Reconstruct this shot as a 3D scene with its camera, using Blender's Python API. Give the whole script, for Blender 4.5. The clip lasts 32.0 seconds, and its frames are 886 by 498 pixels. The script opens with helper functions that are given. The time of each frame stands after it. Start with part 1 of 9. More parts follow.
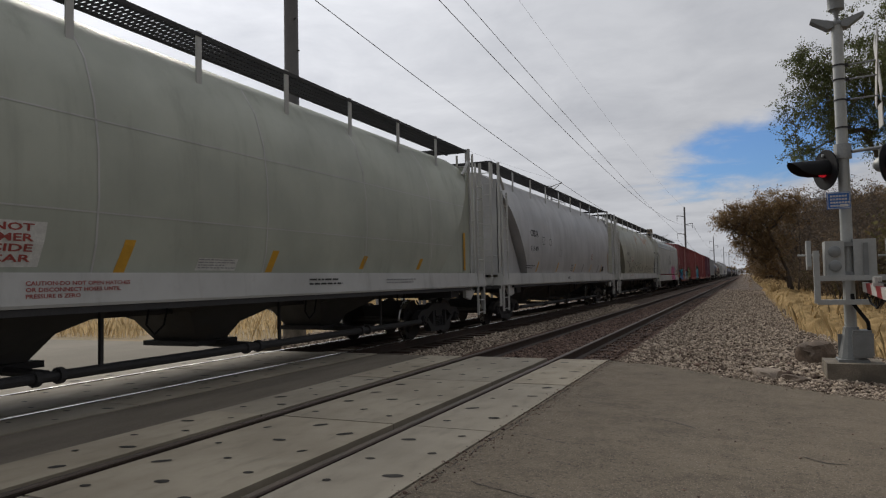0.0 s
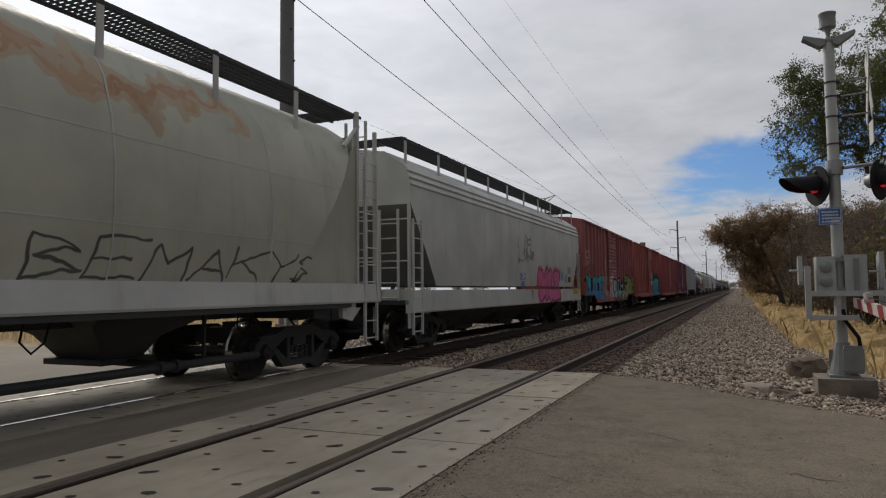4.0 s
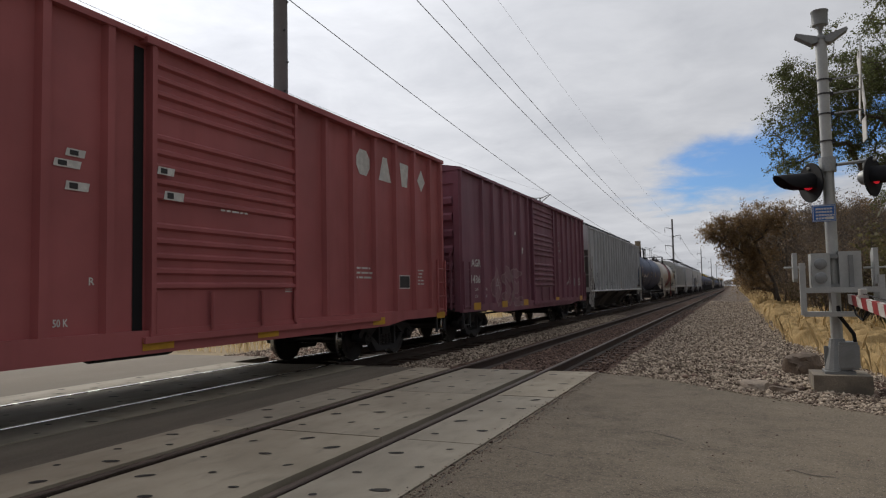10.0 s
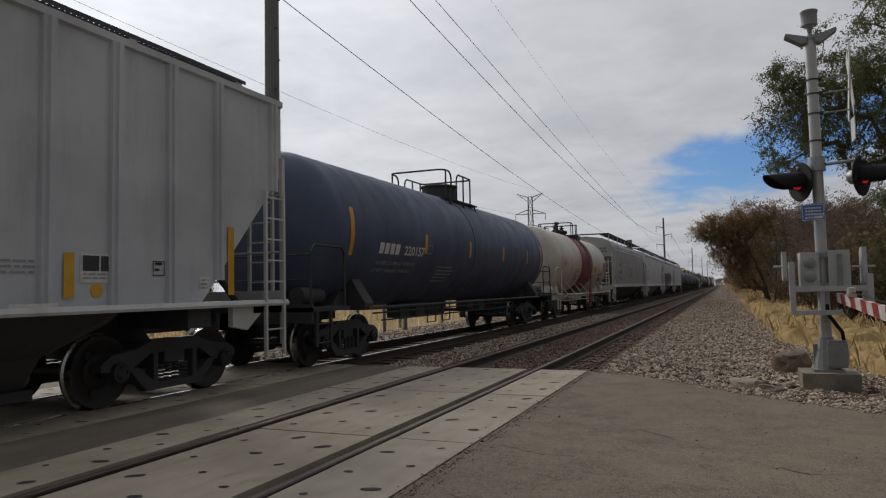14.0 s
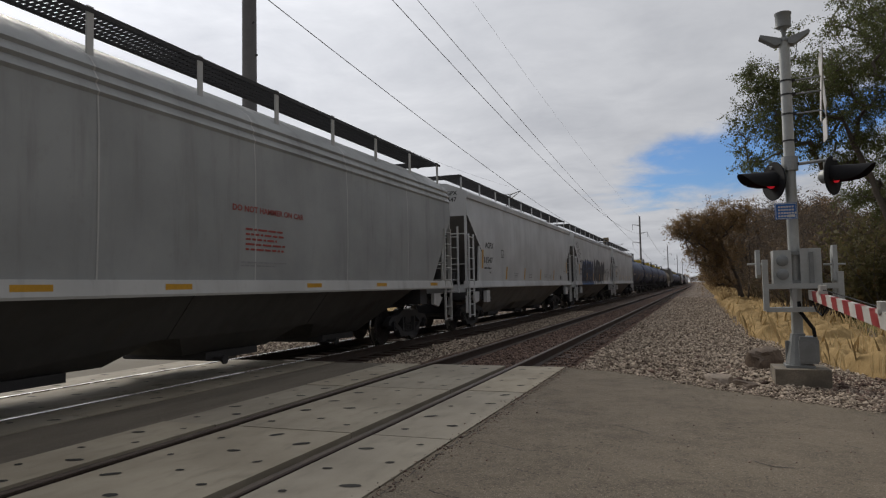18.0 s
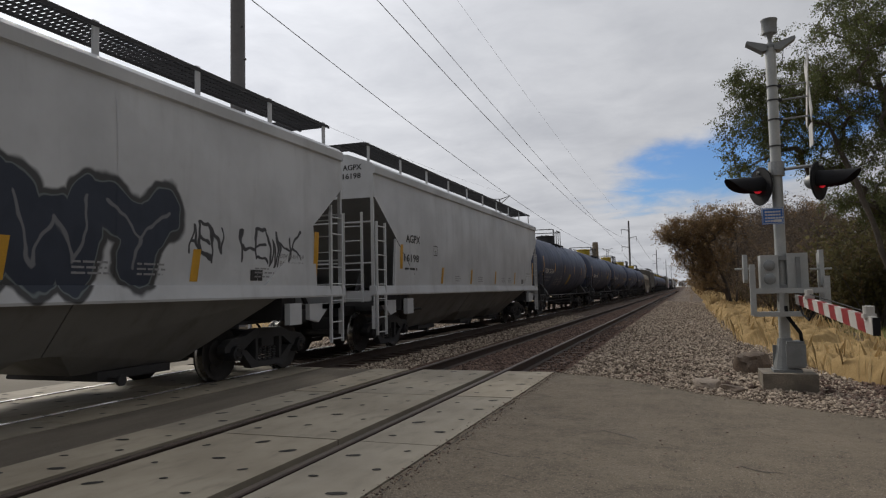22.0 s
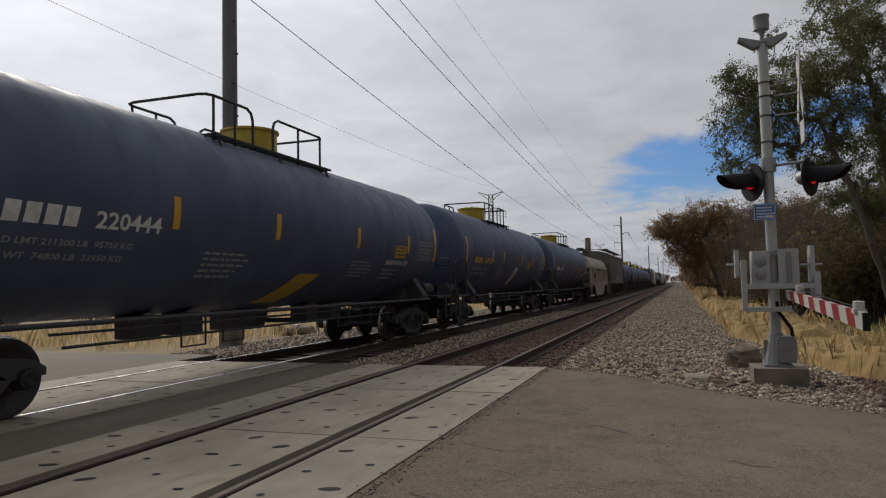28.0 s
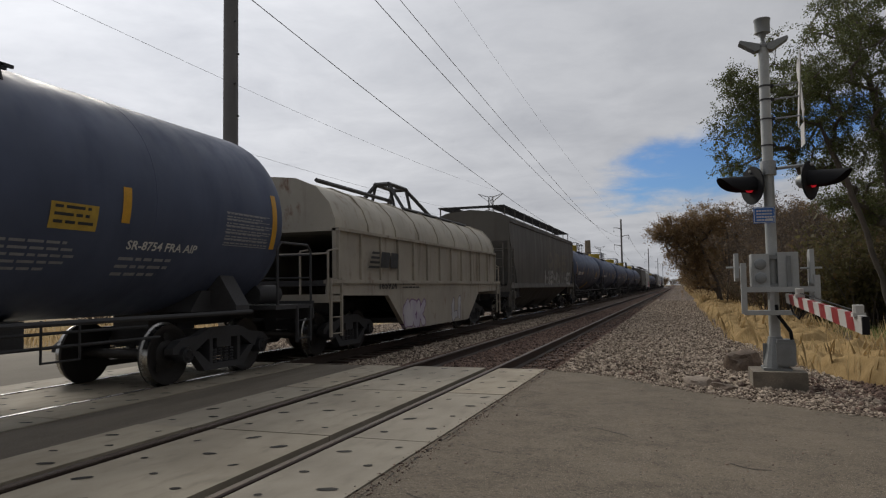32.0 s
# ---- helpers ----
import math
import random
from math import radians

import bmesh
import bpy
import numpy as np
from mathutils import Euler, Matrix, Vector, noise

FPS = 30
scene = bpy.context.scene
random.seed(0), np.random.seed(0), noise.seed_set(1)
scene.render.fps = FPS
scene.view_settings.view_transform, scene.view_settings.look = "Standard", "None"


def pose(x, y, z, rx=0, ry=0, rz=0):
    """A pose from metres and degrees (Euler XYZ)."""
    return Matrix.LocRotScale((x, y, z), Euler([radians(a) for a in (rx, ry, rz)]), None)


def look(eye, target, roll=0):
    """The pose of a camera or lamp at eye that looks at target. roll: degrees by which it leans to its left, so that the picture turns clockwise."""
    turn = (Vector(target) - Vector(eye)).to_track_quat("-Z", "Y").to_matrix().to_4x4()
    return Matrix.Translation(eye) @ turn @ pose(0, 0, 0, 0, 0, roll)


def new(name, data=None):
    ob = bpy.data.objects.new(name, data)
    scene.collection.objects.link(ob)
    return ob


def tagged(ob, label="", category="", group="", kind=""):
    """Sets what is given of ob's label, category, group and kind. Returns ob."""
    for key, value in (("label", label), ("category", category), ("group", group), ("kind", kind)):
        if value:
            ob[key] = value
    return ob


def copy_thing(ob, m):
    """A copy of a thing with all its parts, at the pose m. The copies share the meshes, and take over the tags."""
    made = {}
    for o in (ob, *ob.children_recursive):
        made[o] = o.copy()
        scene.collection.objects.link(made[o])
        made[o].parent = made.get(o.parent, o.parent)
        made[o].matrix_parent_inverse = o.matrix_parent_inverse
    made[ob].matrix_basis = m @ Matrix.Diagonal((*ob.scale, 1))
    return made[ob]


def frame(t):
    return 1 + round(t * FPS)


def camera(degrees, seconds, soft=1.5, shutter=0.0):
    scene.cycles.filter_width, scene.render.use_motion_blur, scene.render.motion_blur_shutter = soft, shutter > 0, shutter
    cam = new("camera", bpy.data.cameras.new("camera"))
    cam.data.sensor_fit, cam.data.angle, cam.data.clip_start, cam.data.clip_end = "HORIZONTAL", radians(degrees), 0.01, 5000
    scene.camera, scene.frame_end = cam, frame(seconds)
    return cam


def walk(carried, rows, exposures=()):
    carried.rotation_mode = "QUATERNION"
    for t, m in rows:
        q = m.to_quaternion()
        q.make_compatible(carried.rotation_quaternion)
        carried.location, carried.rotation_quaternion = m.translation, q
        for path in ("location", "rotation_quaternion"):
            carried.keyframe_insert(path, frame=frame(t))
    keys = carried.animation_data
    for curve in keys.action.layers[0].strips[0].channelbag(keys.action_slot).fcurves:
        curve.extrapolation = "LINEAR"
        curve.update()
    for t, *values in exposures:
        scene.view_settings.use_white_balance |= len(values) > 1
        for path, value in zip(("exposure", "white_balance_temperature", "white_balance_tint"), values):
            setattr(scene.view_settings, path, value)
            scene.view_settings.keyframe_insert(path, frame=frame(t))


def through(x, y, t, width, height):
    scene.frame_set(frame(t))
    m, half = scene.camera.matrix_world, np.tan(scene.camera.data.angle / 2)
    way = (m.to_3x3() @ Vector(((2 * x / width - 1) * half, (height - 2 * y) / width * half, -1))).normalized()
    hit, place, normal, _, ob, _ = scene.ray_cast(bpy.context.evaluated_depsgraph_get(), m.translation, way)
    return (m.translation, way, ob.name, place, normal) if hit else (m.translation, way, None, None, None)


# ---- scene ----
cam = camera(65.7, 32.0, soft=1.2)
PATH = [
    (0, (4.277, -10.746, 1.284), (3.4721, -8.9173, 1.3740), -1.20),
    (0.5, (4.282, -10.744, 1.292), (3.4817, -8.9136, 1.3893), -1.04),
    (1, (4.287, -10.728, 1.290), (3.4993, -8.8927, 1.3893), -0.72),
    (1.5, (4.277, -10.735, 1.282), (3.4779, -8.9042, 1.3880), -0.70),
    (2, (4.279, -10.753, 1.292), (3.4888, -8.9187, 1.4013), -0.66),
    (2.5, (4.279, -10.732, 1.287), (3.4881, -8.8981, 1.4014), -0.42),
    (3, (4.279, -10.735, 1.282), (3.4870, -8.9020, 1.3978), -0.45),
    (3.5, (4.279, -10.741, 1.288), (3.4898, -8.9075, 1.4098), -0.50),
    (5.5, (4.287, -10.721, 1.292), (3.5068, -8.8833, 1.4060), -0.93),
    (6, (4.280, -10.728, 1.289), (3.5014, -8.8894, 1.3985), -1.03),
    (6.5, (4.287, -10.718, 1.292), (3.5029, -8.8808, 1.3943), -0.96),
    (7, (4.288, -10.717, 1.285), (3.5123, -8.8764, 1.3922), -1.11),
    (7.5, (4.282, -10.727, 1.292), (3.5108, -8.8848, 1.3992), -1.01),
    (8, (4.295, -10.696, 1.293), (3.5205, -8.8548, 1.4042), -1.08),
    (8.5, (4.289, -10.718, 1.293), (3.5168, -8.8763, 1.4080), -1.31),
    (9, (4.288, -10.720, 1.292), (3.5172, -8.8784, 1.4092), -1.37),
    (9.5, (4.283, -10.729, 1.291), (3.5127, -8.8874, 1.4144), -1.31),
    (10, (4.279, -10.731, 1.289), (3.5046, -8.8914, 1.4113), -1.15),
    (10.5, (4.278, -10.729, 1.294), (3.5062, -8.8879, 1.4131), -0.95),
    (11, (4.282, -10.728, 1.294), (3.5164, -8.8845, 1.4119), -1.06),
    (11.5, (4.281, -10.715, 1.291), (3.5213, -8.8687, 1.4049), -1.23),
    (12, (4.292, -10.709, 1.293), (3.5308, -8.8628, 1.4052), -1.28),
    (12.5, (4.281, -10.724, 1.291), (3.5240, -8.8764, 1.4054), -1.24),
    (13, (4.289, -10.719, 1.288), (3.5282, -8.8726, 1.4047), -1.33),
    (13.5, (4.285, -10.731, 1.294), (3.5304, -8.8823, 1.4111), -1.25),
    (14, (4.287, -10.730, 1.291), (3.5336, -8.8811, 1.4094), -1.19),
    (14.5, (4.287, -10.718, 1.293), (3.5401, -8.8671, 1.4150), -1.28),
    (16.5, (4.292, -10.708, 1.299), (3.5713, -8.8460, 1.4119), -1.18),
    (17, (4.291, -10.719, 1.295), (3.5772, -8.8538, 1.4070), -1.15),
    (17.5, (4.292, -10.712, 1.299), (3.5825, -8.8452, 1.4073), -1.10),
    (18, (4.279, -10.744, 1.288), (3.5847, -8.8715, 1.3968), -1.11),
    (18.5, (4.280, -10.734, 1.289), (3.5912, -8.8599, 1.3998), -1.08),
    (19, (4.279, -10.733, 1.288), (3.5988, -8.8555, 1.4041), -1.11),
    (19.5, (4.292, -10.714, 1.294), (3.6111, -8.8370, 1.4136), -1.33),
    (20, (4.289, -10.712, 1.293), (3.6141, -8.8331, 1.4161), -1.44),
    (20.5, (4.289, -10.711, 1.300), (3.6167, -8.8315, 1.4233), -1.37),
    (21, (4.294, -10.713, 1.292), (3.6225, -8.8334, 1.4168), -1.32),
    (21.5, (4.290, -10.704, 1.295), (3.6185, -8.8237, 1.4166), -1.20),
    (22, (4.289, -10.715, 1.293), (3.6228, -8.8326, 1.4149), -1.19),
    (22.5, (4.292, -10.710, 1.296), (3.6291, -8.8265, 1.4182), -1.27),
    (23, (4.297, -10.680, 1.301), (3.6326, -8.7971, 1.4237), -1.23),
    (23.5, (4.281, -10.731, 1.290), (3.6294, -8.8439, 1.4136), -1.35),
    (24, (4.291, -10.721, 1.294), (3.6382, -8.8350, 1.4219), -1.28),
    (24.5, (4.286, -10.716, 1.294), (3.6396, -8.8276, 1.4241), -1.32),
    (25, (4.289, -10.716, 1.301), (3.6483, -8.8252, 1.4246), -1.44),
    (25.5, (4.290, -10.710, 1.294), (3.6551, -8.8170, 1.4155), -1.58),
    (27.5, (4.286, -10.716, 1.294), (3.6428, -8.8256, 1.4046), -1.17),
    (28, (4.287, -10.717, 1.293), (3.6404, -8.8280, 1.4016), -1.22),
    (28.5, (4.288, -10.716, 1.293), (3.6500, -8.8240, 1.4036), -1.14),
    (29, (4.293, -10.719, 1.296), (3.6595, -8.8252, 1.4042), -0.98),
    (29.5, (4.290, -10.714, 1.292), (3.6589, -8.8195, 1.4039), -1.02),
    (30, (4.288, -10.716, 1.294), (3.6560, -8.8214, 1.4035), -1.11),
    (30.5, (4.293, -10.702, 1.293), (3.6628, -8.8072, 1.4019), -1.05),
    (31, (4.285, -10.714, 1.288), (3.6527, -8.8196, 1.3964), -0.81),
    (31.5, (4.282, -10.723, 1.289), (3.6386, -8.8321, 1.3961), -0.74),
    (32, (4.288, -10.711, 1.288), (3.6418, -8.8215, 1.4011), -0.85),
]
walk(cam, [(t, look(eye, target, roll)) for t, eye, target, roll in PATH],
     [(0, -0.07), (3, -0.06), (6, -0.02), (7, 0.06), (8, 0.10), (11, 0.10), (12, 0.06), (13, -0.04), (14, -0.12), (17, -0.27), (18, -0.04), (22, 0.0), (24, -0.08), (25, -0.17), (28, -0.15), (32, -0.16)])

# ---- world, sun ----
SUN_AZ, SUN_EL = radians(50), radians(33)      # west of the line of the track, above the horizon
sun_dir = Vector((-math.sin(SUN_AZ) * math.cos(SUN_EL), math.cos(SUN_AZ) * math.cos(SUN_EL), math.sin(SUN_EL)))
world = bpy.data.worlds.new("sky")
scene.world = world
world.use_nodes = True
wn, wl = world.node_tree.nodes, world.node_tree.links
wn.clear()


def wnode(kind, **inputs):
    n = wn.new(kind)
    for k, v in inputs.items():
        n.inputs[k.replace("_", " ")].default_value = v
    return n


def wmath(op, a, b=None, c=None):
    n = wn.new("ShaderNodeMath")
    n.operation = op
    for i, v in enumerate((a, b, c)):
        if v is None:
            continue
        if isinstance(v, (int, float)):
            n.inputs[i].default_value = v
        else:
            wl.new(v, n.inputs[i])
    return n.outputs[0]


sky = wn.new("ShaderNodeTexSky")
sky.sky_type = "NISHITA"
sky.sun_disc = False
sky.sun_elevation = SUN_EL
sky.sun_rotation = -SUN_AZ
coord = wn.new("ShaderNodeTexCoord")
split = wn.new("ShaderNodeSeparateXYZ")
wl.new(coord.outputs["Generated"], split.inputs[0])
# a flat sheet of cloud overhead: the direction divided by its height
height = wmath("ADD", wmath("MAXIMUM", split.outputs[2], 0.0), 0.12)
flat = wn.new("ShaderNodeCombineXYZ")
wl.new(wmath("DIVIDE", split.outputs[0], height), flat.inputs[0])
wl.new(wmath("DIVIDE", split.outputs[1], height), flat.inputs[1])
broad = wnode("ShaderNodeTexNoise", Scale=0.8, Detail=6.0, Roughness=0.55)
wl.new(flat.outputs[0], broad.inputs["Vector"])
ripple = wnode("ShaderNodeTexNoise", Scale=2.6, Detail=8.0, Roughness=0.6, Distortion=0.4)
wl.new(flat.outputs[0], ripple.inputs["Vector"])
# thinner and brighter cloud round the sun
dot = wn.new("ShaderNodeVectorMath")
dot.operation = "DOT_PRODUCT"
dot.inputs[1].default_value = sun_dir
wl.new(coord.outputs["Generated"], dot.inputs[0])
near_sun = wmath("POWER", wmath("MAXIMUM", dot.outputs["Value"], 0.0), 7.0)
# the one gap of blue, low above the far end of the track
gx = wmath("SUBTRACT", wmath("DIVIDE", split.outputs[0], wmath("MAXIMUM", split.outputs[1], 0.05)), 0.085)
gz = wmath("SUBTRACT", wmath("DIVIDE", split.outputs[2], wmath("MAXIMUM", split.outputs[1], 0.05)), 0.178)
gz = wmath("SUBTRACT", gz, wmath("MULTIPLY", gx, 0.22))
gd = wmath("SQRT", wmath("ADD", wmath("POWER", wmath("DIVIDE", gx, 0.19), 2.0), wmath("POWER", wmath("DIVIDE", gz, 0.055), 2.0)))
gd = wmath("ADD", gd, wmath("MULTIPLY", wmath("SUBTRACT", ripple.outputs["Fac"], 0.5), 1.5))
gd = wmath("ADD", gd, wmath("MULTIPLY", wmath("LESS_THAN", split.outputs[1], 0.1), 9.0))
cover = wn.new("ShaderNodeMapRange")
cover.interpolation_type = "SMOOTHSTEP"
wl.new(gd, cover.inputs["Value"])
cover.inputs["From Min"].default_value, cover.inputs["From Max"].default_value = 0.55, 1.22
cover.inputs["To Min"].default_value = 0.03
tone = wn.new("ShaderNodeValToRGB")
tone.color_ramp.elements[0].position, tone.color_ramp.elements[0].color = 0.25, (0.405, 0.42, 0.462, 1)
tone.color_ramp.elements[1].position, tone.color_ramp.elements[1].color = 0.72, (0.71, 0.72, 0.752, 1)
blend = wmath("ADD", wmath("MULTIPLY", broad.outputs["Fac"], 0.55), wmath("MULTIPLY", ripple.outputs["Fac"], 0.45))
wl.new(blend, tone.inputs[0])
# away from the sun the cloud sheet is duller
fall = wn.new("ShaderNodeMapRange")
fall.interpolation_type = "SMOOTHSTEP"
wl.new(dot.outputs["Value"], fall.inputs["Value"])
for key, value in (("From Min", -0.45), ("From Max", 0.75), ("To Min", 0.38), ("To Max", 0.885)):
    fall.inputs[key].default_value = value
bright = wmath("ADD", fall.outputs[0], wmath("MULTIPLY", near_sun, 0.95))
# an overcast sky is brightest overhead
zenith = wn.new("ShaderNodeMapRange")
zenith.interpolation_type = "SMOOTHSTEP"
wl.new(split.outputs[2], zenith.inputs["Value"])
for key, value in (("From Min", 0.45), ("From Max", 0.9), ("To Min", 1.0), ("To Max", 1.35)):
    zenith.inputs[key].default_value = value
bright = wmath("MULTIPLY", bright, zenith.outputs[0])
cloud = wn.new("ShaderNodeVectorMath")
cloud.operation = "SCALE"
wl.new(tone.outputs[0], cloud.inputs[0])
wl.new(bright, cloud.inputs["Scale"])
bg_sky, bg_cloud = wnode("ShaderNodeBackground", Strength=0.075), wnode("ShaderNodeBackground", Strength=1.0)
deep = wn.new("ShaderNodeMix")
deep.data_type, deep.blend_type = "RGBA", "MULTIPLY"
deep.inputs[0].default_value = 1.0
wl.new(sky.outputs[0], deep.inputs[6])
deep.inputs[7].default_value = (0.50, 0.78, 1.22, 1)
wl.new(deep.outputs[2], bg_sky.inputs[0])
wl.new(cloud.outputs[0], bg_cloud.inputs[0])
mixed, out = wn.new("ShaderNodeMixShader"), wn.new("ShaderNodeOutputWorld")
wl.new(cover.outputs[0], mixed.inputs[0])
wl.new(bg_sky.outputs[0], mixed.inputs[1])
wl.new(bg_cloud.outputs[0], mixed.inputs[2])
wl.new(mixed.outputs[0], out.inputs[0])

sun = new("sun", bpy.data.lights.new("sun", "SUN"))
sun.data.energy, sun.data.angle, sun.data.color = 1.75, radians(22.0), (1.0, 0.93, 0.82)
sun.matrix_world = look(sun_dir * 50, (0, 0, 0))
scene.view_settings.exposure = 0.0

# ---- materials ----


class Nodes:
    """A small writer of node materials."""

    def __init__(self, name):
        self.m = bpy.data.materials.new(name)
        self.m.use_nodes = True
        self.t = self.m.node_tree
        self.b = self.t.nodes["Principled BSDF"]
        self.c = None

    def coord(self):
        if self.c is None:
            self.c = self.t.nodes.new("ShaderNodeTexCoord")
        return self.c.outputs["Object"]

    def put(self, socket, value):
        if isinstance(value, (int, float)):
            socket.default_value = value
        elif isinstance(value, tuple):
            socket.default_value = (*value, 1.0) if len(value) == 3 and socket.type == "RGBA" else value
        else:
            self.t.links.new(value, socket)

    def math(self, op, a, b=None, c=None, clamp=False):
        n = self.t.nodes.new("ShaderNodeMath")
        n.operation, n.use_clamp = op, clamp
        for i, v in enumerate((a, b, c)):
            if v is not None:
                self.put(n.inputs[i], v)
        return n.outputs[0]

    def xyz(self):
        n = self.t.nodes.new("ShaderNodeSeparateXYZ")
        self.put(n.inputs[0], self.coord())
        return n.outputs

    def noise(self, scale, detail=4.0, rough=0.55, stretch=None, vector=None):
        n = self.t.nodes.new("ShaderNodeTexNoise")
        n.inputs["Scale"].default_value, n.inputs["Detail"].default_value, n.inputs["Roughness"].default_value = scale, detail, rough
        v = vector or self.coord()
        if stretch:
            mp = self.t.nodes.new("ShaderNodeMapping")
            mp.inputs["Scale"].default_value = stretch
            self.put(mp.inputs[0], v)
            v = mp.outputs[0]
        self.put(n.inputs["Vector"], v)
        return n.outputs["Fac"]

    def cells(self, scale, feature="F1", stretch=None):
        n = self.t.nodes.new("ShaderNodeTexVoronoi")
        n.feature = feature
        n.inputs["Scale"].default_value = scale
        v = self.coord()
        if stretch:
            mp = self.t.nodes.new("ShaderNodeMapping")
            mp.inputs["Scale"].default_value = stretch
            self.put(mp.inputs[0], v)
            v = mp.outputs[0]
        self.put(n.inputs["Vector"], v)
        return n.outputs

    def ramp(self, fac, lo, hi, a=0.0, b=1.0):
        n = self.t.nodes.new("ShaderNodeMapRange")
        n.interpolation_type = "SMOOTHSTEP"
        self.put(n.inputs["Value"], fac)
        for k, v in (("From Min", lo), ("From Max", hi), ("To Min", a), ("To Max", b)):
            n.inputs[k].default_value = v
        return n.outputs[0]

    def mix(self, fac, a, b, how="MIX"):
        n = self.t.nodes.new("ShaderNodeMix")
        n.data_type, n.blend_type = "RGBA", how
        self.put(n.inputs[0], fac)
        self.put(n.inputs[6], a)
        self.put(n.inputs[7], b)
        return n.outputs[2]

    def random(self):
        return self.t.nodes.new("ShaderNodeObjectInfo").outputs["Random"]

    def island(self):
        return self.t.nodes.new("ShaderNodeNewGeometry").outputs["Random Per Island"]

    def bump(self, fac, strength=0.3, distance=0.01):
        n = self.t.nodes.new("ShaderNodeBump")
        n.inputs["Strength"].default_value, n.inputs["Distance"].default_value = strength, distance
        self.put(n.inputs["Height"], fac)
        self.t.links.new(n.outputs[0], self.b.inputs["Normal"])

    def finish(self, col, rough=0.6, metal=0.0, spec=None):
        self.put(self.b.inputs["Base Color"], col)
        self.put(self.b.inputs["Roughness"], rough)
        self.put(self.b.inputs["Metallic"], metal)
        if spec is not None:
            self.b.inputs["Specular IOR Level"].default_value = spec
        return self.m


def scaled(c, k):
    return tuple(min(1.0, v * k) for v in c)


def plain(name, col, rough=0.6, metal=0.0, var=0.25, scale=2.0, fine=60.0, bump=0.15, dist=0.003, per="", spec=None):
    """A worn surface of one colour: stains at a large scale, grain at a fine one."""
    n = Nodes(name)
    big, small = n.noise(scale, 5.0), n.noise(fine, 3.0)
    c = n.mix(n.ramp(big, 0.3, 0.7), scaled(col, 1 - var), scaled(col, 1 + var * 0.6))
    c = n.mix(n.ramp(small, 0.25, 0.75, 0.0, 0.6), c, scaled(col, 1 - var * 1.3))
    if per:
        r = n.random() if per == "object" else n.island()
        c = n.mix(n.ramp(r, 0.0, 1.0, 0.0, 0.75), c, scaled(col, 0.55))
    n.bump(small, bump, dist)
    return n.finish(c, n.ramp(big, 0.2, 0.8, max(0.05, rough - 0.12), min(1.0, rough + 0.12)), metal, spec)


def paint(name, col, rough=0.5, dirt=(0.10, 0.085, 0.07), grime=0.35, rust=0.0, fade=0.12, marks=(), spec=0.35):
    """Weathered car paint with rain streaks, grime and rust; marks are areas of sprayed lettering on it."""
    n = Nodes(name)
    big = n.noise(0.7, 5.0)
    streak = n.noise(1.0, 5.0, 0.6, stretch=(3.0, 3.0, 0.35))
    fine = n.noise(45.0, 3.0)
    c = n.mix(n.ramp(big, 0.3, 0.7), scaled(col, 1 - fade), scaled(col, 1 + fade))
    for m in marks:
        c = sprayed_strokes(n, c, **m)
    c = n.mix(n.ramp(streak, 0.52, 0.78, 0.0, grime), c, dirt)
    c = n.mix(n.ramp(n.noise(5.0, 6.0, 0.65), 0.55, 0.8, 0.0, grime * 0.6), c, scaled(dirt, 1.6))
    if rust:
        spots = n.noise(1.6, 8.0, 0.7, stretch=(1.0, 1.0, 0.5))
        c = n.mix(n.ramp(spots, 0.6, 0.72, 0.0, rust), c, (0.16, 0.065, 0.03))
    n.bump(n.math("ADD", n.math("MULTIPLY", big, 2.0), n.math("MULTIPLY", fine, 0.06)), 0.25, 0.012)
    return n.finish(c, n.ramp(streak, 0.3, 0.8, rough - 0.06, min(1.0, rough + 0.2)), 0.0, spec)


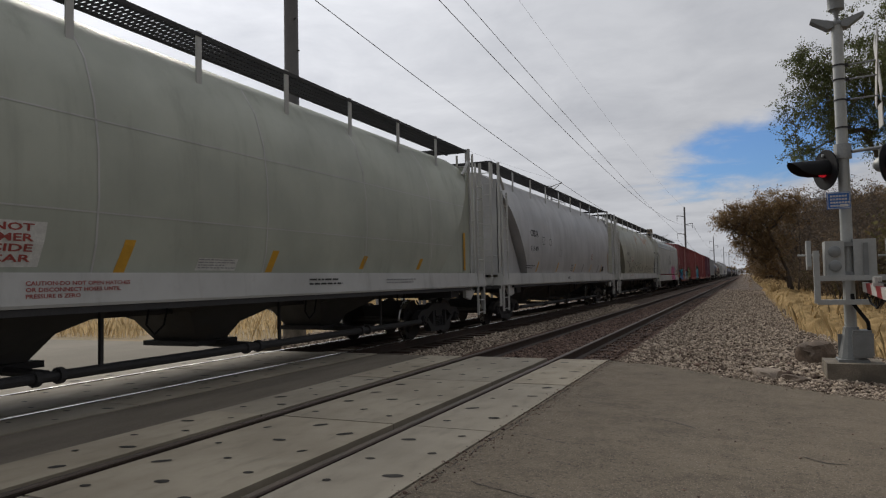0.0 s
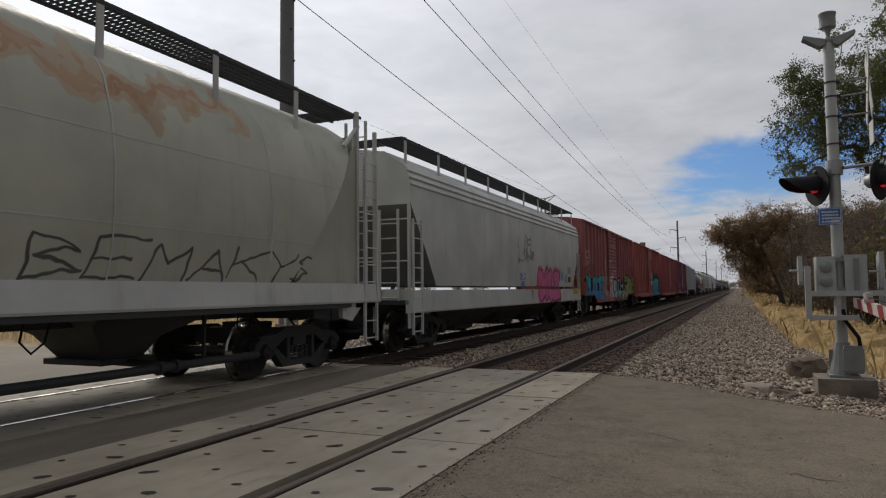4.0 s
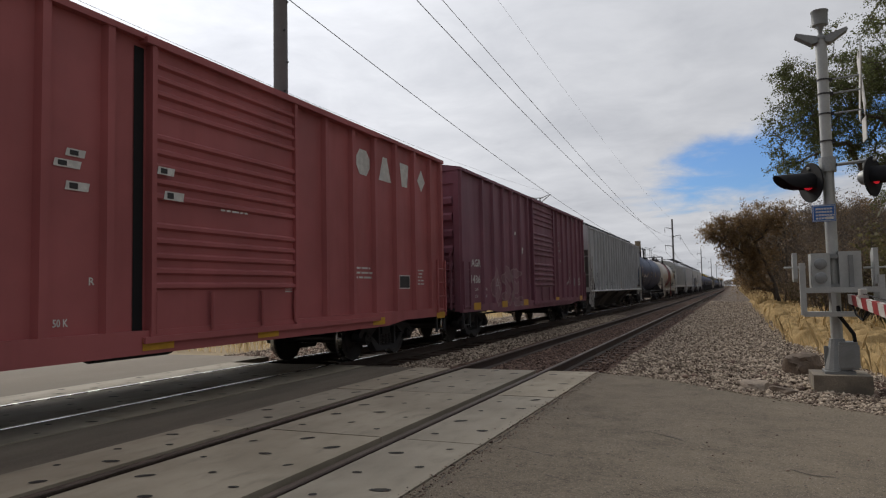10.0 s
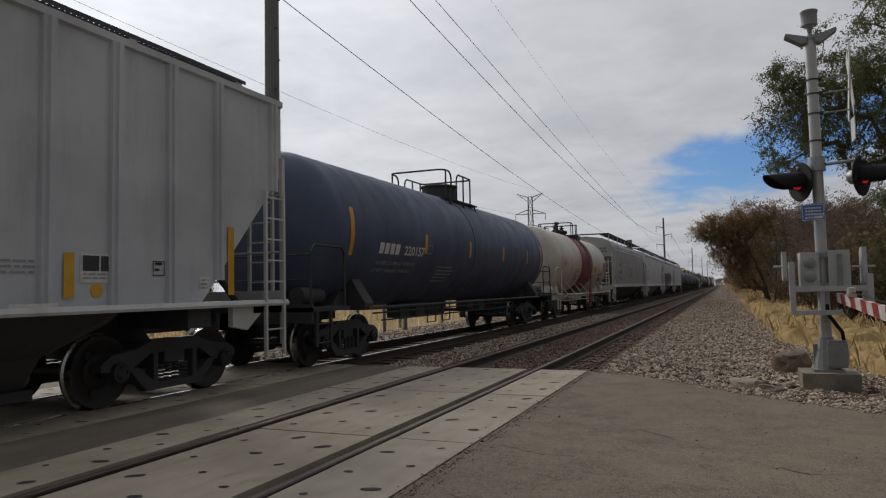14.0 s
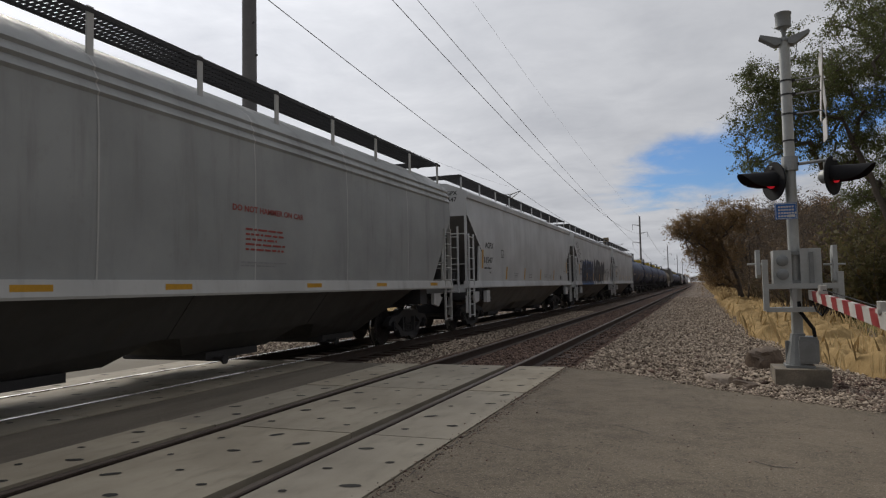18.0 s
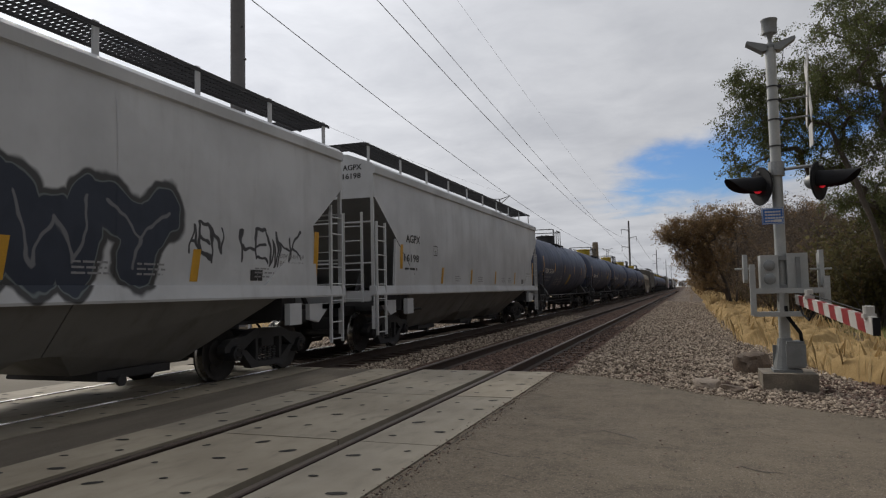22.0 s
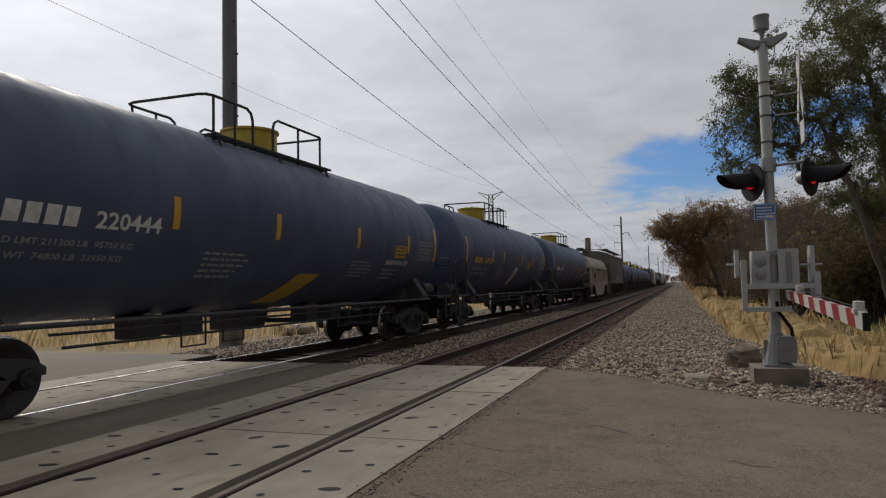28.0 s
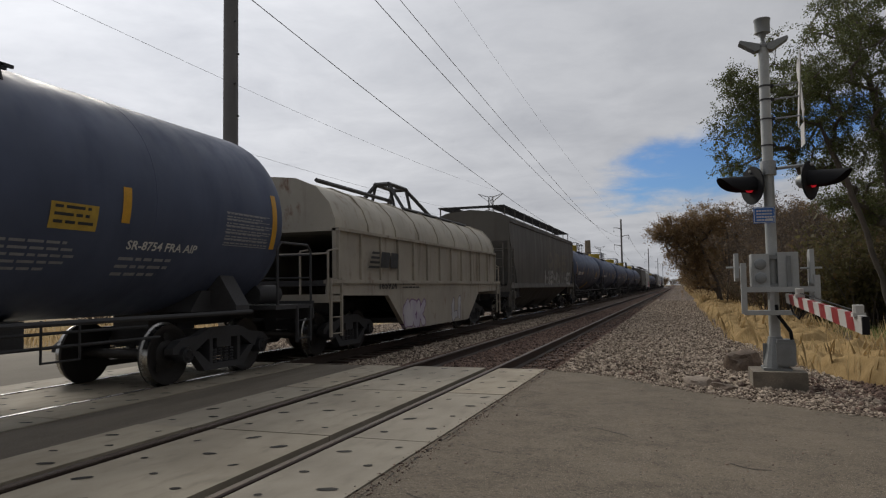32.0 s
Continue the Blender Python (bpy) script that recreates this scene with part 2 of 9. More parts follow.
GLYPHS = {
    "S": ((1, .85, .5, 1), (.5, 1, .05, .74), (.05, .74, .95, .3), (.95, .3, .5, 0), (.5, 0, 0, .12)), "E": ((0, 0, 0, 1), (0, 1, 1, 1), (0, .52, .8, .52), (0, 0, 1, 0)), "N": ((0, 0, 0, 1), (0, 1, 1, 0), (1, 0, 1, 1)),
    "I": ((.5, 0, .5, .72), (.5, 1, .5, 1.02)), "C": ((1, .85, .4, 1), (.4, 1, 0, .5), (0, .5, .4, 0), (.4, 0, 1, .15)), "R": ((0, 0, 0, 1), (0, 1, .85, .78), (.85, .78, .1, .5), (.1, .5, 1, 0)),
    "K": ((0, 0, 0, 1), (0, .45, 1, 1), (.2, .55, 1, 0)), "M": ((0, 0, .1, 1), (.1, 1, .5, .4), (.5, .4, .9, 1), (.9, 1, 1, 0)), "O": ((.5, 0, 0, .5), (0, .5, .5, 1), (.5, 1, 1, .5), (1, .5, .5, 0)),
    "D": ((0, 0, .1, 1), (.1, 1, .9, .75), (.9, .75, .9, .25), (.9, .25, 0, 0)), "e": ((.1, .45, .9, .5), (.9, .5, .6, .95), (.6, .95, .1, .6), (.1, .6, .3, 0), (.3, 0, .9, .1)), "L": ((.1, 1, 0, 0), (0, 0, 1, .05)),
    "z": ((0, 1, 1, .95), (1, .95, 0, .05), (0, .05, 1, 0)), "T": ((0, 1, 1, 1), (.5, 1, .4, 0)), "H": ((0, 0, 0, 1), (1, 0, 1, 1), (0, .5, 1, .5)), "A": ((0, 0, .5, 1), (.5, 1, 1, 0), (.25, .4, .75, .4)),
    "W": ((0, 1, .25, 0), (.25, 0, .5, .7), (.5, .7, .75, 0), (.75, 0, 1, 1)), "U": ((0, 1, .05, .2), (.05, .2, .5, 0), (.5, 0, .95, .2), (.95, .2, 1, 1)), "B": ((0, 0, 0, 1), (0, 1, .8, .75), (.8, .75, .1, .5), (.1, .5, 1, .25), (1, .25, 0, 0)),
    "Y": ((0, 1, .5, .5), (1, 1, .5, .5), (.5, .5, .45, 0))}


def word(letters, y0, y1, z0, z1, gap=0.28, lean=0.0):
    """The strokes of a row of letters in a rectangle of the car's side."""
    w = (y1 - y0) / (len(letters) + gap * (len(letters) - 1))
    out = []
    for i, k in enumerate(letters):
        a = y0 + i * w * (1 + gap)
        lift = (0.0, 0.05, -0.03)[i % 3] * (z1 - z0)
        for p, q, s, t in GLYPHS[k]:
            out.append((a + p * w + lean * q, z0 + q * (z1 - z0) + lift, a + s * w + lean * t, z0 + t * (z1 - z0) + lift))
    return out


def lines(*chains):
    """The strokes of bent lines of points."""
    return [(*p, *q) for chain in chains for p, q in zip(chain, chain[1:])]


def rounded(*chains):
    """The same, with the bends rounded."""
    out = []
    for p in chains:
        q = [p[0]]
        for a, b in zip(p, p[1:]):
            q += [(a[0] * 0.75 + b[0] * 0.25, a[1] * 0.75 + b[1] * 0.25), (a[0] * 0.25 + b[0] * 0.75, a[1] * 0.25 + b[1] * 0.75)]
        out.append(q + [p[-1]])
    return lines(*out)


def sprayed_strokes(n, c, segs, rad, fill, fill2, edge=None, rim=0.05, halo=None, spread=0.2, amount=0.95, inner=None, wobble=0.10, core=None, grad=None):
    """Spray-can letters: the distance to a set of strokes gives fill, outline and overspray."""
    x, y, z = n.xyz()
    w1, w2 = n.noise(1.6, 2.0), n.noise(2.1, 2.0, vector=shifted(n, 4.7))
    at = n.t.nodes.new("ShaderNodeCombineXYZ")
    n.put(at.inputs[1], n.math("ADD", y, n.math("MULTIPLY", n.math("SUBTRACT", w1, 0.5), wobble * 4)))
    n.put(at.inputs[2], n.math("ADD", z, n.math("MULTIPLY", n.math("SUBTRACT", w2, 0.5), wobble * 4)))

    def vec(op, a, b):
        v = n.t.nodes.new("ShaderNodeVectorMath")
        v.operation = op
        for i, s in enumerate((a, b)):
            if isinstance(s, tuple):
                v.inputs[i].default_value = s
            else:
                n.t.links.new(s, v.inputs[i])
        return v

    d = None
    for ya, za, yb, zb in segs:
        by, bz = yb - ya, zb - za
        q = max(by * by + bz * bz, 1e-6)
        pa = vec("SUBTRACT", at.outputs[0], (0.0, ya, za)).outputs[0]
        h = n.math("MULTIPLY", vec("DOT_PRODUCT", pa, (0.0, by / q, bz / q)).outputs["Value"], 1.0, clamp=True)
        sc = n.t.nodes.new("ShaderNodeVectorMath")
        sc.operation = "SCALE"
        sc.inputs[0].default_value = (0.0, by, bz)
        n.t.links.new(h, sc.inputs["Scale"])
        e = vec("DISTANCE", pa, sc.outputs[0]).outputs["Value"]
        d = e if d is None else n.math("MINIMUM", d, e)
    if halo:
        c = n.mix(n.ramp(d, rad + rim + spread * 0.45, rad + rim + spread, 0.92, 0.0), c, halo)
    if edge:
        c = n.mix(n.ramp(d, rad + rim - 0.008, rad + rim + 0.008, amount, 0.0), c, edge)
    f = n.mix(n.ramp(n.noise(2.2, 3.0, vector=shifted(n, 3.1)), 0.42, 0.58), fill, fill2)
    if grad:
        f = n.mix(n.ramp(n.math("ADD", z, n.math("MULTIPLY", n.math("SUBTRACT", w1, 0.5), 0.6)), grad[0], grad[1]), fill, fill2)
    c = n.mix(n.ramp(d, rad - 0.008, rad + 0.008, amount, 0.0), c, f)
    if inner:
        c = n.mix(n.ramp(n.math("ABSOLUTE", n.math("SUBTRACT", d, rad * 0.8)), 0.008, 0.02, 0.8, 0.0), c, inner)
    if core:
        c = n.mix(n.ramp(d, 0.012, 0.028, 0.9, 0.0), c, core)
    return c


def shifted(n, s):
    mp = n.t.nodes.new("ShaderNodeMapping")
    mp.inputs["Location"].default_value = (s, s * 1.7, s * 0.6)
    n.put(mp.inputs[0], n.coord())
    return mp.outputs[0]


def glow(name, col, strength):
    n = Nodes(name)
    n.put(n.b.inputs["Emission Color"], col)
    n.b.inputs["Emission Strength"].default_value = strength
    return n.finish(scaled(col, 0.5), 0.3)




def ground_materials():
    m = {}
    n = Nodes("asphalt")
    big, mid, fine = n.noise(0.5, 6.0, 0.6), n.noise(3.0, 5.0), n.noise(90.0, 3.0, 0.7)
    grit = n.cells(70.0)
    pebble = n.noise(38.0, 4.0, 0.75)
    c = n.mix(n.ramp(big, 0.3, 0.7), (0.118, 0.095, 0.067), (0.184, 0.149, 0.106))
    c = n.mix(n.ramp(mid, 0.4, 0.75, 0.0, 0.45), c, (0.085, 0.076, 0.064))
    c = n.mix(n.ramp(n.noise(11.0, 4.0, 0.7), 0.35, 0.7, 0.0, 0.6), c, (0.20, 0.165, 0.125))
    c = n.mix(n.ramp(grit[0], 0.12, 0.34, 0.85, 0.0), c, (0.40, 0.335, 0.26))
    c = n.mix(n.ramp(pebble, 0.54, 0.66, 0.0, 0.85), c, (0.045, 0.037, 0.03))
    c = n.mix(n.ramp(fine, 0.58, 0.75, 0.0, 0.7), c, (0.045, 0.04, 0.035))
    n.bump(n.math("ADD", n.math("ADD", grit[0], pebble), n.math("MULTIPLY", mid, 1.5)), 0.7, 0.010)
    m["asphalt"] = n.finish(c, n.ramp(mid, 0.3, 0.7, 0.78, 0.95), 0.0, 0.25)

    n = Nodes("old asphalt")
    big, fine = n.noise(0.9, 6.0, 0.6, stretch=(2.0, 0.4, 1.0)), n.noise(80.0, 3.0, 0.7)
    c = n.mix(n.ramp(big, 0.3, 0.7), (0.115, 0.098, 0.076), (0.185, 0.158, 0.123))
    c = n.mix(n.ramp(fine, 0.5, 0.8, 0.0, 0.6), c, (0.28, 0.245, 0.195))
    n.bump(fine, 0.7, 0.009)
    m["old_asphalt"] = n.finish(c, 0.85, 0.0, 0.25)

    n = Nodes("panel concrete")
    big, mid, fine = n.noise(0.8, 6.0, 0.6), n.noise(6.0, 5.0, stretch=(1.0, 0.35, 1.0)), n.noise(120.0, 3.0, 0.7)
    c = n.mix(n.ramp(big, 0.3, 0.72), (0.278, 0.236, 0.174), (0.40, 0.347, 0.262))
    c = n.mix(n.ramp(mid, 0.5, 0.8, 0.0, 0.5), c, (0.17, 0.155, 0.13))
    c = n.mix(n.ramp(n.random(), 0.0, 1.0, 0.0, 0.35), c, (0.22, 0.205, 0.175))
    c = n.mix(n.ramp(fine, 0.55, 0.8, 0.0, 0.5), c, (0.13, 0.12, 0.10))
    n.bump(n.math("ADD", fine, mid), 0.3, 0.003)
    m["panel"] = n.finish(c, n.ramp(mid, 0.3, 0.8, 0.7, 0.9), 0.0, 0.3)

    n = Nodes("ballast bed")
    cell = n.cells(16.0)
    cell2 = n.cells(16.0, "DISTANCE_TO_EDGE")
    big = n.noise(0.35, 5.0)
    c = n.mix(n.ramp(n.noise(9.0, 2.0), 0.3, 0.7), (0.17, 0.128, 0.098), (0.42, 0.34, 0.265))
    # rust washed out of the rails
    c = n.mix(n.ramp(n.math("ADD", n.xyz()[0], n.math("MULTIPLY", n.noise(1.2, 3.0), 1.4)), 2.9, 4.1, 0.75, 0.0), c, (0.12, 0.078, 0.06))
    c = n.mix(n.ramp(big, 0.4, 0.7, 0.0, 0.6), c, (0.13, 0.098, 0.08))
    c = n.mix(n.ramp(n.noise(2.4, 5.0, 0.7, stretch=(1.6, 0.5, 1.0)), 0.42, 0.68, 0.0, 0.65), c, (0.085, 0.062, 0.05))
    # near-black along the cell edges paints in the shade between stones
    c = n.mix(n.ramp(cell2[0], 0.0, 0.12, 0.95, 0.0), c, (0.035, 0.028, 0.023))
    n.bump(n.ramp(cell[0], 0.0, 0.7, 1.0, 0.0), 0.9, 0.035)
    m["bed"] = n.finish(c, 0.9, 0.0, 0.2)

    n = Nodes("rusty bed")
    cell2 = n.cells(18.0, "DISTANCE_TO_EDGE")
    c = n.mix(n.ramp(n.noise(5.0, 4.0), 0.3, 0.7), (0.10, 0.058, 0.042), (0.185, 0.112, 0.080))
    # cell edges darkened in the colour, as shadow between the stones
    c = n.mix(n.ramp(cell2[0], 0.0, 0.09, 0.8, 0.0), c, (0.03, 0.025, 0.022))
    n.bump(n.ramp(cell2[0], 0.0, 0.2), 0.9, 0.03)
    m["rusty_bed"] = n.finish(c, 0.92, 0.0, 0.2)

    n = Nodes("stones")
    r = n.island()
    c = n.mix(n.ramp(r, 0.0, 1.0), (0.085, 0.060, 0.046), (0.52, 0.43, 0.335))
    c = n.mix(n.ramp(n.noise(30.0, 3.0), 0.45, 0.75, 0.0, 0.6), c, (0.20, 0.15, 0.115))
    n.bump(n.noise(90.0, 3.0), 0.4, 0.004)
    m["stones"] = n.finish(c, 0.9, 0.0, 0.25)

    n = Nodes("dark stones")
    r = n.island()
    c = n.mix(n.ramp(r, 0.0, 1.0), (0.075, 0.050, 0.042), (0.24, 0.165, 0.13))
    m["dark_stones"] = n.finish(c, 0.92, 0.0, 0.2)

    n = Nodes("field ground")
    big, mid, fine = n.noise(0.05, 6.0, 0.6), n.noise(0.6, 6.0, 0.65), n.noise(14.0, 5.0, 0.7)
    c = n.mix(n.ramp(big, 0.35, 0.65), (0.22, 0.17, 0.105), (0.33, 0.26, 0.16))
    c = n.mix(n.ramp(mid, 0.4, 0.7, 0.0, 0.7), c, (0.30, 0.245, 0.17))
    c = n.mix(n.ramp(n.noise(0.3, 4.0), 0.6, 0.75, 0.0, 0.35), c, (0.10, 0.12, 0.04))
    c = n.mix(n.ramp(fine, 0.5, 0.8, 0.0, 0.55), c, (0.12, 0.09, 0.055))
    n.bump(fine, 0.7, 0.05)
    m["field"] = n.finish(c, 0.95, 0.0, 0.15)

    n = Nodes("dry grass thatch")
    big, mid, fine = n.noise(0.7, 5.0), n.noise(24.0, 5.0, 0.7, stretch=(1.0, 1.0, 0.10)), n.noise(90.0, 3.0, 0.7, stretch=(1.0, 1.0, 0.06))
    c = n.mix(n.ramp(big, 0.3, 0.7), (0.29, 0.195, 0.086), (0.345, 0.240, 0.114))
    c = n.mix(n.ramp(mid, 0.42, 0.70, 0.0, 0.65), c, (0.21, 0.132, 0.058))
    c = n.mix(n.ramp(fine, 0.45, 0.75, 0.0, 0.8), c, (0.44, 0.32, 0.155))
    n.bump(n.math("ADD", fine, mid), 0.35, 0.01)
    m["thatch"] = n.finish(c, 0.95, 0.0, 0.1)

    n = Nodes("mown lawn")
    c = n.mix(n.ramp(n.noise(1.2, 5.0), 0.3, 0.7), (0.085, 0.125, 0.03), (0.15, 0.17, 0.05))
    c = n.mix(n.ramp(n.noise(25.0, 4.0, 0.7), 0.4, 0.8, 0.0, 0.7), c, (0.24, 0.20, 0.085))
    n.bump(n.noise(60.0, 3.0), 0.6, 0.02)
    m["lawn"] = n.finish(c, 0.95, 0.0, 0.15)

    n = Nodes("pale lot")
    big, mid, fine = n.noise(0.25, 6.0, 0.6, stretch=(1.0, 0.5, 1.0)), n.noise(2.5, 6.0), n.noise(70.0, 3.0, 0.7)
    c = n.mix(n.ramp(big, 0.3, 0.7), (0.155, 0.137, 0.108), (0.22, 0.195, 0.155))
    c = n.mix(n.ramp(mid, 0.45, 0.75, 0.0, 0.5), c, (0.15, 0.13, 0.105))
    c = n.mix(n.ramp(fine, 0.5, 0.8, 0.0, 0.4), c, (0.27, 0.245, 0.205))
    n.bump(fine, 0.4, 0.006)
    m["lot"] = n.finish(c, 0.9, 0.0, 0.2)
    return m


G = ground_materials()
M_RAIL = plain("rail steel", (0.075, 0.052, 0.042), 0.75, 0.2, 0.3, 4.0, 70.0)
M_HEAD = plain("polished rail head", (0.52, 0.50, 0.47), 0.26, 1.0, 0.15, 3.0, 40.0, 0.05)
M_HEAD_DULL = plain("dull rail head", (0.13, 0.10, 0.08), 0.55, 0.6, 0.25, 3.0, 40.0, 0.08)
M_TIE = plain("tie timber", (0.105, 0.070, 0.054), 0.9, 0.0, 0.35, 3.0, 50.0, 0.5, 0.01, per="object")
M_TIES = plain("tie timber row", (0.115, 0.082, 0.062), 0.9, 0.0, 0.35, 3.0, 50.0, 0.5, 0.01, per="island")
M_POCKET = plain("pocket near-black", (0.035, 0.03, 0.025), 0.95, 0.0, 0.3, 8.0)
M_RUBBER = plain("flangeway rubber", (0.014, 0.0125, 0.011), 0.85, 0.0, 0.3, 2.0)
M_TAR = plain("joint filler", (0.15, 0.135, 0.115), 0.85, 0.0, 0.25, 3.0)
M_GALV = plain("galvanised steel", (0.36, 0.37, 0.37), 0.45, 0.7, 0.18, 3.0, 40.0, 0.08)
M_ALU = plain("silver paint", (0.43, 0.44, 0.43), 0.5, 0.3, 0.15, 3.0, 40.0, 0.08)
M_CAST = plain("grey cast metal", (0.26, 0.27, 0.27), 0.5, 0.4, 0.2, 4.0)
M_BLACK = plain("black housing and doorway shade", (0.016, 0.016, 0.018), 0.75, 0.0, 0.2, 4.0, spec=0.2)
M_WHITE = plain("white board", (0.52, 0.50, 0.465), 0.5, 0.0, 0.12, 4.0)
M_RED = plain("red reflective sheet", (0.29, 0.030, 0.032), 0.4, 0.0, 0.15, 6.0)
M_BLUE = plain("blue sign", (0.03, 0.13, 0.42), 0.4, 0.0, 0.12, 6.0)
M_CONC = plain("footing concrete", (0.235, 0.20, 0.155), 0.9, 0.0, 0.45, 3.0, 60.0, 0.4, 0.006)
M_ROCK = plain("brown rock", (0.150, 0.108, 0.078), 0.9, 0.0, 0.35, 3.0, 30.0, 0.6, 0.02)
M_ROCK2 = plain("pale rock", (0.33, 0.265, 0.205), 0.9, 0.0, 0.3, 3.0, 30.0, 0.6, 0.02)
M_WIRE = plain("wire", (0.05, 0.05, 0.055), 0.5, 0.5, 0.1)
M_POLE = plain("weathered pole", (0.17, 0.168, 0.175), 0.75, 0.1, 0.25, 1.0, 30.0, 0.3, 0.006)
M_TOWER = plain("tower steel", (0.30, 0.31, 0.33), 0.5, 0.6, 0.15)
# underframe and wheel bases are lifted to stand in for haze over blacks
M_UNDER = plain("underframe black", (0.050, 0.049, 0.052), 0.75, 0.0, 0.3, 3.0, 40.0, 0.2)
M_WHEEL = plain("wheel steel", (0.052, 0.047, 0.045), 0.55, 0.4, 0.3, 5.0)
M_TREAD = plain("wheel tread", (0.45, 0.44, 0.42), 0.25, 1.0, 0.1, 5.0)
M_BEARING = plain("bearing cap", (0.045, 0.045, 0.05), 0.5, 0.4, 0.3, 6.0)
M_YELLOW = plain("yellow reflective strip", (0.62, 0.33, 0.03), 0.4, 0.0, 0.15, 6.0)
M_DOME = plain("yellow dome paint", (0.55, 0.40, 0.045), 0.5, 0.0, 0.2, 3.0)
M_INK = plain("black lettering", (0.03, 0.03, 0.032), 0.6, 0.0, 0.2, 9.0)
M_PALEINK = plain("white lettering", (0.66, 0.65, 0.62), 0.6, 0.0, 0.2, 9.0)
M_YINK = plain("yellow lettering", (0.50, 0.33, 0.05), 0.6, 0.0, 0.2, 9.0)
M_CHALK = plain("chalk writing", (0.42, 0.39, 0.39), 0.8, 0.0, 0.35, 14.0)
M_GREYINK = plain("faded lettering", (0.30, 0.30, 0.31), 0.6, 0.0, 0.2, 9.0)
M_REDINK = plain("red lettering", (0.35, 0.06, 0.05), 0.6, 0.0, 0.2, 9.0)
M_LENS = glow("red signal lens", (1.0, 0.02, 0.04), 0.28)

# ---- mesh helpers ----


def box(bm, x0, x1, y0, y1, z0, z1):
    v = [bm.verts.new(p) for p in ((x0, y0, z0), (x1, y0, z0), (x1, y1, z0), (x0, y1, z0), (x0, y0, z1), (x1, y0, z1), (x1, y1, z1), (x0, y1, z1))]
    for f in ((0, 3, 2, 1), (4, 5, 6, 7), (0, 1, 5, 4), (1, 2, 6, 5), (2, 3, 7, 6), (3, 0, 4, 7)):
        bm.faces.new([v[i] for i in f])
    return v


def frame_of(d):
    d = Vector(d).normalized()
    a = d.cross(Vector((0, 0, 1)) if abs(d.z) < 0.9 else Vector((1, 0, 0))).normalized()
    return a, d.cross(a)


def cyl(bm, p0, p1, r0, r1=None, n=10, caps=True):
    p0, p1 = Vector(p0), Vector(p1)
    r1 = r0 if r1 is None else r1
    a, b = frame_of(p1 - p0)
    ring = []
    for p, r in ((p0, r0), (p1, r1)):
        ring.append([bm.verts.new(p + (a * math.cos(k * math.tau / n) + b * math.sin(k * math.tau / n)) * r) for k in range(n)])
    for k in range(n):
        bm.faces.new((ring[0][k], ring[0][(k + 1) % n], ring[1][(k + 1) % n], ring[1][k]))
    if caps:
        bm.faces.new(ring[0][::-1])
        bm.faces.new(ring[1])


def tube(bm, pts, r, n=6, closed=False):
    pts = [Vector(p) for p in pts]
    rings = []
    for i, p in enumerate(pts):
        d = (pts[min(i + 1, len(pts) - 1)] - pts[max(i - 1, 0)])
        a, b = frame_of(d)
        if rings:
            # keep the rings from twisting
            pa = rings[-1][1]
            a = (pa - d.normalized() * pa.dot(d.normalized())).normalized()
            b = d.normalized().cross(a)
        rr = r[i] if isinstance(r, (list, tuple)) else r
        rings.append(([bm.verts.new(p + (a * math.cos(k * math.tau / n) + b * math.sin(k * math.tau / n)) * rr) for k in range(n)], a))
    for (q0, _), (q1, _) in zip(rings, rings[1:]):
        for k in range(n):
            bm.faces.new((q0[k], q0[(k + 1) % n], q1[(k + 1) % n], q1[k]))
    bm.faces.new(rings[0][0][::-1])
    bm.faces.new(rings[-1][0])


def prism(bm, prof, y0, y1):
    """A polygon of (x, z) drawn out along y."""
    a = [bm.verts.new((x, y0, z)) for x, z in prof]
    b = [bm.verts.new((x, y1, z)) for x, z in prof]
    k = len(prof)
    for i in range(k):
        bm.faces.new((a[i], a[(i + 1) % k], b[(i + 1) % k], b[i]))
    bm.faces.new(a[::-1])
    bm.faces.new(b)


def prismx(bm, prof, x0, x1):
    """A polygon of (y, z) drawn out along x."""
    a = [bm.verts.new((x0, y, z)) for y, z in prof]
    b = [bm.verts.new((x1, y, z)) for y, z in prof]
    k = len(prof)
    for i in range(k):
        bm.faces.new((a[i], a[(i + 1) % k], b[(i + 1) % k], b[i]))
    bm.faces.new(a[::-1])
    bm.faces.new(b)


def prismz(bm, prof, z0, z1):
    a = [bm.verts.new((x, y, z0)) for x, y in prof]
    b = [bm.verts.new((x, y, z1)) for x, y in prof]
    k = len(prof)
    for i in range(k):
        bm.faces.new((a[i], a[(i + 1) % k], b[(i + 1) % k], b[i]))
    bm.faces.new(a[::-1])
    bm.faces.new(b)


def lathe(bm, prof, axis="y", centre=(0, 0, 0), n=32):
    """A profile of (distance along the axis, radius) turned round it."""
    c = Vector(centre)
    ax = {"x": ((1, 0, 0), (0, 1, 0), (0, 0, 1)), "y": ((0, 1, 0), (0, 0, 1), (1, 0, 0)), "z": ((0, 0, 1), (1, 0, 0), (0, 1, 0))}[axis]
    d, a, b = (Vector(v) for v in ax)
    rings = []
    for s, r in prof:
        if r < 1e-5:
            rings.append([bm.verts.new(c + d * s)])
        else:
            rings.append([bm.verts.new(c + d * s + (a * math.cos(k * math.tau / n) + b * math.sin(k * math.tau / n)) * r) for k in range(n)])
    for q0, q1 in zip(rings, rings[1:]):
        for k in range(n):
            j = (k + 1) % n
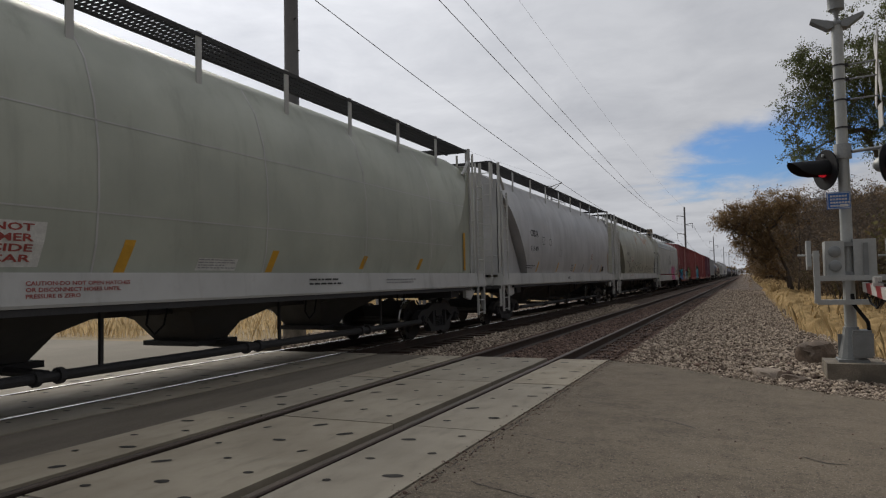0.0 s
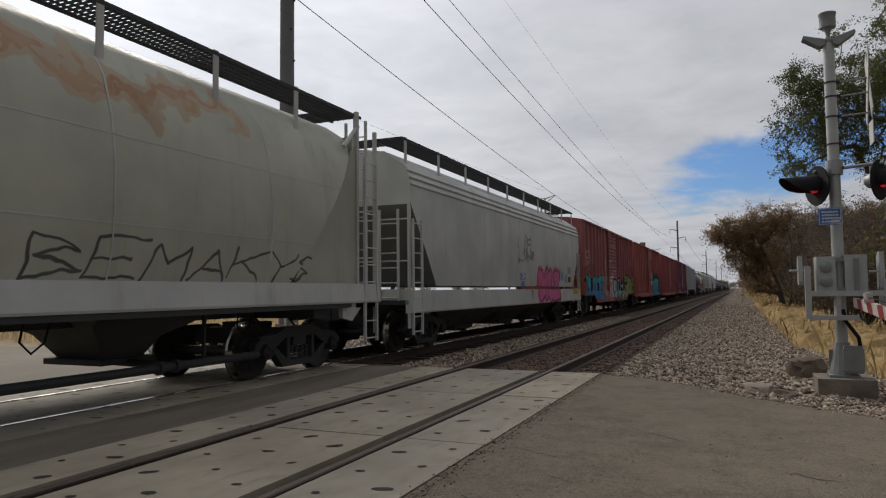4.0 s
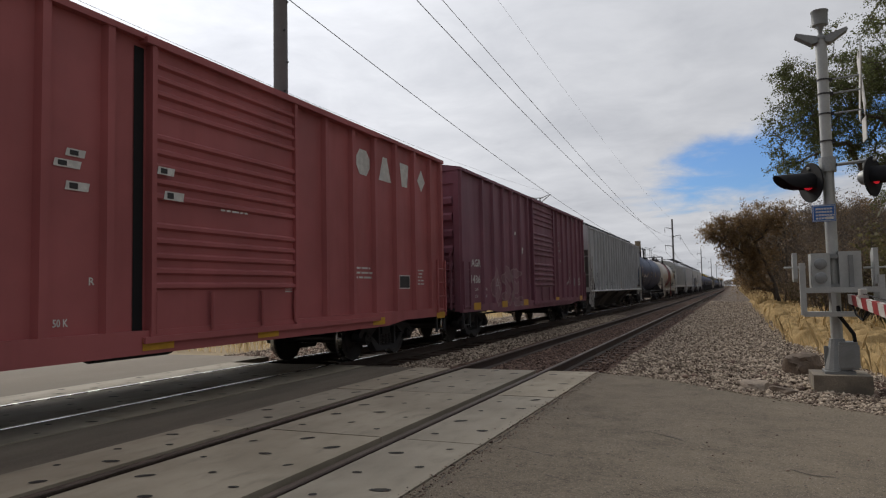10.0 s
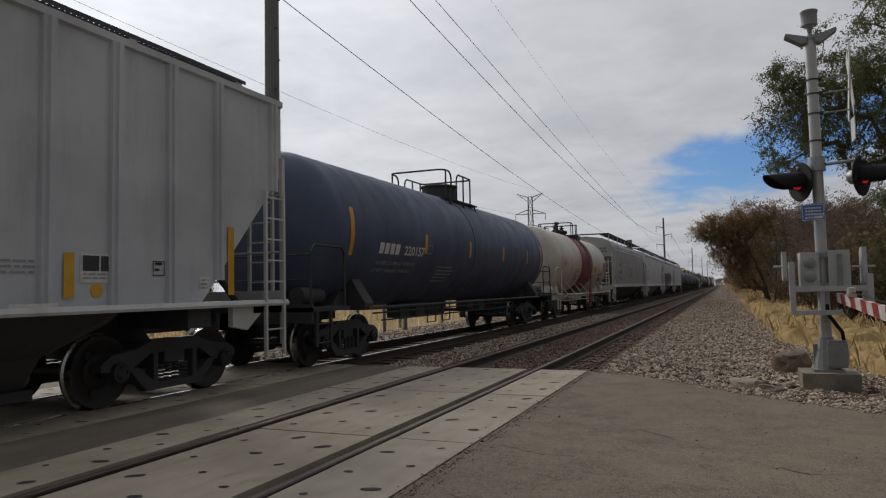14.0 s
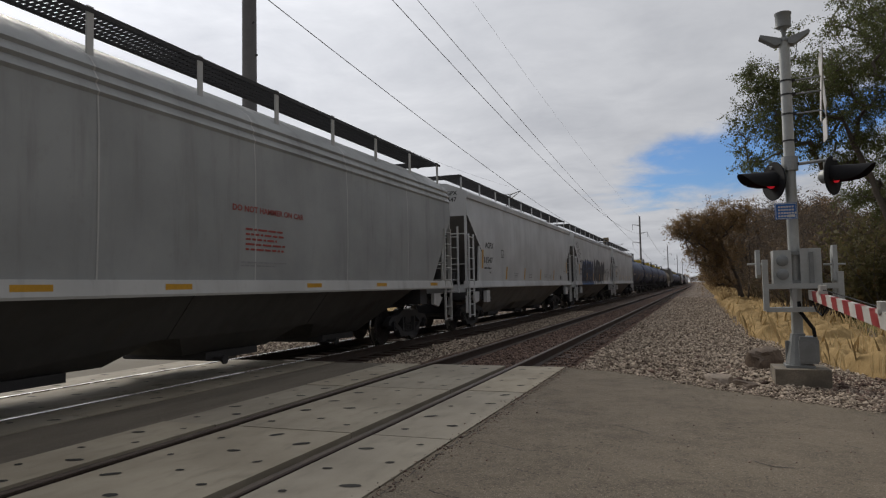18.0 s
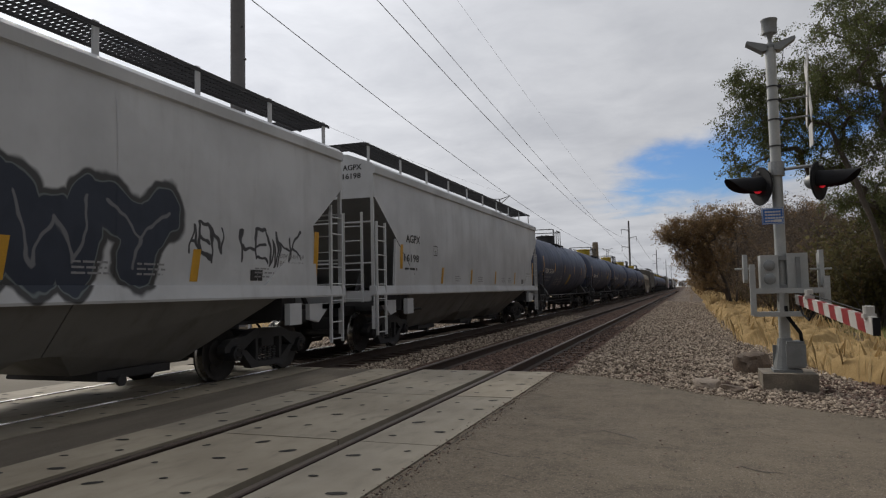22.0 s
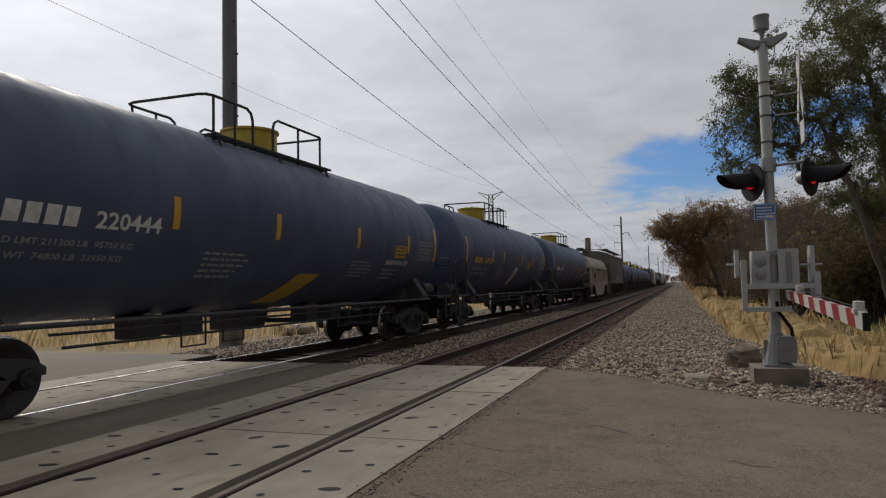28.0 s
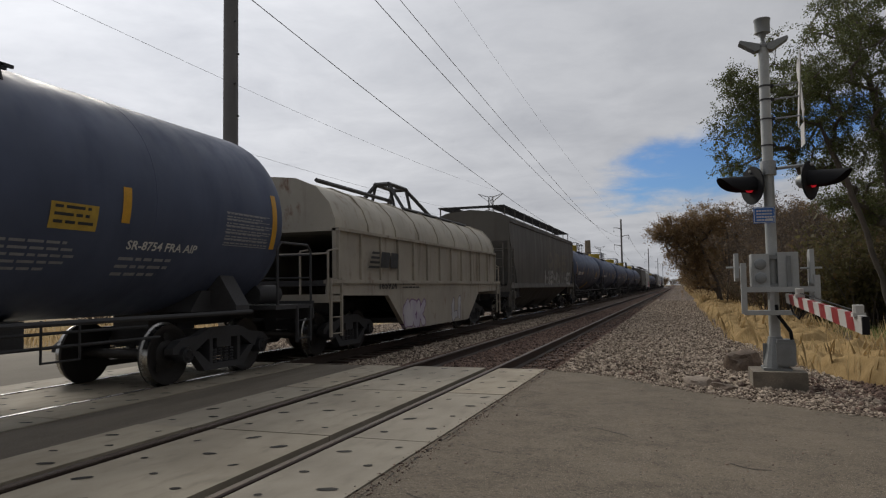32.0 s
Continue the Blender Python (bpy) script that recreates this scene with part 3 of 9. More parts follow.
            if len(q0) == 1 and len(q1) > 1:
                bm.faces.new((q0[0], q1[j], q1[k]))
            elif len(q1) == 1 and len(q0) > 1:
                bm.faces.new((q0[k], q0[j], q1[0]))
            elif len(q0) > 1:
                bm.faces.new((q0[k], q0[j], q1[j], q1[k]))


def mesh_of(name, bm, material, smooth=0.0, bevel=0.0, fix=True):
    if bevel:
        bmesh.ops.bevel(bm, geom=[e for e in bm.edges if e.is_manifold and e.calc_face_angle(0) > 0.5], offset=bevel, segments=1, affect="EDGES", clamp_overlap=True)
    if fix:
        bmesh.ops.recalc_face_normals(bm, faces=bm.faces[:])
    me = bpy.data.meshes.new(name)
    bm.to_mesh(me)
    bm.free()
    if isinstance(material, (list, tuple)):
        for m in material:
            me.materials.append(m)
    else:
        me.materials.append(material)
    if smooth:
        me.polygons.foreach_set("use_smooth", [True] * len(me.polygons))
        me.set_sharp_from_angle(angle=radians(smooth))
    return me


def part(name, bm, material, parent, label="", smooth=0.0, bevel=0.0):
    ob = new(name, mesh_of(name, bm, material, smooth, bevel))
    ob.parent = parent
    return tagged(ob, label) if label else ob


def parts(name, bm, material, parent, label="", smooth=0.0, bevel=0.0):
    """Each separate piece of the bmesh as a part of its own."""
    whole = mesh_of(name, bm, material, smooth, bevel)
    co = [tuple(v.co) for v in whole.vertices]
    root = list(range(len(co)))

    def top(i):
        while root[i] != i:
            root[i] = root[root[i]]
            i = root[i]
        return i

    faces = [tuple(p.vertices) for p in whole.polygons]
    for f in faces:
        for i in f[1:]:
            root[top(i)] = top(f[0])
    groups = {}
    for f in faces:
        groups.setdefault(top(f[0]), []).append(f)
    made = []
    for fs in groups.values():
        used = sorted({i for f in fs for i in f})
        at = {i: k for k, i in enumerate(used)}
        me = bpy.data.meshes.new(name)
        me.from_pydata([co[i] for i in used], [], [[at[i] for i in f] for f in fs])
        for m in material if isinstance(material, (list, tuple)) else (material,):
            me.materials.append(m)
        if smooth:
            me.polygons.foreach_set("use_smooth", [True] * len(me.polygons))
            me.set_sharp_from_angle(angle=radians(smooth))
        ob = new(name, me)
        ob.parent = parent
        if label:
            tagged(ob, label)
        made.append(ob)
    bpy.data.meshes.remove(whole)
    return made


def thing(name, label, category, at=None, group="", kind=""):
    ob = new(name)
    ob.empty_display_size = 0.3
    if at is not None:
        ob.matrix_world = at
    return tagged(ob, label, category, group, kind)


def solid(name, bm, material, label, category, at=None, group="", kind="", smooth=0.0, bevel=0.0):
    ob = new(name, mesh_of(name, bm, material, smooth, bevel))
    if at is not None:
        ob.matrix_world = at
    return tagged(ob, label, category, group, kind)


FONT = bpy.data.curves.new("lettering", "FONT")
FONT.offset = 0.022
FONT_OB = new("lettering", FONT)
TEXTS = {}


def text_shape(body):
    """Vertices and faces of a line of capitals 1 high, starting at 0, 0."""
    if body not in TEXTS:
        FONT.body, FONT.size = body, 1.0
        FONT.resolution_u = 2
        me = bpy.data.meshes.new_from_object(FONT_OB.evaluated_get(bpy.context.evaluated_depsgraph_get()))
        v = [tuple(p.co) for p in me.vertices]
        f = [tuple(p.vertices) for p in me.polygons]
        x0, x1 = min(p[0] for p in v), max(p[0] for p in v)
        y0, y1 = min(p[1] for p in v), max(p[1] for p in v)
        TEXTS[body] = ([((p[0] - x0) / (x1 - x0), (p[1] - y0) / (y1 - y0)) for p in v], f)
        bpy.data.meshes.remove(me)
    return TEXTS[body]


# ---- ground, road and tracks ----
XM, XS = -3.2425, 0.7175        # middles of the main track and of the siding
ROAD_Y0, ROAD_Y1 = -17.0, 0.0
rng = random.Random(4)


def sheet(name, fn, xs, ys, material, label, category):
    """A grid of quads, z from fn."""
    v = [(x, y, fn(x, y)) for y in ys for x in xs]
    w = len(xs)
    f = [(j * w + i, j * w + i + 1, (j + 1) * w + i + 1, (j + 1) * w + i) for j in range(len(ys) - 1) for i in range(w - 1)]
    me = bpy.data.meshes.new(name)
    me.from_pydata(v, [], f)
    me.materials.append(material)
    me.polygons.foreach_set("use_smooth", [True] * len(me.polygons))
    return tagged(new(name, me), label, category, kind="structure")


def bed_z(x):
    return float(np.interp(x, (-9.0, -6.0, -1.3, 2.5, 3.1, 5.3, 7.0), (-0.42, -0.21, -0.2, -0.2, -0.22, -0.30, -0.40)))


def road_z(x):
    return -0.006 - 0.03 * max(0.0, x - 2.3) if x < 9 else -0.207


far_steps = [-2500, -900, -300, -120, -60, -30, -18, -9, 0, 9, 18, 30, 60, 120, 300, 900, 2500]
sheet("ground", lambda x, y: -0.45, far_steps, far_steps, G["field"], "dry tan autumn field and dirt", "ground")
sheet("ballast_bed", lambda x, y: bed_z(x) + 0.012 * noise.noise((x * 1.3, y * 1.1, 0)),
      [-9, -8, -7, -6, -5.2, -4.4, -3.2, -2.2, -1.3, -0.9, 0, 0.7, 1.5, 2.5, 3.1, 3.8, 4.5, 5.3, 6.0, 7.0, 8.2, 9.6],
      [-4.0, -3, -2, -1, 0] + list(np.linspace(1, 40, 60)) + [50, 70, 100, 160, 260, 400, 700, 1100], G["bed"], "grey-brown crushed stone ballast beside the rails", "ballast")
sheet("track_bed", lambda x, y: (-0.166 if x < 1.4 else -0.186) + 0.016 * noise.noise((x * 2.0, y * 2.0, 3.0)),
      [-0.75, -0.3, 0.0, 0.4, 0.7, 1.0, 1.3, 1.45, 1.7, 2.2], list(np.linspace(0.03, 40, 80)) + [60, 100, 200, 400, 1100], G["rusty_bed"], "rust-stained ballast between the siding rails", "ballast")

bm = bmesh.new()
edge = [(2.30, 0.0), (3.0, -0.07), (3.6, -0.55), (4.3, -1.2), (5.0, -1.72), (5.7, -2.15), (7.0, -2.7), (9.0, -3.2), (60.0, -3.4), (60.0, ROAD_Y1 - 17), (9.0, ROAD_Y0), (2.30, ROAD_Y0)]
top = [bm.verts.new((x, y, road_z(x))) for x, y in edge]
low = [bm.verts.new((x, y, -0.44)) for x, y in edge]
bm.faces.new(top)
for i in range(len(edge)):
    j = (i + 1) % len(edge)
    bm.faces.new((top[i], low[i], low[j], top[j]))
solid("road", bm, G["asphalt"], "worn brown-grey asphalt road before the crossing", "road", kind="structure")
bm = bmesh.new()
box(bm, -1.765, -0.765, ROAD_Y0, -0.02, -0.42, -0.008)
solid("road", bm, G["old_asphalt"], "dark patched asphalt between the two tracks", "road", kind="structure")
bm = bmesh.new()
box(bm, -70, -4.77, ROAD_Y0, 1.2, -0.44, -0.012)
solid("road", bm, G["lot"], "pale dusty pavement beyond the main track", "road", kind="structure")

# cracks sealed in the asphalt
def crack(pts, w, seed):
    r = random.Random(seed)
    bm = bmesh.new()
    fine = []
    for (x0, y0), (x1, y1) in zip(pts, pts[1:]):
        k = max(2, int(math.hypot(x1 - x0, y1 - y0) / 0.06))
        for i in range(k):
            s = i / k
            fine.append((x0 + (x1 - x0) * s + r.uniform(-0.012, 0.012), y0 + (y1 - y0) * s + r.uniform(-0.012, 0.012)))
    prev = None
    for x, y in fine:
        h = w * r.uniform(0.2, 1.0)
        pair = (bm.verts.new((x, y - h, road_z(x) + 0.003)), bm.verts.new((x, y + h, road_z(x) + 0.003)))
        if prev:
            bm.faces.new((prev[0], pair[0], pair[1], prev[1]))
        prev = pair
    return bm


bm = crack([(2.42, -3.3), (2.9, -3.62), (3.3, -3.72)], 0.008, 1)
tagged(new("crack", mesh_of("crack", bm, M_POCKET)), "thin dark crack in the asphalt", "crack", kind="structure")
bm = crack([(3.42, -4.05), (3.75, -4.28), (3.9, -4.5)], 0.014, 2)
tagged(new("crack", mesh_of("crack", bm, M_POCKET)), "short dark crack in the asphalt", "crack", kind="structure")
for k, line in enumerate((((2.5, -5.2), (2.9, -5.35), (3.2, -5.3)), ((3.0, -5.9), (3.25, -6.02)), ((4.6, -5.0), (4.75, -5.12), (4.95, -5.1)), ((2.6, -6.6), (3.1, -6.75), (3.5, -6.7)), ((5.4, -4.2), (5.55, -4.3)), ((3.9, -6.4), (4.05, -6.5)), ((2.45, -2.2), (2.75, -2.4)), ((4.2, -7.2), (4.5, -7.25)))):
    bm = crack(line, 0.009, 20 + k)
    tagged(new("crack", mesh_of("crack", bm, M_POCKET)), "short dark crack in the asphalt", "crack", kind="structure")
bm = crack([(2.36, -0.2), (2.34, -4.0), (2.37, -8.0), (2.36, -12.0)], 0.045, 3)
tagged(new("crack", mesh_of("crack", bm, M_POCKET)), "crumbling dark edge of the asphalt beside the panels", "crack", kind="structure")


def rail(x, side, head, y0, y1, label):
    """side: +1 when the gauge face looks towards +x."""
    prof = [(-0.07, -0.172), (0.07, -0.172), (0.07, -0.16), (0.012, -0.14), (0.009, -0.05), (0.034, -0.038), (0.036, -0.008), (0.026, 0.0), (-0.026, 0.0), (-0.036, -0.008), (-0.034, -0.038), (-0.009, -0.05), (-0.012, -0.14), (-0.07, -0.16)]
    bm = bmesh.new()
    prism(bm, [(x + a, b) for a, b in prof], y0, y1)
    ob = solid("rail", bm, M_RAIL, label, "rail", group="rails of the two tracks", kind="structure")
    bm = bmesh.new()
    prism(bm, [(x - 0.030, -0.004), (x + 0.030, -0.004), (x + 0.026, 0.002), (x - 0.026, 0.002)], y0, y1)
    gx = x + side * 0.036
    prism(bm, [(gx - 0.002, -0.022), (gx + 0.002, -0.022), (gx + 0.002, -0.006), (gx - 0.002, -0.006)], y0, y1)
    part("running_surface", bm, head, ob, "wheel-polished rail head")
    return ob


for x, s, h, lab in ((XM - 0.7525, 1, M_HEAD, "bright worn steel rail of the main track"), (XM + 0.7525, -1, M_HEAD, "bright worn steel rail of the main track"),
                     (XS - 0.7525, 1, M_HEAD_DULL, "rusty steel rail of the siding"), (XS + 0.7525, -1, M_HEAD_DULL, "rusty steel rail of the siding")):
    rail(x, s, h, -60, 1100, lab)

# ties
bm = bmesh.new()
box(bm, -1.3, 1.3, -0.11, 0.11, -0.18, 0.0)
tie_mesh = mesh_of("tie", bm, M_TIE, bevel=0.012)
for xm, near, first in ((XS, 75, 0.35), (XM, 30, 0.35)):
    track = thing("track_ties", "row of rust-brown timber ties under the rails", "railway ties", kind="structure")
    for i in range(near):
        ob = new("tie", tie_mesh)
        ob.parent = track
        ob.matrix_world = pose(xm + rng.uniform(-0.04, 0.04), first + i * 0.53, -0.17 + rng.uniform(-0.01, 0.008), 0, 0, rng.uniform(-1.2, 1.2))
    bm = bmesh.new()
    for i in range(near, near + 330):
        y = first + i * 0.53
        box(bm, xm - 1.3, xm + 1.3, y - 0.11, y + 0.11, -0.3, -0.17 + rng.uniform(-0.01, 0.006))
    far = part("far_ties", bm, M_TIES, track)
    far["kind"] = "stuff"

# crossing panels
PITCH = 2.615


def pockets(bm, x0, x1, y0, y1, rows, seed):
    r = random.Random(seed)
    for i in range(rows):
        x = x0 + (x1 - x0) * (i + 0.5) / rows
        for k in range(4):
            y = y0 + (y1 - y0) * (k + 0.5 + (0.22 if i % 2 else -0.18)) / 4 + r.uniform(-0.03, 0.03)
            big = r.random() < 0.35
            a, b = (r.uniform(0.055, 0.08), r.uniform(0.03, 0.042)) if big else (r.uniform(0.028, 0.045), r.uniform(0.022, 0.03))
            ang = r.uniform(-0.4, 0.4) + 0.5
            # each pocket is a flat near-black oval just above the panel
            ring = [bm.verts.new((x + a * math.cos(q) * math.cos(ang) - b * math.sin(q) * math.sin(ang) * r.uniform(0.8, 1.1), y + a * math.cos(q) * math.sin(ang) + b * math.sin(q) * math.cos(ang) * r.uniform(0.8, 1.1), 0.004)) for q in [j * math.tau / 10 for j in range(10)]]
            bm.faces.new(ring)


def crossing(xm, label, seed):
    th = thing("crossing_surface", label, "level crossing", kind="structure")
    spans = ((-1.475, -0.86, 2), (-0.61, 0.61, 3), (0.83, 1.565, 2)) if xm == XS else ((-1.53, -0.83, 2), (-0.655, 0.655, 3), (0.83, 1.47, 2))
    for a, b, rows in spans:
        meshes = []
        for v in range(2):
            bm = bmesh.new()
            box(bm, a, b, -PITCH / 2 + 0.012, PITCH / 2 - 0.012, -0.2, 0.0)
            pm = mesh_of("crossing_panel", bm, G["panel"], bevel=0.012)
            bm = bmesh.new()
            pockets(bm, a, b, -PITCH / 2 + 0.1, PITCH / 2 - 0.1, rows, seed + v + rows)
            meshes.append((pm, mesh_of("bolt_pockets", bm, M_POCKET)))
        for i in range(6):
            pm, km = meshes[i % 2]
            p = new("crossing_panel", pm)
            p.parent = th
            p.matrix_world = pose(xm, -PITCH * (i + 0.5), rng.uniform(-0.006, 0.004), 0, 0, rng.uniform(-0.12, 0.12))
            k = new("bolt_pockets", km)
            k.parent = p
    bm = bmesh.new()
    for s in (-1, 1):
        box(bm, s * (0.61 if xm == XS else 0.655), s * 0.86, ROAD_Y0, -0.03, -0.26, -0.165)
    fl = part("flangeway_filler", bm, M_RUBBER, th, "dark dirty rubber strip along the rails")
    fl.matrix_world = pose(xm, 0, 0)
    bm = bmesh.new()
    for i in range(6):
        for a, b, _ in spans:
            box(bm, a + 0.02, b - 0.02, -PITCH * (i + 1) - 0.016, -PITCH * (i + 1) + 0.016, -0.15, -0.008)
    js = part("joint_filler", bm, M_TAR, th)
    js.matrix_world = pose(xm, 0, 0)
    return th


crossing(XS, "pale concrete crossing panels set round the siding rails", 10)
crossing(XM, "pale concrete crossing panels set round the main rails", 30)

# loose stones
# a stone: eight broken faces
STONE_V = np.array([(1, 0, 0), (-1, 0, 0), (0, 1, 0), (0, -1, 0), (0, 0, 1), (0, 0, -1)], float)
STONE_F = np.array([(0, 2, 4), (2, 1, 4), (1, 3, 4), (3, 0, 4), (2, 0, 5), (1, 2, 5), (3, 1, 5), (0, 3, 5)])


def scatter(name, spots, size, material, label, category, seed, squash=0.7):
    """spots: an array of x, y, z; one joined mesh of rough stones."""
    g = np.random.default_rng(seed)
    n = len(spots)
    v = np.repeat(STONE_V[None], n, 0) + g.uniform(-0.38, 0.38, (n, 6, 3))
    v = v * g.uniform(0.65, 1.25, (n, 1, 3)) * np.array([1, 1, squash])
    a = g.uniform(0, 6.28, n)
    c, s = np.cos(a)[:, None], np.sin(a)[:, None]
    x, y = v[..., 0] * c - v[..., 1] * s, v[..., 0] * s + v[..., 1] * c
    v = np.stack((x, y, v[..., 2]), -1) * (size * g.lognormal(0, 0.32, (n, 1, 1))) + spots[:, None, :]
    f = (STONE_F[None] + (np.arange(n) * 6)[:, None, None]).reshape(-1, 3)
    me = bpy.data.meshes.new(name)
    me.vertices.add(n * 6)
    me.vertices.foreach_set("co", v.reshape(-1))
    me.loops.add(len(f) * 3)
    me.loops.foreach_set("vertex_index", f.reshape(-1).astype(np.int32))
    me.polygons.add(len(f))
    me.polygons.foreach_set("loop_start", (np.arange(len(f)) * 3).astype(np.int32))
    me.update()
    me.materials.append(material)
    return tagged(new(name, me), label, category, kind="stuff")


g = np.random.default_rng(7)


def spots(count, x0, x1, y0, y1, keep=None, power=1.0, lift=0.012):
    x = g.uniform(x0, x1, count)
    y = y0 + (y1 - y0) * g.uniform(0, 1, count) ** power
    p = np.stack((x, y, np.array([bed_z(q) for q in x]) + lift + g.uniform(-0.012, 0.015, count)), -1)
    return p if keep is None else p[[bool(keep(a, b)) for a, b in zip(x, y)]]


def off_road(x, y):
    e = np.interp(x, [p[0] for p in edge[:9]], [p[1] for p in edge[:9]])
    return y > e + 0.03


scatter("ballast_stones", spots(88000, 2.2, 6.9, -3.2, 60, off_road, 2.1), 0.027, G["stones"], "loose grey and tan crushed stones beside the track", "stones", 1)
scatter("ballast_stones", spots(13000, -1.95, -0.75, 0.05, 26, None, 1.5), 0.028, G["stones"], "loose grey crushed stones between the tracks", "stones", 2)
scatter("ballast_stones", spots(11000, -9.0, -4.7, 0.3, 26, None, 1.5), 0.034, G["stones"], "loose pale crushed stones beyond the main track", "stones", 3)
scatter("ballast_stones", spots(26000, -0.6, 2.1, 0.05, 34, lambda x, y: abs(abs(x - XS) - 0.7525) > 0.1 and (x < 1.4 or g.random() < 0.35), 1.6, 0.03), 0.026, G["dark_stones"], "rust-brown stones between the siding ties", "stones", 4)


# crumbs on the asphalt and along its broken edge
crumbs = np.stack((g.uniform(2.4, 9.0, 420), g.uniform(-9.0, -1.0, 420), np.zeros(420)), -1)
rim = np.stack((2.33 + 0.05 * g.normal(0, 1, 900), g.uniform(-10.0, -0.05, 900), np.zeros(900)), -1)
border = np.linspace(2.4, 8.5, 1500)
lip = np.stack((border, np.interp(border, [p[0] for p in edge[:9]], [p[1] for p in edge[:9]]) + 0.07 * g.normal(0, 1, 1500), np.zeros(1500)), -1)
for p in (crumbs, rim, lip):
    p[:, 2] = [road_z(x) + 0.003 for x in p[:, 0]]
crumbs = crumbs[[not off_road(x, y) for x, y, z in crumbs]]
scatter("road_crumbs", np.concatenate((crumbs, rim)), 0.0075, G["dark_stones"], "small dark crumbs of stone on the asphalt", "gravel", 5)
scatter("road_crumbs", lip, 0.017, G["stones"], "spilled gravel along the edge of the asphalt", "gravel", 6)


scatter("ballast_stones", spots(9000, 6.2, 9.6, -3.3, 2.6, off_road), 0.024, G["dark_stones"], "dark brown gravel and litter at the edge of the road", "stones", 8)


def boulder(name, x, y, z, sx, sy, sz, material, label, seed):
    bm = bmesh.new()
    bmesh.ops.create_icosphere(bm, subdivisions=3, radius=1.0)
    for v in bm.verts:
        q = v.co.copy()
        k = 1 + 0.35 * noise.noise(q * 1.1 + Vector((seed, 0, 0))) + 0.12 * noise.noise(q * 3.1 + Vector((seed, 5, 0)))
        # broken flat faces
        q = Vector((max(-0.8, min(0.85, q.x)), max(-0.8, min(0.8, q.y)), max(-0.7, min(0.75, q.z)))) * k
        v.co = Vector((q.x * sx, q.y * sy, q.z * sz))
    solid(name, bm, material, label, "rock", pose(x, y, z, 4, -3, seed * 40), smooth=28)


boulder("boulder", 5.36, 2.95, -0.14, 0.34, 0.28, 0.27, M_ROCK, "brown weathered rock lying on the ballast", 1.0)
boulder("boulder", 4.52, 0.70, -0.25, 0.33, 0.22, 0.12, M_ROCK2, "flat pale broken rock on the gravel", 2.0)
boulder("boulder", 4.86, 0.42, -0.27, 0.26, 0.15, 0.10, M_ROCK, "flat brown broken rock on the gravel", 3.3)
scatter("dirt_clods", spots(130, 6.0, 9.0, -2.6, 1.6, off_road, 1.0, 0.02), 0.075, G["dark_stones"], "dark clods of earth at the edge of the road", "clods", 14, 0.45)
scatter("dirt_clods", spots(90, 3.0, 6.3, -1.2, 4.0, off_road, 1.0, 0.02), 0.055, G["dark_stones"], "dark clods of earth lying on the ballast", "clods", 12, 0.5)
# ---- the train ----
TEXT_LIST = ("CRDX", "11149", "11262", "AGR", "AG", "R", "63", "36", "6336", "1436", "SNC", "203", "17", "LRS", "7969", "SHQX", "40973", "AGPX", "11547", "11598", "16198", "AS", "OX", "58", "401",
             "TCBX", "251529", "220157", "220504", "220444", "220495", "647923", "165924", "LD LMT 211200 LB  95750 KG", "LT WT  74800 LB  33950 KG", "DO NOT", "HAMMER", "ON SIDE", "OF CAR", "C",
             "CAUTION-DO NOT OPEN HATCHES", "OR DISCONNECT HOSES UNTIL", "PRESSURE IS ZERO", "EXW 10-8 H  9-8", "EW   8-6 H 15-0", "CU FT 5461", "AGR 6336", "LRS 7969", "AGR 1436", "ASOX 58401", "CRDX 1149",
             "CRDX 11262", "HYDROCHLORIC ACID", "1789", "SR-8754 FRA AIP", "8", "LR", "S", "79", "69", "50 K", "SNC 20317", "LD LMT 194300", "LT WT  73700", "LD LMT", "LT WT", "155700", "63300", "FOR CHEMICAL EMERGENCY", "DOWN", "WIT", "OPP!", "THE", "WORKERS!", "DO NOT HAMMER ON CAR", "SECURE BOTH HASPS", "BEFORE CAR MOVES", "CLOSE AND LOCK", "DOORS BEFORE", "MOVING CAR", "HY", "PE", "PLATE", "JD3508", "RPM 7-21")
for body in TEXT_LIST:
    text_shape(body)
bpy.data.objects.remove(FONT_OB)


def side_text(body, y0, y1, z0, z1, xs, material, parent):
    """Lettering laid on the car's near side; xs gives the side's x at a height."""
    v, f = text_shape(body)
    bm = bmesh.new()
    vs = [bm.verts.new((xs(z0 + b * (z1 - z0)) + 0.005, y0 + a * (y1 - y0), z0 + b * (z1 - z0))) for a, b in v]
    for q in f:
        try:
            bm.faces.new([vs[i] for i in q])
        except ValueError:
            pass
    me = bpy.data.meshes.new("lettering")
    bm.to_mesh(me)
    bm.free()
    me.materials.append(material)
    ob = new("lettering", me)
    ob.parent = parent
    return ob


def end_text(body, x0, x1, z0, z1, y, material, parent):
    v, f = text_shape(body)
    me = bpy.data.meshes.new("lettering")
    me.from_pydata([(x0 + a * (x1 - x0), y, z0 + b * (z1 - z0)) for a, b in v], [], f)
    me.materials.append(material)
    ob = new("lettering", me)
    ob.parent = parent
    return ob


def side_patch(name, y0, y1, z0, z1, xs, material, parent, lean=0.0, n=6, label=""):
    """A painted or stuck rectangle on the side, leaning by so many metres at its top."""
    bm = bmesh.new()
    prev = None
    for i in range(n + 1):
        z = z0 + (z1 - z0) * i / n
        k = lean * i / n
        pair = (bm.verts.new((xs(z) + 0.004, y0 + k, z)), bm.verts.new((xs(z) + 0.004, y1 + k, z)))
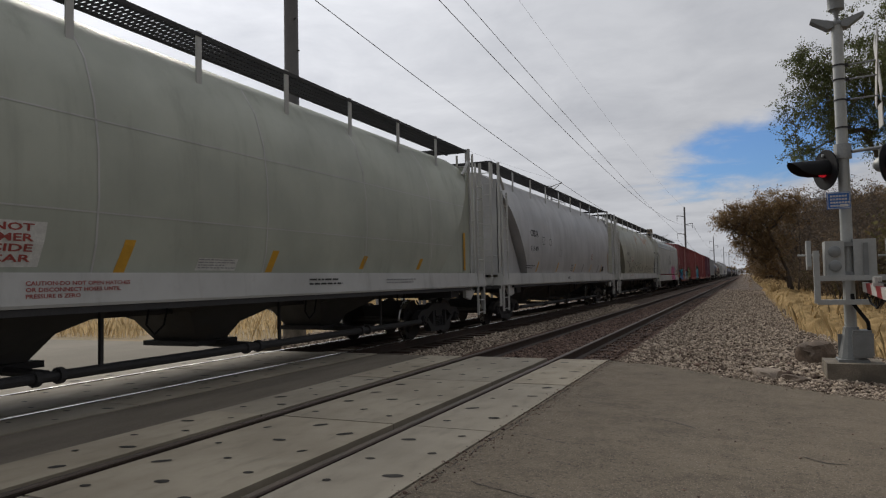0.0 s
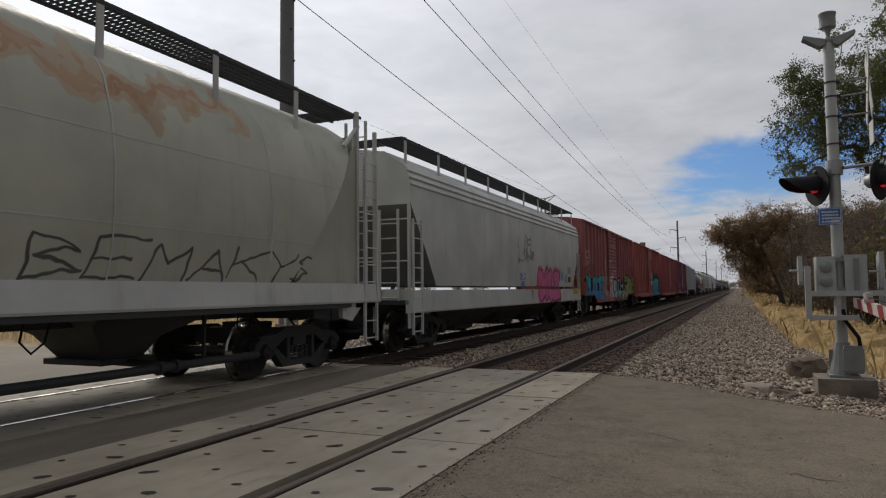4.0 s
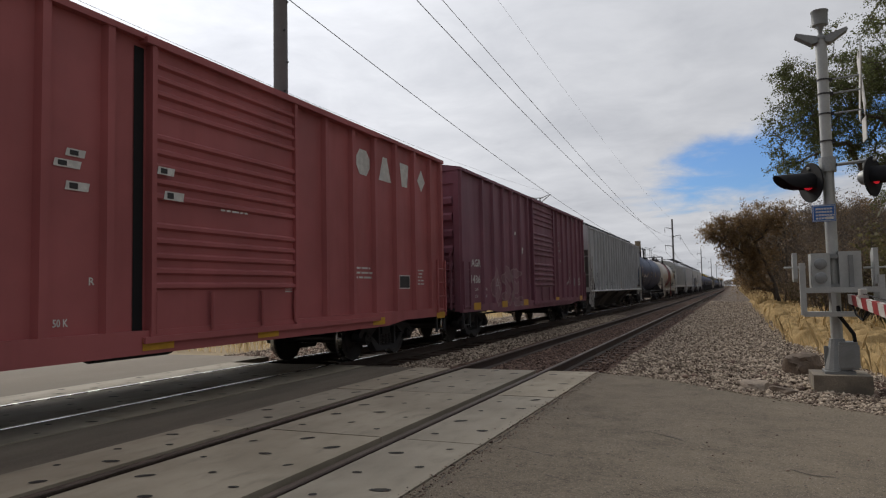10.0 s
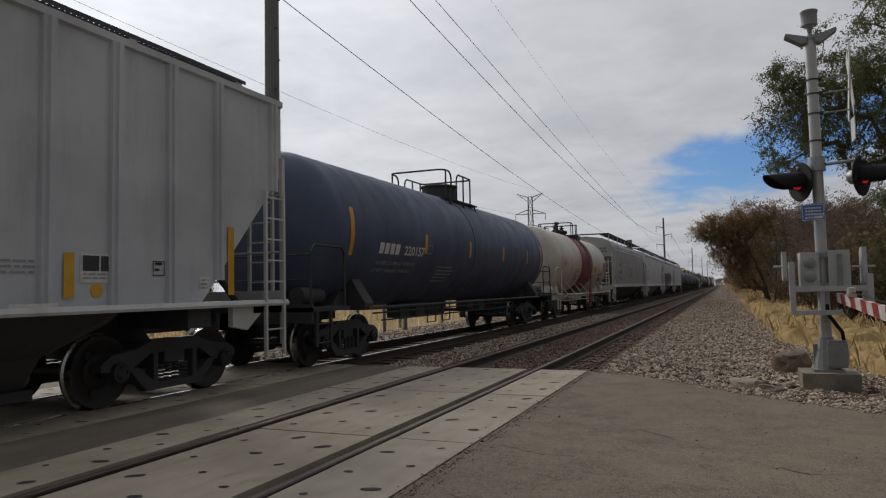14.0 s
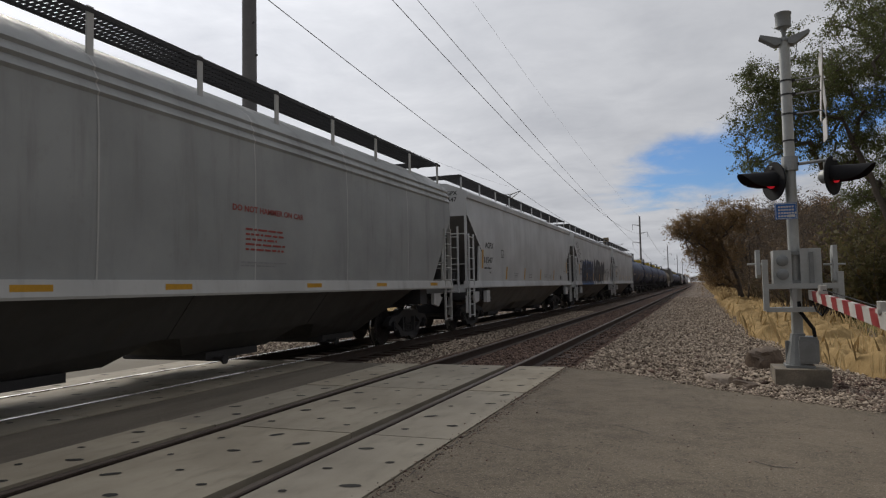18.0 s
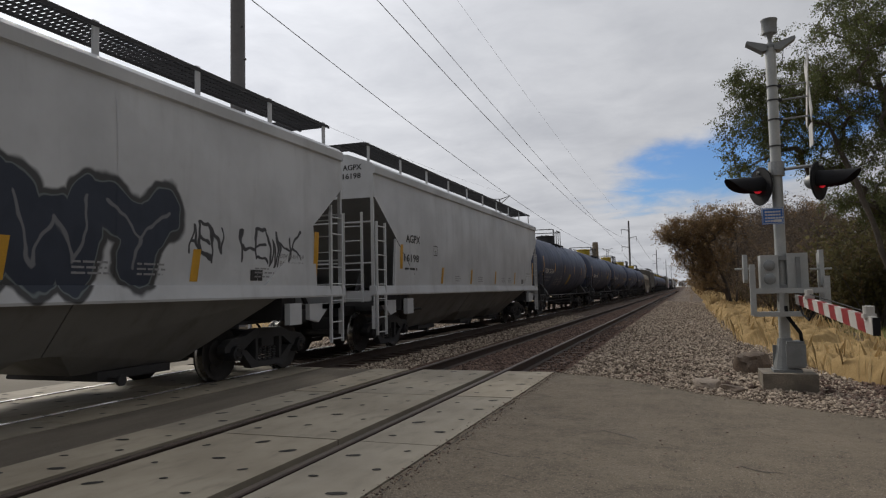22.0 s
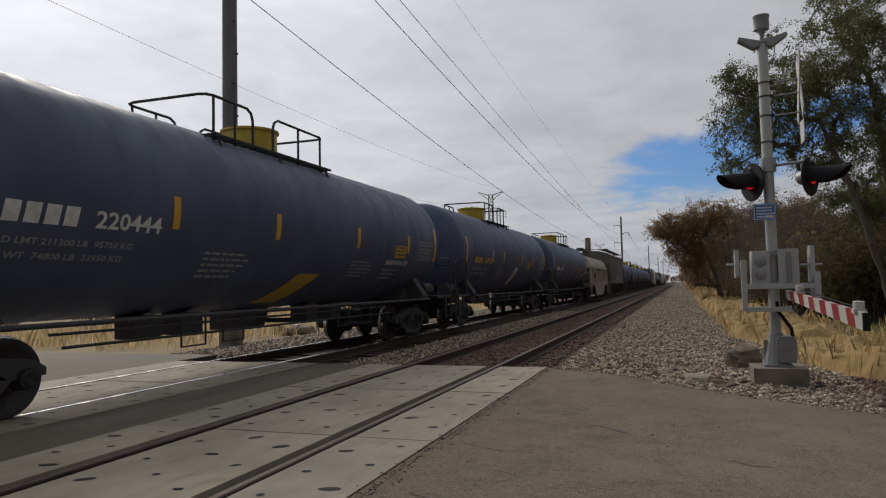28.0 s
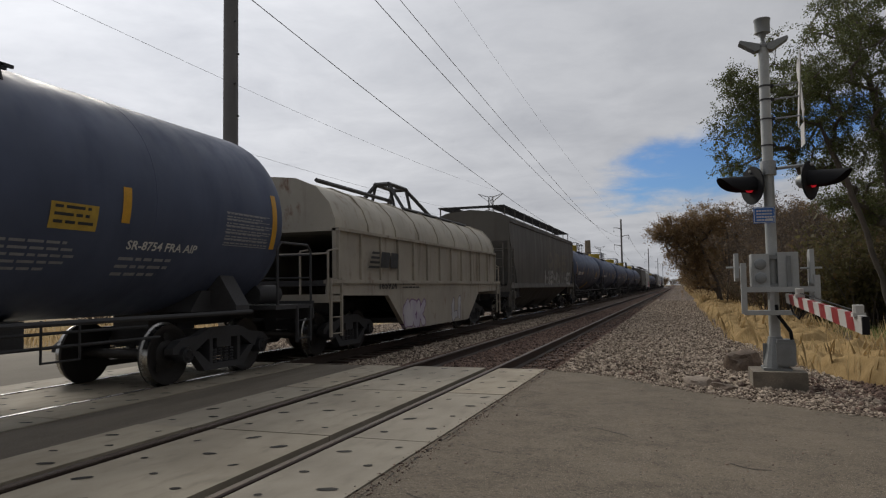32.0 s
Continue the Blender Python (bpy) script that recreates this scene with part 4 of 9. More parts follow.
        if prev:
            bm.faces.new((prev[0], prev[1], pair[1], pair[0]))
        prev = pair
    return part(name, bm, material, parent, label)


def bars(y0, y1, z0, z1, rows, xs, material, parent, seed, thick=0.5):
    """Lines of small print too fine to read."""
    r = random.Random(seed)
    bm = bmesh.new()
    step = (z1 - z0) / rows
    for i in range(rows):
        za = z1 - step * (i + thick * 0.5 + 0.25)
        zb = za + step * thick * 0.8
        y = y0
        stop = y1 - r.uniform(0, 0.35) * (y1 - y0)
        while y < stop:
            w = r.uniform(1.2, 4.5) * step * 0.7
            e = min(y + w, stop)
            bm.faces.new([bm.verts.new((xs(q) + 0.0045, p, q)) for p, q in ((y, za), (e, za), (e, zb), (y, zb))])
            y = e + step * 0.45
    return part("small_print", bm, material, parent)


def empty_box(y0, y1, z0, z1, w, xs, material, parent):
    """The outline of a stencilled square."""
    bm = bmesh.new()
    for a, b, c, d in ((y0, y1, z0, z0 + w), (y0, y1, z1 - w, z1), (y0, y0 + w, z0 + w, z1 - w), (y1 - w, y1, z0 + w, z1 - w)):
        bm.faces.new([bm.verts.new((xs(q) + 0.0045, p, q)) for p, q in ((a, c), (b, c), (b, d), (a, d))])
    return part("stencil", bm, material, parent)


# trucks: one of each built, then copied under every car
def wheelset_mesh():
    bm = bmesh.new()
    for s in (-1, 1):
        prof = [(s * 0.665, 0.09), (s * 0.665, 0.445), (s * 0.70, 0.452), (s * 0.715, 0.424), (s * 0.80, 0.416), (s * 0.80, 0.36), (s * 0.775, 0.33), (s * 0.755, 0.2), (s * 0.80, 0.13), (s * 0.80, 0.08)]
        lathe(bm, prof, "x", n=28)
    cyl(bm, (-0.98, 0, 0), (0.98, 0, 0), 0.075, n=12)
    for s in (-1, 1):
        # three chords cast into the plate
        for k in range(3):
            a = k * math.tau / 3
            cyl(bm, (s * 0.78, 0.26 * math.cos(a), 0.26 * math.sin(a)), (s * 0.79, 0.26 * math.cos(a), 0.26 * math.sin(a)), 0.05, n=8)
    me = mesh_of("wheelset", bm, [M_WHEEL, M_TREAD], smooth=40)
    for p in me.polygons:
        c = p.center
        r = math.hypot(c.y, c.z)
        if 0.405 < r < 0.46 and abs(c.x) > 0.69:
            p.material_index = 1
    return me


WHEELSET = wheelset_mesh()
WB = 0.89


def truck_meshes():
    me = {}
    bm = bmesh.new()
    x0, x1 = 0.93, 1.07
    top = [(-1.13, 0.52), (-0.98, 0.62), (-0.62, 0.66), (-0.35, 0.76), (0.35, 0.76), (0.62, 0.66), (0.98, 0.62), (1.13, 0.52), (1.13, 0.44), (0.72, 0.42), (0.40, 0.60), (-0.40, 0.60), (-0.72, 0.42), (-1.13, 0.44)]
    prismx(bm, top, x0, x1)
    prismx(bm, [(-0.74, 0.44), (-0.60, 0.44), (-0.33, 0.24), (0.33, 0.24), (0.60, 0.44), (0.74, 0.44), (0.46, 0.15), (-0.46, 0.15)], x0, x1)
    for y in (-0.36, 0.30):
        box(bm, x0, x1, y, y + 0.07, 0.24, 0.62)
    me["side_frame"] = mesh_of("side_frame", bm, M_UNDER, bevel=0.018)
    bm = bmesh.new()
    box(bm, -1.05, 1.05, -0.17, 0.17, 0.46, 0.72)
    box(bm, -0.35, 0.35, -0.2, 0.2, 0.72, 0.82)
    me["truck"] = mesh_of("truck", bm, M_UNDER, bevel=0.018)
    bm = bmesh.new()
    box(bm, -0.8, 0.8, -0.04, 0.04, 0.30, 0.40)
    me["brake_beam"] = mesh_of("brake_beam", bm, M_UNDER, bevel=0.01)
    bm = bmesh.new()
    for y in (-0.2, -0.07, 0.07, 0.2):
        for k in range(5):
            z = 0.25 + k * 0.042
            lathe(bm, [(z, 0.03), (z, 0.055), (z + 0.024, 0.055), (z + 0.024, 0.03)], "z", (1.0, y, 0), 8)
    me["spring_nest"] = mesh_of("spring_nest", bm, M_UNDER, smooth=40)
    bm = bmesh.new()
    cyl(bm, (0.96, 0, 0), (1.13, 0, 0), 0.125, 0.115, 14)
    cyl(bm, (1.13, 0, 0), (1.15, 0, 0), 0.085, 0.07, 12)
    for k in range(3):
        a = k * math.tau / 3
        cyl(bm, (1.14, 0.06 * math.cos(a), 0.06 * math.sin(a)), (1.165, 0.06 * math.cos(a), 0.06 * math.sin(a)), 0.018, n=6)
    me["bearing"] = mesh_of("bearing", bm, M_BEARING, smooth=40)
    return me


TRUCK = truck_meshes()
WHEELS = {-1: [], 1: []}
CARS = []


def add_truck(car, y):
    t = new("truck", TRUCK["truck"])
    t.parent = car
    t.location = (0, y, 0)

    def under(name, at=(0, 0, 0), turn=0.0):
        ob = new(name, TRUCK[name])
        ob.parent = t
        ob.location, ob.rotation_euler = at, (0, 0, turn)

    for turn in (0.0, math.pi):
        under("side_frame", (0, 0, 0), turn)
        under("spring_nest", (0, 0, 0), turn)
    for s in (-1, 1):
        under("brake_beam", (0, s * 0.42, 0))
        w = new("wheelset", WHEELSET)
        w.parent = t
        w.location = (0, s * WB, 0.42)
        WHEELS[s].append(w)
        for turn in (0.0, math.pi):
            under("bearing", (0, s * WB, 0.42), turn)


def couplers(car, half, z=0.86):
    for s in (-1, 1):
        bm = bmesh.new()
        a, b = sorted((s * (half - 0.5), s * (half + 0.32)))
        box(bm, -0.08, 0.08, a, b, z - 0.08, z + 0.08)
        a, b = sorted((s * (half + 0.22), s * (half + 0.62)))
        box(bm, -0.14, 0.10, a, b, z - 0.14, z + 0.14)
        part("coupler", bm, M_UNDER, car, bevel=0.03)
        bm = bmesh.new()
        tube(bm, [(-0.35, s * (half - 0.05), z - 0.1), (-0.36, s * (half + 0.2), z - 0.3), (-0.33, s * (half + 0.45), z - 0.42), (-0.25, s * (half + 0.62), z - 0.36)], 0.022)
        part("air_hose", bm, M_BLACK, car)


def ladder(car, x, y, z0, z1, material, along="y", w=0.42, step=0.3, off=0.0, name="ladder", label=""):
    """Along y: on the car's side; along x: on its end."""
    bm = bmesh.new()
    for k in (0, w):
        p = (x, y + k) if along == "y" else (x + k, y)
        box(bm, p[0] - 0.022, p[0] + 0.022, p[1] - 0.022, p[1] + 0.022, z0, z1)
    z = z0 + 0.06
    while z < z1 - 0.02:
        q = (x, y + w) if along == "y" else (x + w, y)
        cyl(bm, (x, y, z), (q[0], q[1], z), 0.013, n=6)
        z += step
    return part(name, bm, material, car, label)


def grating(car, x0, x1, y0, y1, z, material, name="running_board", pitch=0.075):
    bm = bmesh.new()
    h = 0.03
    box(bm, x0, x0 + 0.02, y0, y1, z - 0.05, z)
    box(bm, x1 - 0.02, x1, y0, y1, z - 0.05, z)
    k = 5
    for i in range(1, k):
        x = x0 + (x1 - x0) * i / k
        box(bm, x - 0.004, x + 0.004, y0, y1, z - h, z)
    y = y0
    while y < y1:
        box(bm, x0 + 0.02, x1 - 0.02, y, y + 0.010, z - h, z - 0.002)
        y += pitch
    return part(name, bm, material, car)


def new_car(label, t0, t1, category="freight car"):
    car = thing("freight_car", label, category, group="cars of the freight train")
    car.location = (XM, (t0 + t1) / 2, 0)
    CARS.append((car, (t0 + t1) / 2))
    return car


def outline_x(prof):
    zs, xs = [p[1] for p in prof], [p[0] for p in prof]
    return lambda z: float(np.interp(z, zs, xs))


def mirrored(prof):
    return prof + [(-x, z) for x, z in prof[::-1] if abs(x) > 1e-6]


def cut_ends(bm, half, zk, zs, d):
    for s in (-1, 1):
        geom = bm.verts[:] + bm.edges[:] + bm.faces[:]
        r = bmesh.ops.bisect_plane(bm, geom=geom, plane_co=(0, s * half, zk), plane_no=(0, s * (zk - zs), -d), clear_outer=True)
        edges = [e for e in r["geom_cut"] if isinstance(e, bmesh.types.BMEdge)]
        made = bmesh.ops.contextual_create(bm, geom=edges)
        # the sloping cut faces take material slot 1
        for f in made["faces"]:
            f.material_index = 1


def bay(bm, prof, widths):
    """A discharge hopper: its outline (y, z) from the side, and half-widths at heights."""
    zs, ws = [p[0] for p in widths], [p[1] for p in widths]
    sides = [[bm.verts.new((q * float(np.interp(z, zs, ws)), y, z)) for y, z in prof] for q in (-1, 1)]
    k = len(prof)
    for i in range(k):
        j = (i + 1) % k
        bm.faces.new((sides[0][i], sides[0][j], sides[1][j], sides[1][i]))
    bm.faces.new(sides[0][::-1])
    bm.faces.new(sides[1])


def bay_outlines(kind, z0, off=0.0):
    """Outlines of a car's discharge hoppers along y, and their half-widths."""
    if kind == "round":
        out = [[(c - 1.0, z0), (c - 0.66, 0.92), (c - 0.56, 0.80), (c - 0.30, 0.50), (c + 0.30, 0.50), (c + 0.56, 0.80), (c + 0.66, 0.92), (c + 1.0, z0)] for c in (off - 3.1, off, off + 3.1)]
        return out, [(0.50, 0.40), (0.80, 0.52), (0.92, 0.62), (1.06, 1.2), (1.2, 1.40)], 0.50
    if kind == "ribbed":
        out = [[(c - 1.60, z0), (c - 1.50, 1.0), (c - 1.02, 0.66), (c - 0.98, 0.32), (c + 0.98, 0.32), (c + 1.02, 0.66), (c + 1.50, 1.0), (c + 1.60, z0)] for c in (-5.55, -1.80, 2.25, 5.60)]
        for k, q in ((0, 1), (3, -1)):
            out[k] = [(y if (y - (-5.55 * q)) * q > 0 else y + q * 0.75, z) for y, z in out[k]]
        return out, [(0.32, 0.60), (0.70, 0.85), (1.0, 1.25), (1.2, 1.42)], 0.32
    out = []
    for c in (-2.9, 0.5, 3.9):
        a = [(c - 1.69, z0), (c - 1.69, 0.67), (c - 1.45, 0.66), (c - 1.0, 0.38)] if c >= 0 else [(-6.1, z0), (-4.3, 0.38)]
        b = [(c + 1.0, 0.38), (c + 1.45, 0.66), (c + 1.69, 0.67), (c + 1.69, z0)] if c < 2 else [(4.75, 0.38), (6.1, z0)]
        out.append(a + b)
    return out, [(0.38, 0.66), (0.67, 1.02), (1.25, 1.50)], 0.38


def gate_gear(car, y, z):
    bm = bmesh.new()
    box(bm, -0.75, 0.75, y - 0.62, y + 0.62, z - 0.10, z + 0.01)
    cyl(bm, (-0.95, y - 0.45, z - 0.1), (0.95, y - 0.45, z - 0.1), 0.03, n=8)
    cyl(bm, (0.93, y - 0.45, z - 0.1), (0.97, y - 0.45, z - 0.1), 0.07, n=10)
    part("discharge_gate", bm, M_UNDER, car, bevel=0.01)


ROUND = [(1.46, 1.42), (1.535, 1.72), (1.575, 2.2), (1.565, 2.7), (1.50, 3.2), (1.36, 3.65), (1.12, 4.02), (0.74, 4.27), (0.0, 4.36)]
FLAT = [(1.52, 1.40), (1.55, 1.9), (1.56, 2.6), (1.555, 3.2), (1.52, 3.74), (1.565, 3.76), (1.57, 3.90), (1.47, 3.98), (0.95, 4.18), (0.0, 4.28)]
TALL = [(1.52, 1.40), (1.54, 2.0), (1.54, 3.0), (1.52, 3.42), (1.545, 3.46), (1.49, 3.56), (1.52, 3.60), (1.46, 3.70), (1.48, 3.74), (1.40, 3.86), (0.95, 4.16), (0.0, 4.3)]
RIBBED = [(1.46, 1.12), (1.46, 4.05), (1.50, 4.07), (1.50, 4.15), (0.8, 4.32), (0.0, 4.38)]


def hopper(label, t0, t1, prof, mat_body, mat_trim, kind, mat_low, sill=None, deep=False, off=0.2):
    car = new_car(label, t0, t1, "hopper car")
    half = (t1 - t0) / 2
    xs = outline_x(prof)
    zk, zs, d = {"round": (3.95, 1.42, 2.1), "flat": (3.05, 1.40, 1.28), "ribbed": (3.05, 1.12, 1.75)}[kind]
    body_half = half - (0.5 if kind == "round" else 0.04)
    bm = bmesh.new()
    prism(bm, mirrored(prof), -body_half, body_half)
    if deep:
        cut_ends(bm, body_half, 3.25, 1.40, 2.54)
    else:
        cut_ends(bm, body_half, zk, zs, d)
    # flat and ribbed cars get a separate grey on the sloping ends
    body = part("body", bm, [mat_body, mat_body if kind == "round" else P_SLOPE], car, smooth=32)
    # side sills
    z0, z1 = sill or ((1.10, 1.43) if kind == "round" else (1.23, 1.43) if kind == "flat" else (1.12, 1.20))
    if deep:
        # webs that carry the sides down to the sill under the sloping sheets
        bm = bmesh.new()
        for q in (-1, 1):
            for e in (-1, 1):
                y = e * body_half
                prismx(bm, [(y - e * 1.08, 2.46), (y - e * 2.56, 1.38), (y - e * 0.96, 1.38)], *sorted((q * 1.50, q * 1.548)))
        parts("side_web", bm, mat_body, car)
    for s in (-1, 1):
        bm = bmesh.new()
        prism(bm, [(s * 1.42, z0), (s * 1.575, z0), (s * 1.585, z0 + 0.03), (s * 1.555, z1), (s * 1.42, z1)], -half + 0.02, half - 0.02)
        part("side_sill", bm, mat_trim, car)
    # weld seams down the sides
    if kind != "ribbed":
        n = 6
        bm = bmesh.new()
        for i in range(1, n):
            y = -body_half + 2 * body_half * i / n
            lo = zs + 0.02 if abs(y) < body_half - d else zs + 0.4
            for (xa, za), (xb, zb) in zip(prof, prof[1:]):
                if zb < lo or zb > 4.2:
                    continue
                for s in (-1, 1):
                    bm.faces.new([bm.verts.new(p) for p in ((s * (xa + 0.004), y - 0.012, za), (s * (xa + 0.004), y + 0.012, za), (s * (xb + 0.004), y + 0.012, zb), (s * (xb + 0.004), y - 0.012, zb))])
        if kind == "round":
            for za in (2.03, 2.98):
                zb = za + 0.016
                lim = body_half - d * (1 - min(1.0, (za - zs) / (zk - zs)))
                for s in (-1, 1):
                    bm.faces.new([bm.verts.new(p) for p in ((s * (xs(za) + 0.004), -lim, za), (s * (xs(za) + 0.004), lim, za), (s * (xs(zb) + 0.004), lim, zb), (s * (xs(zb) + 0.004), -lim, zb))])
        parts("weld_seam", bm, mat_trim, car)
    # bays and underframe
    span = 2 * (half - d - 1.1)
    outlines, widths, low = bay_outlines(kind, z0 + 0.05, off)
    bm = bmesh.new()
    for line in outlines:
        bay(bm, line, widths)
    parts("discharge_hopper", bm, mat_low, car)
    for line in outlines:
        ys = [y for y, z in line if z < low + 0.01]
        if kind == "round":
            bm = bmesh.new()
            y = sum(ys) / len(ys)
            box(bm, -0.5, 0.5, y - 0.42, y + 0.42, low - 0.07, low)
            cyl(bm, (0.0, y, low - 0.05), (1.12, y, 0.42), 0.05, n=8)
            lathe(bm, [(-0.16, 0.055), (-0.16, 0.085), (-0.10, 0.085), (-0.10, 0.055)], "y", (1.12, y, 0.40), 10)
            lathe(bm, [(0.10, 0.055), (0.10, 0.085), (0.16, 0.085), (0.16, 0.055)], "y", (1.12, y, 0.40), 10)
            box(bm, 1.10, 1.14, y + 0.6, y + 0.64, 0.42, 1.06)
            parts("discharge_outlet", bm, M_UNDER, car)
            bm = bmesh.new()
            tube(bm, [(1.2, y + 1.2, 1.04), (1.2, y + 1.16, 0.84), (1.2, y + 1.28, 0.72), (1.2, y + 1.42, 0.82), (1.2, y + 1.48, 1.04)], 0.013)
            part("air_hose", bm, M_BLACK, car)
        else:
            gate_gear(car, sum(ys) / len(ys), low)
        if kind == "ribbed":
            bm = bmesh.new()
            cyl(bm, (0.42, max(ys) - 0.1, low + 0.12), (0.42, max(ys) + 0.14, low + 0.12), 0.12, n=14)
            part("outlet_pipe", bm, M_CAST, car, smooth=40)
    bm = bmesh.new()
    box(bm, -0.3, 0.3, -half + 0.1, half - 0.1, 0.90 if kind == "round" else 0.78, 1.06)
    for s in (-1, 1):
        y = s * (half - 1.75)
        box(bm, -1.45, 1.45, y - 0.2, y + 0.2, 0.88, z0 + 0.02)
        a, b = sorted((s * (half - 0.75), s * (half - 0.02)))
        box(bm, -1.5, 1.5, a, b, 1.02, 1.11)
        # slope-sheet braces over the truck
        for x in (-0.9, 0.9):
            tube(bm, [(x, s * (half - 0.3), 1.1), (x, s * (half - d * 0.55), 1.1 + (zk - zs) * 0.35)], 0.05)
    if kind == "round":
        cyl(bm, (1.12, -half + 2.9, 0.40), (1.12, half - 2.9, 0.40), 0.055, n=10)
        # near-black strip below each side sill
        for q in (-1, 1):
            box(bm, *sorted((q * 1.46, q * 1.56)), -half + 1.0, half - 1.0, z0 - 0.07, z0 - 0.003)
    else:
        cyl(bm, (1.2, -half + 2.5, 0.86), (1.2, -half + 3.4, 0.86), 0.03, n=8)
    parts("underframe", bm, M_UNDER, car)
    # end platforms, posts and ladders
    for s in (-1, 1):
        ye = s * (half - 0.03)
        bm = bmesh.new()
        for x in (-1.52, 1.46):
            a, b = sorted((ye, ye - s * 0.06))
            box(bm, x, x + 0.06, a, b, 0.55, zk + 0.25)
        for z in (1.9, 2.75):
            cyl(bm, (-1.5, ye - s * 0.03, z), (1.5, ye - s * 0.03, z), 0.018, n=6)
        box(bm, -1.5, 1.5, min(ye, ye - s * 0.07), max(ye, ye - s * 0.07), 1.11, 1.33)
        # corner triangles under the sill
        for x in (-1.5, 1.42):
            prismx(bm, [(ye, 1.12), (ye - s * 1.15, 1.12), (ye - s * 1.15, 0.86), (ye - s * 0.85, 0.80), (ye - s * 0.55, 1.02), (ye, 1.02)], x, x + 0.08)
        parts("end_post", bm, mat_trim, car)
        x = 1.56
        ladder(car, x, ye - s * 0.06 - (0.46 if s > 0 else 0), 1.1, zk - 0.3, mat_trim)
        ladder(car, x, ye - s * 0.06 - (0.46 if s > 0 else 0), 0.42, 1.1, mat_trim, name="sill_step")
        ladder(car, 0.85, ye + s * 0.03, 1.1, zk + (0.5 if kind == "round" else -0.1), mat_trim, "x", name="end_ladder")
        if kind == "round":
            # flat end bulkhead and side gussets that stand over the truck
            bm = bmesh.new()
            a, b = sorted((s * (half - 0.52), s * (half - 0.46)))
            box(bm, -1.28, 1.28, a, b, 1.4, 4.05)
            for q in (-1, 1):
                g = [(s * (half - 0.5), 1.42), (s * (half - 2.35), 1.42), (s * (half - 1.55), 2.4), (s * (half - 0.95), 3.3), (s * (half - 0.5), 3.9)]
                prismx(bm, g, q * 1.34, q * 1.30)
            parts("end_sheet", bm, mat_body, car)
            bm = bmesh.new()
            for q in (-1, 1):
                box(bm, q * 1.38, q * 1.32, *sorted((s * (half - 0.50), s * (half - 0.43))), 1.4, 4.5)
                tube(bm, [(q * 1.35, s * (half - 0.42), 4.25), (q * 1.35, s * (half - 0.9), 3.8)], 0.04)
            parts("corner_post", bm, mat_trim, car)
            bm = bmesh.new()
            lathe(bm, [(0, 0.0), (0.0, 0.28), (0.04, 0.30), (0.08, 0.0)], "y", (0.35, s * (half - 0.62) if s < 0 else s * (half - 0.55), 1.85), 18)
            part("end_port", bm, M_UNDER, car)
            bm = bmesh.new()
            cyl(bm, (-0.9, s * (half - 0.28), 1.55), (0.2, s * (half - 0.28), 1.55), 0.2, n=14)
            part("air_tank", bm, mat_trim, car, smooth=40)
    # roof walk
    zt = max(p[1] for p in prof)
    if kind == "ribbed":
        grating(car, 0.25, 0.95, -half + 0.2, half - 0.2, zt + 0.12, M_UNDER)
        grating(car, -0.95, -0.25, -half + 0.2, half - 0.2, zt + 0.12, M_UNDER)
    else:
        xw = 0.62 if kind == "round" else 0.70
        zw = zt + 0.15
        for s in (-1, 1):
            grating(car, *sorted((s * xw, s * (xw + 0.62))), -half + 0.1, half - 0.1, zw, M_UNDER)
        for s in (-1, 1):
            grating(car, -xw, xw, *sorted((s * (half - 0.75), s * (half - 0.1))), zw, M_UNDER, "crossover_platform")
    zw = zt + (0.12 if kind == "ribbed" else 0.15)
    bm = bmesh.new()
    n = 9
    for i in range(n + 1):
        y = -half + 0.3 + (2 * half - 0.6) * i / n
        for s in (-1, 1):
            x = s * (1.0 if kind != "ribbed" else 0.9)
            zr = float(np.interp(abs(x), [p[0] for p in prof[::-1]][:3], [p[1] for p in prof[::-1]][:3]))
            if kind == "ribbed":
                box(bm, x - 0.03, x + 0.03, y - 0.04, y + 0.04, zr - 0.05, zw - 0.03)
            if kind != "ribbed":
                xe = s * (xw + 0.60)
                box(bm, xe - 0.012, xe + 0.012, y - 0.045, y + 0.045, zr - 0.3, zw + 0.02)
    parts("walk_bracket", bm, mat_trim, car)
    bm = bmesh.new()
    for i in range(8):
        y = -span / 2 + span * (i + 0.5) / 8
        lathe(bm, [(zt - 0.04, 0.30), (zt + 0.06, 0.30), (zt + 0.10, 0.22), (zt + 0.12, 0.0)], "z", (0, y, 0), 16)
    parts("roof_hatch", bm, mat_trim, car, smooth=40)
    if kind == "ribbed":
        rows = [-half + 0.25] + [-half + 1.62 + 0.8185 * i for i in range(20)] + [half - 0.25]
        for s in (-1, 1):
            for y in rows:
                bm = bmesh.new()
                # near the ends the posts stop at the sloping sheet
                zlow = 1.12 if abs(y) < half - 1.75 else 1.12 + (abs(y) - half + 1.75) / 1.75 * 1.93
                prismz(bm, [(s * 1.455, y - 0.085), (s * 1.51, y - 0.075), (s * 1.51, y - 0.03), (s * 1.545, y - 0.022), (s * 1.545, y + 0.022), (s * 1.51, y + 0.03), (s * 1.51, y + 0.075), (s * 1.455, y + 0.085)], zlow, 4.06)
                part("side_post", bm, mat_body, car)
    add_truck(car, -(half - 1.75))
    add_truck(car, half - 1.75)
    couplers(car, half)
    return car, half, xs


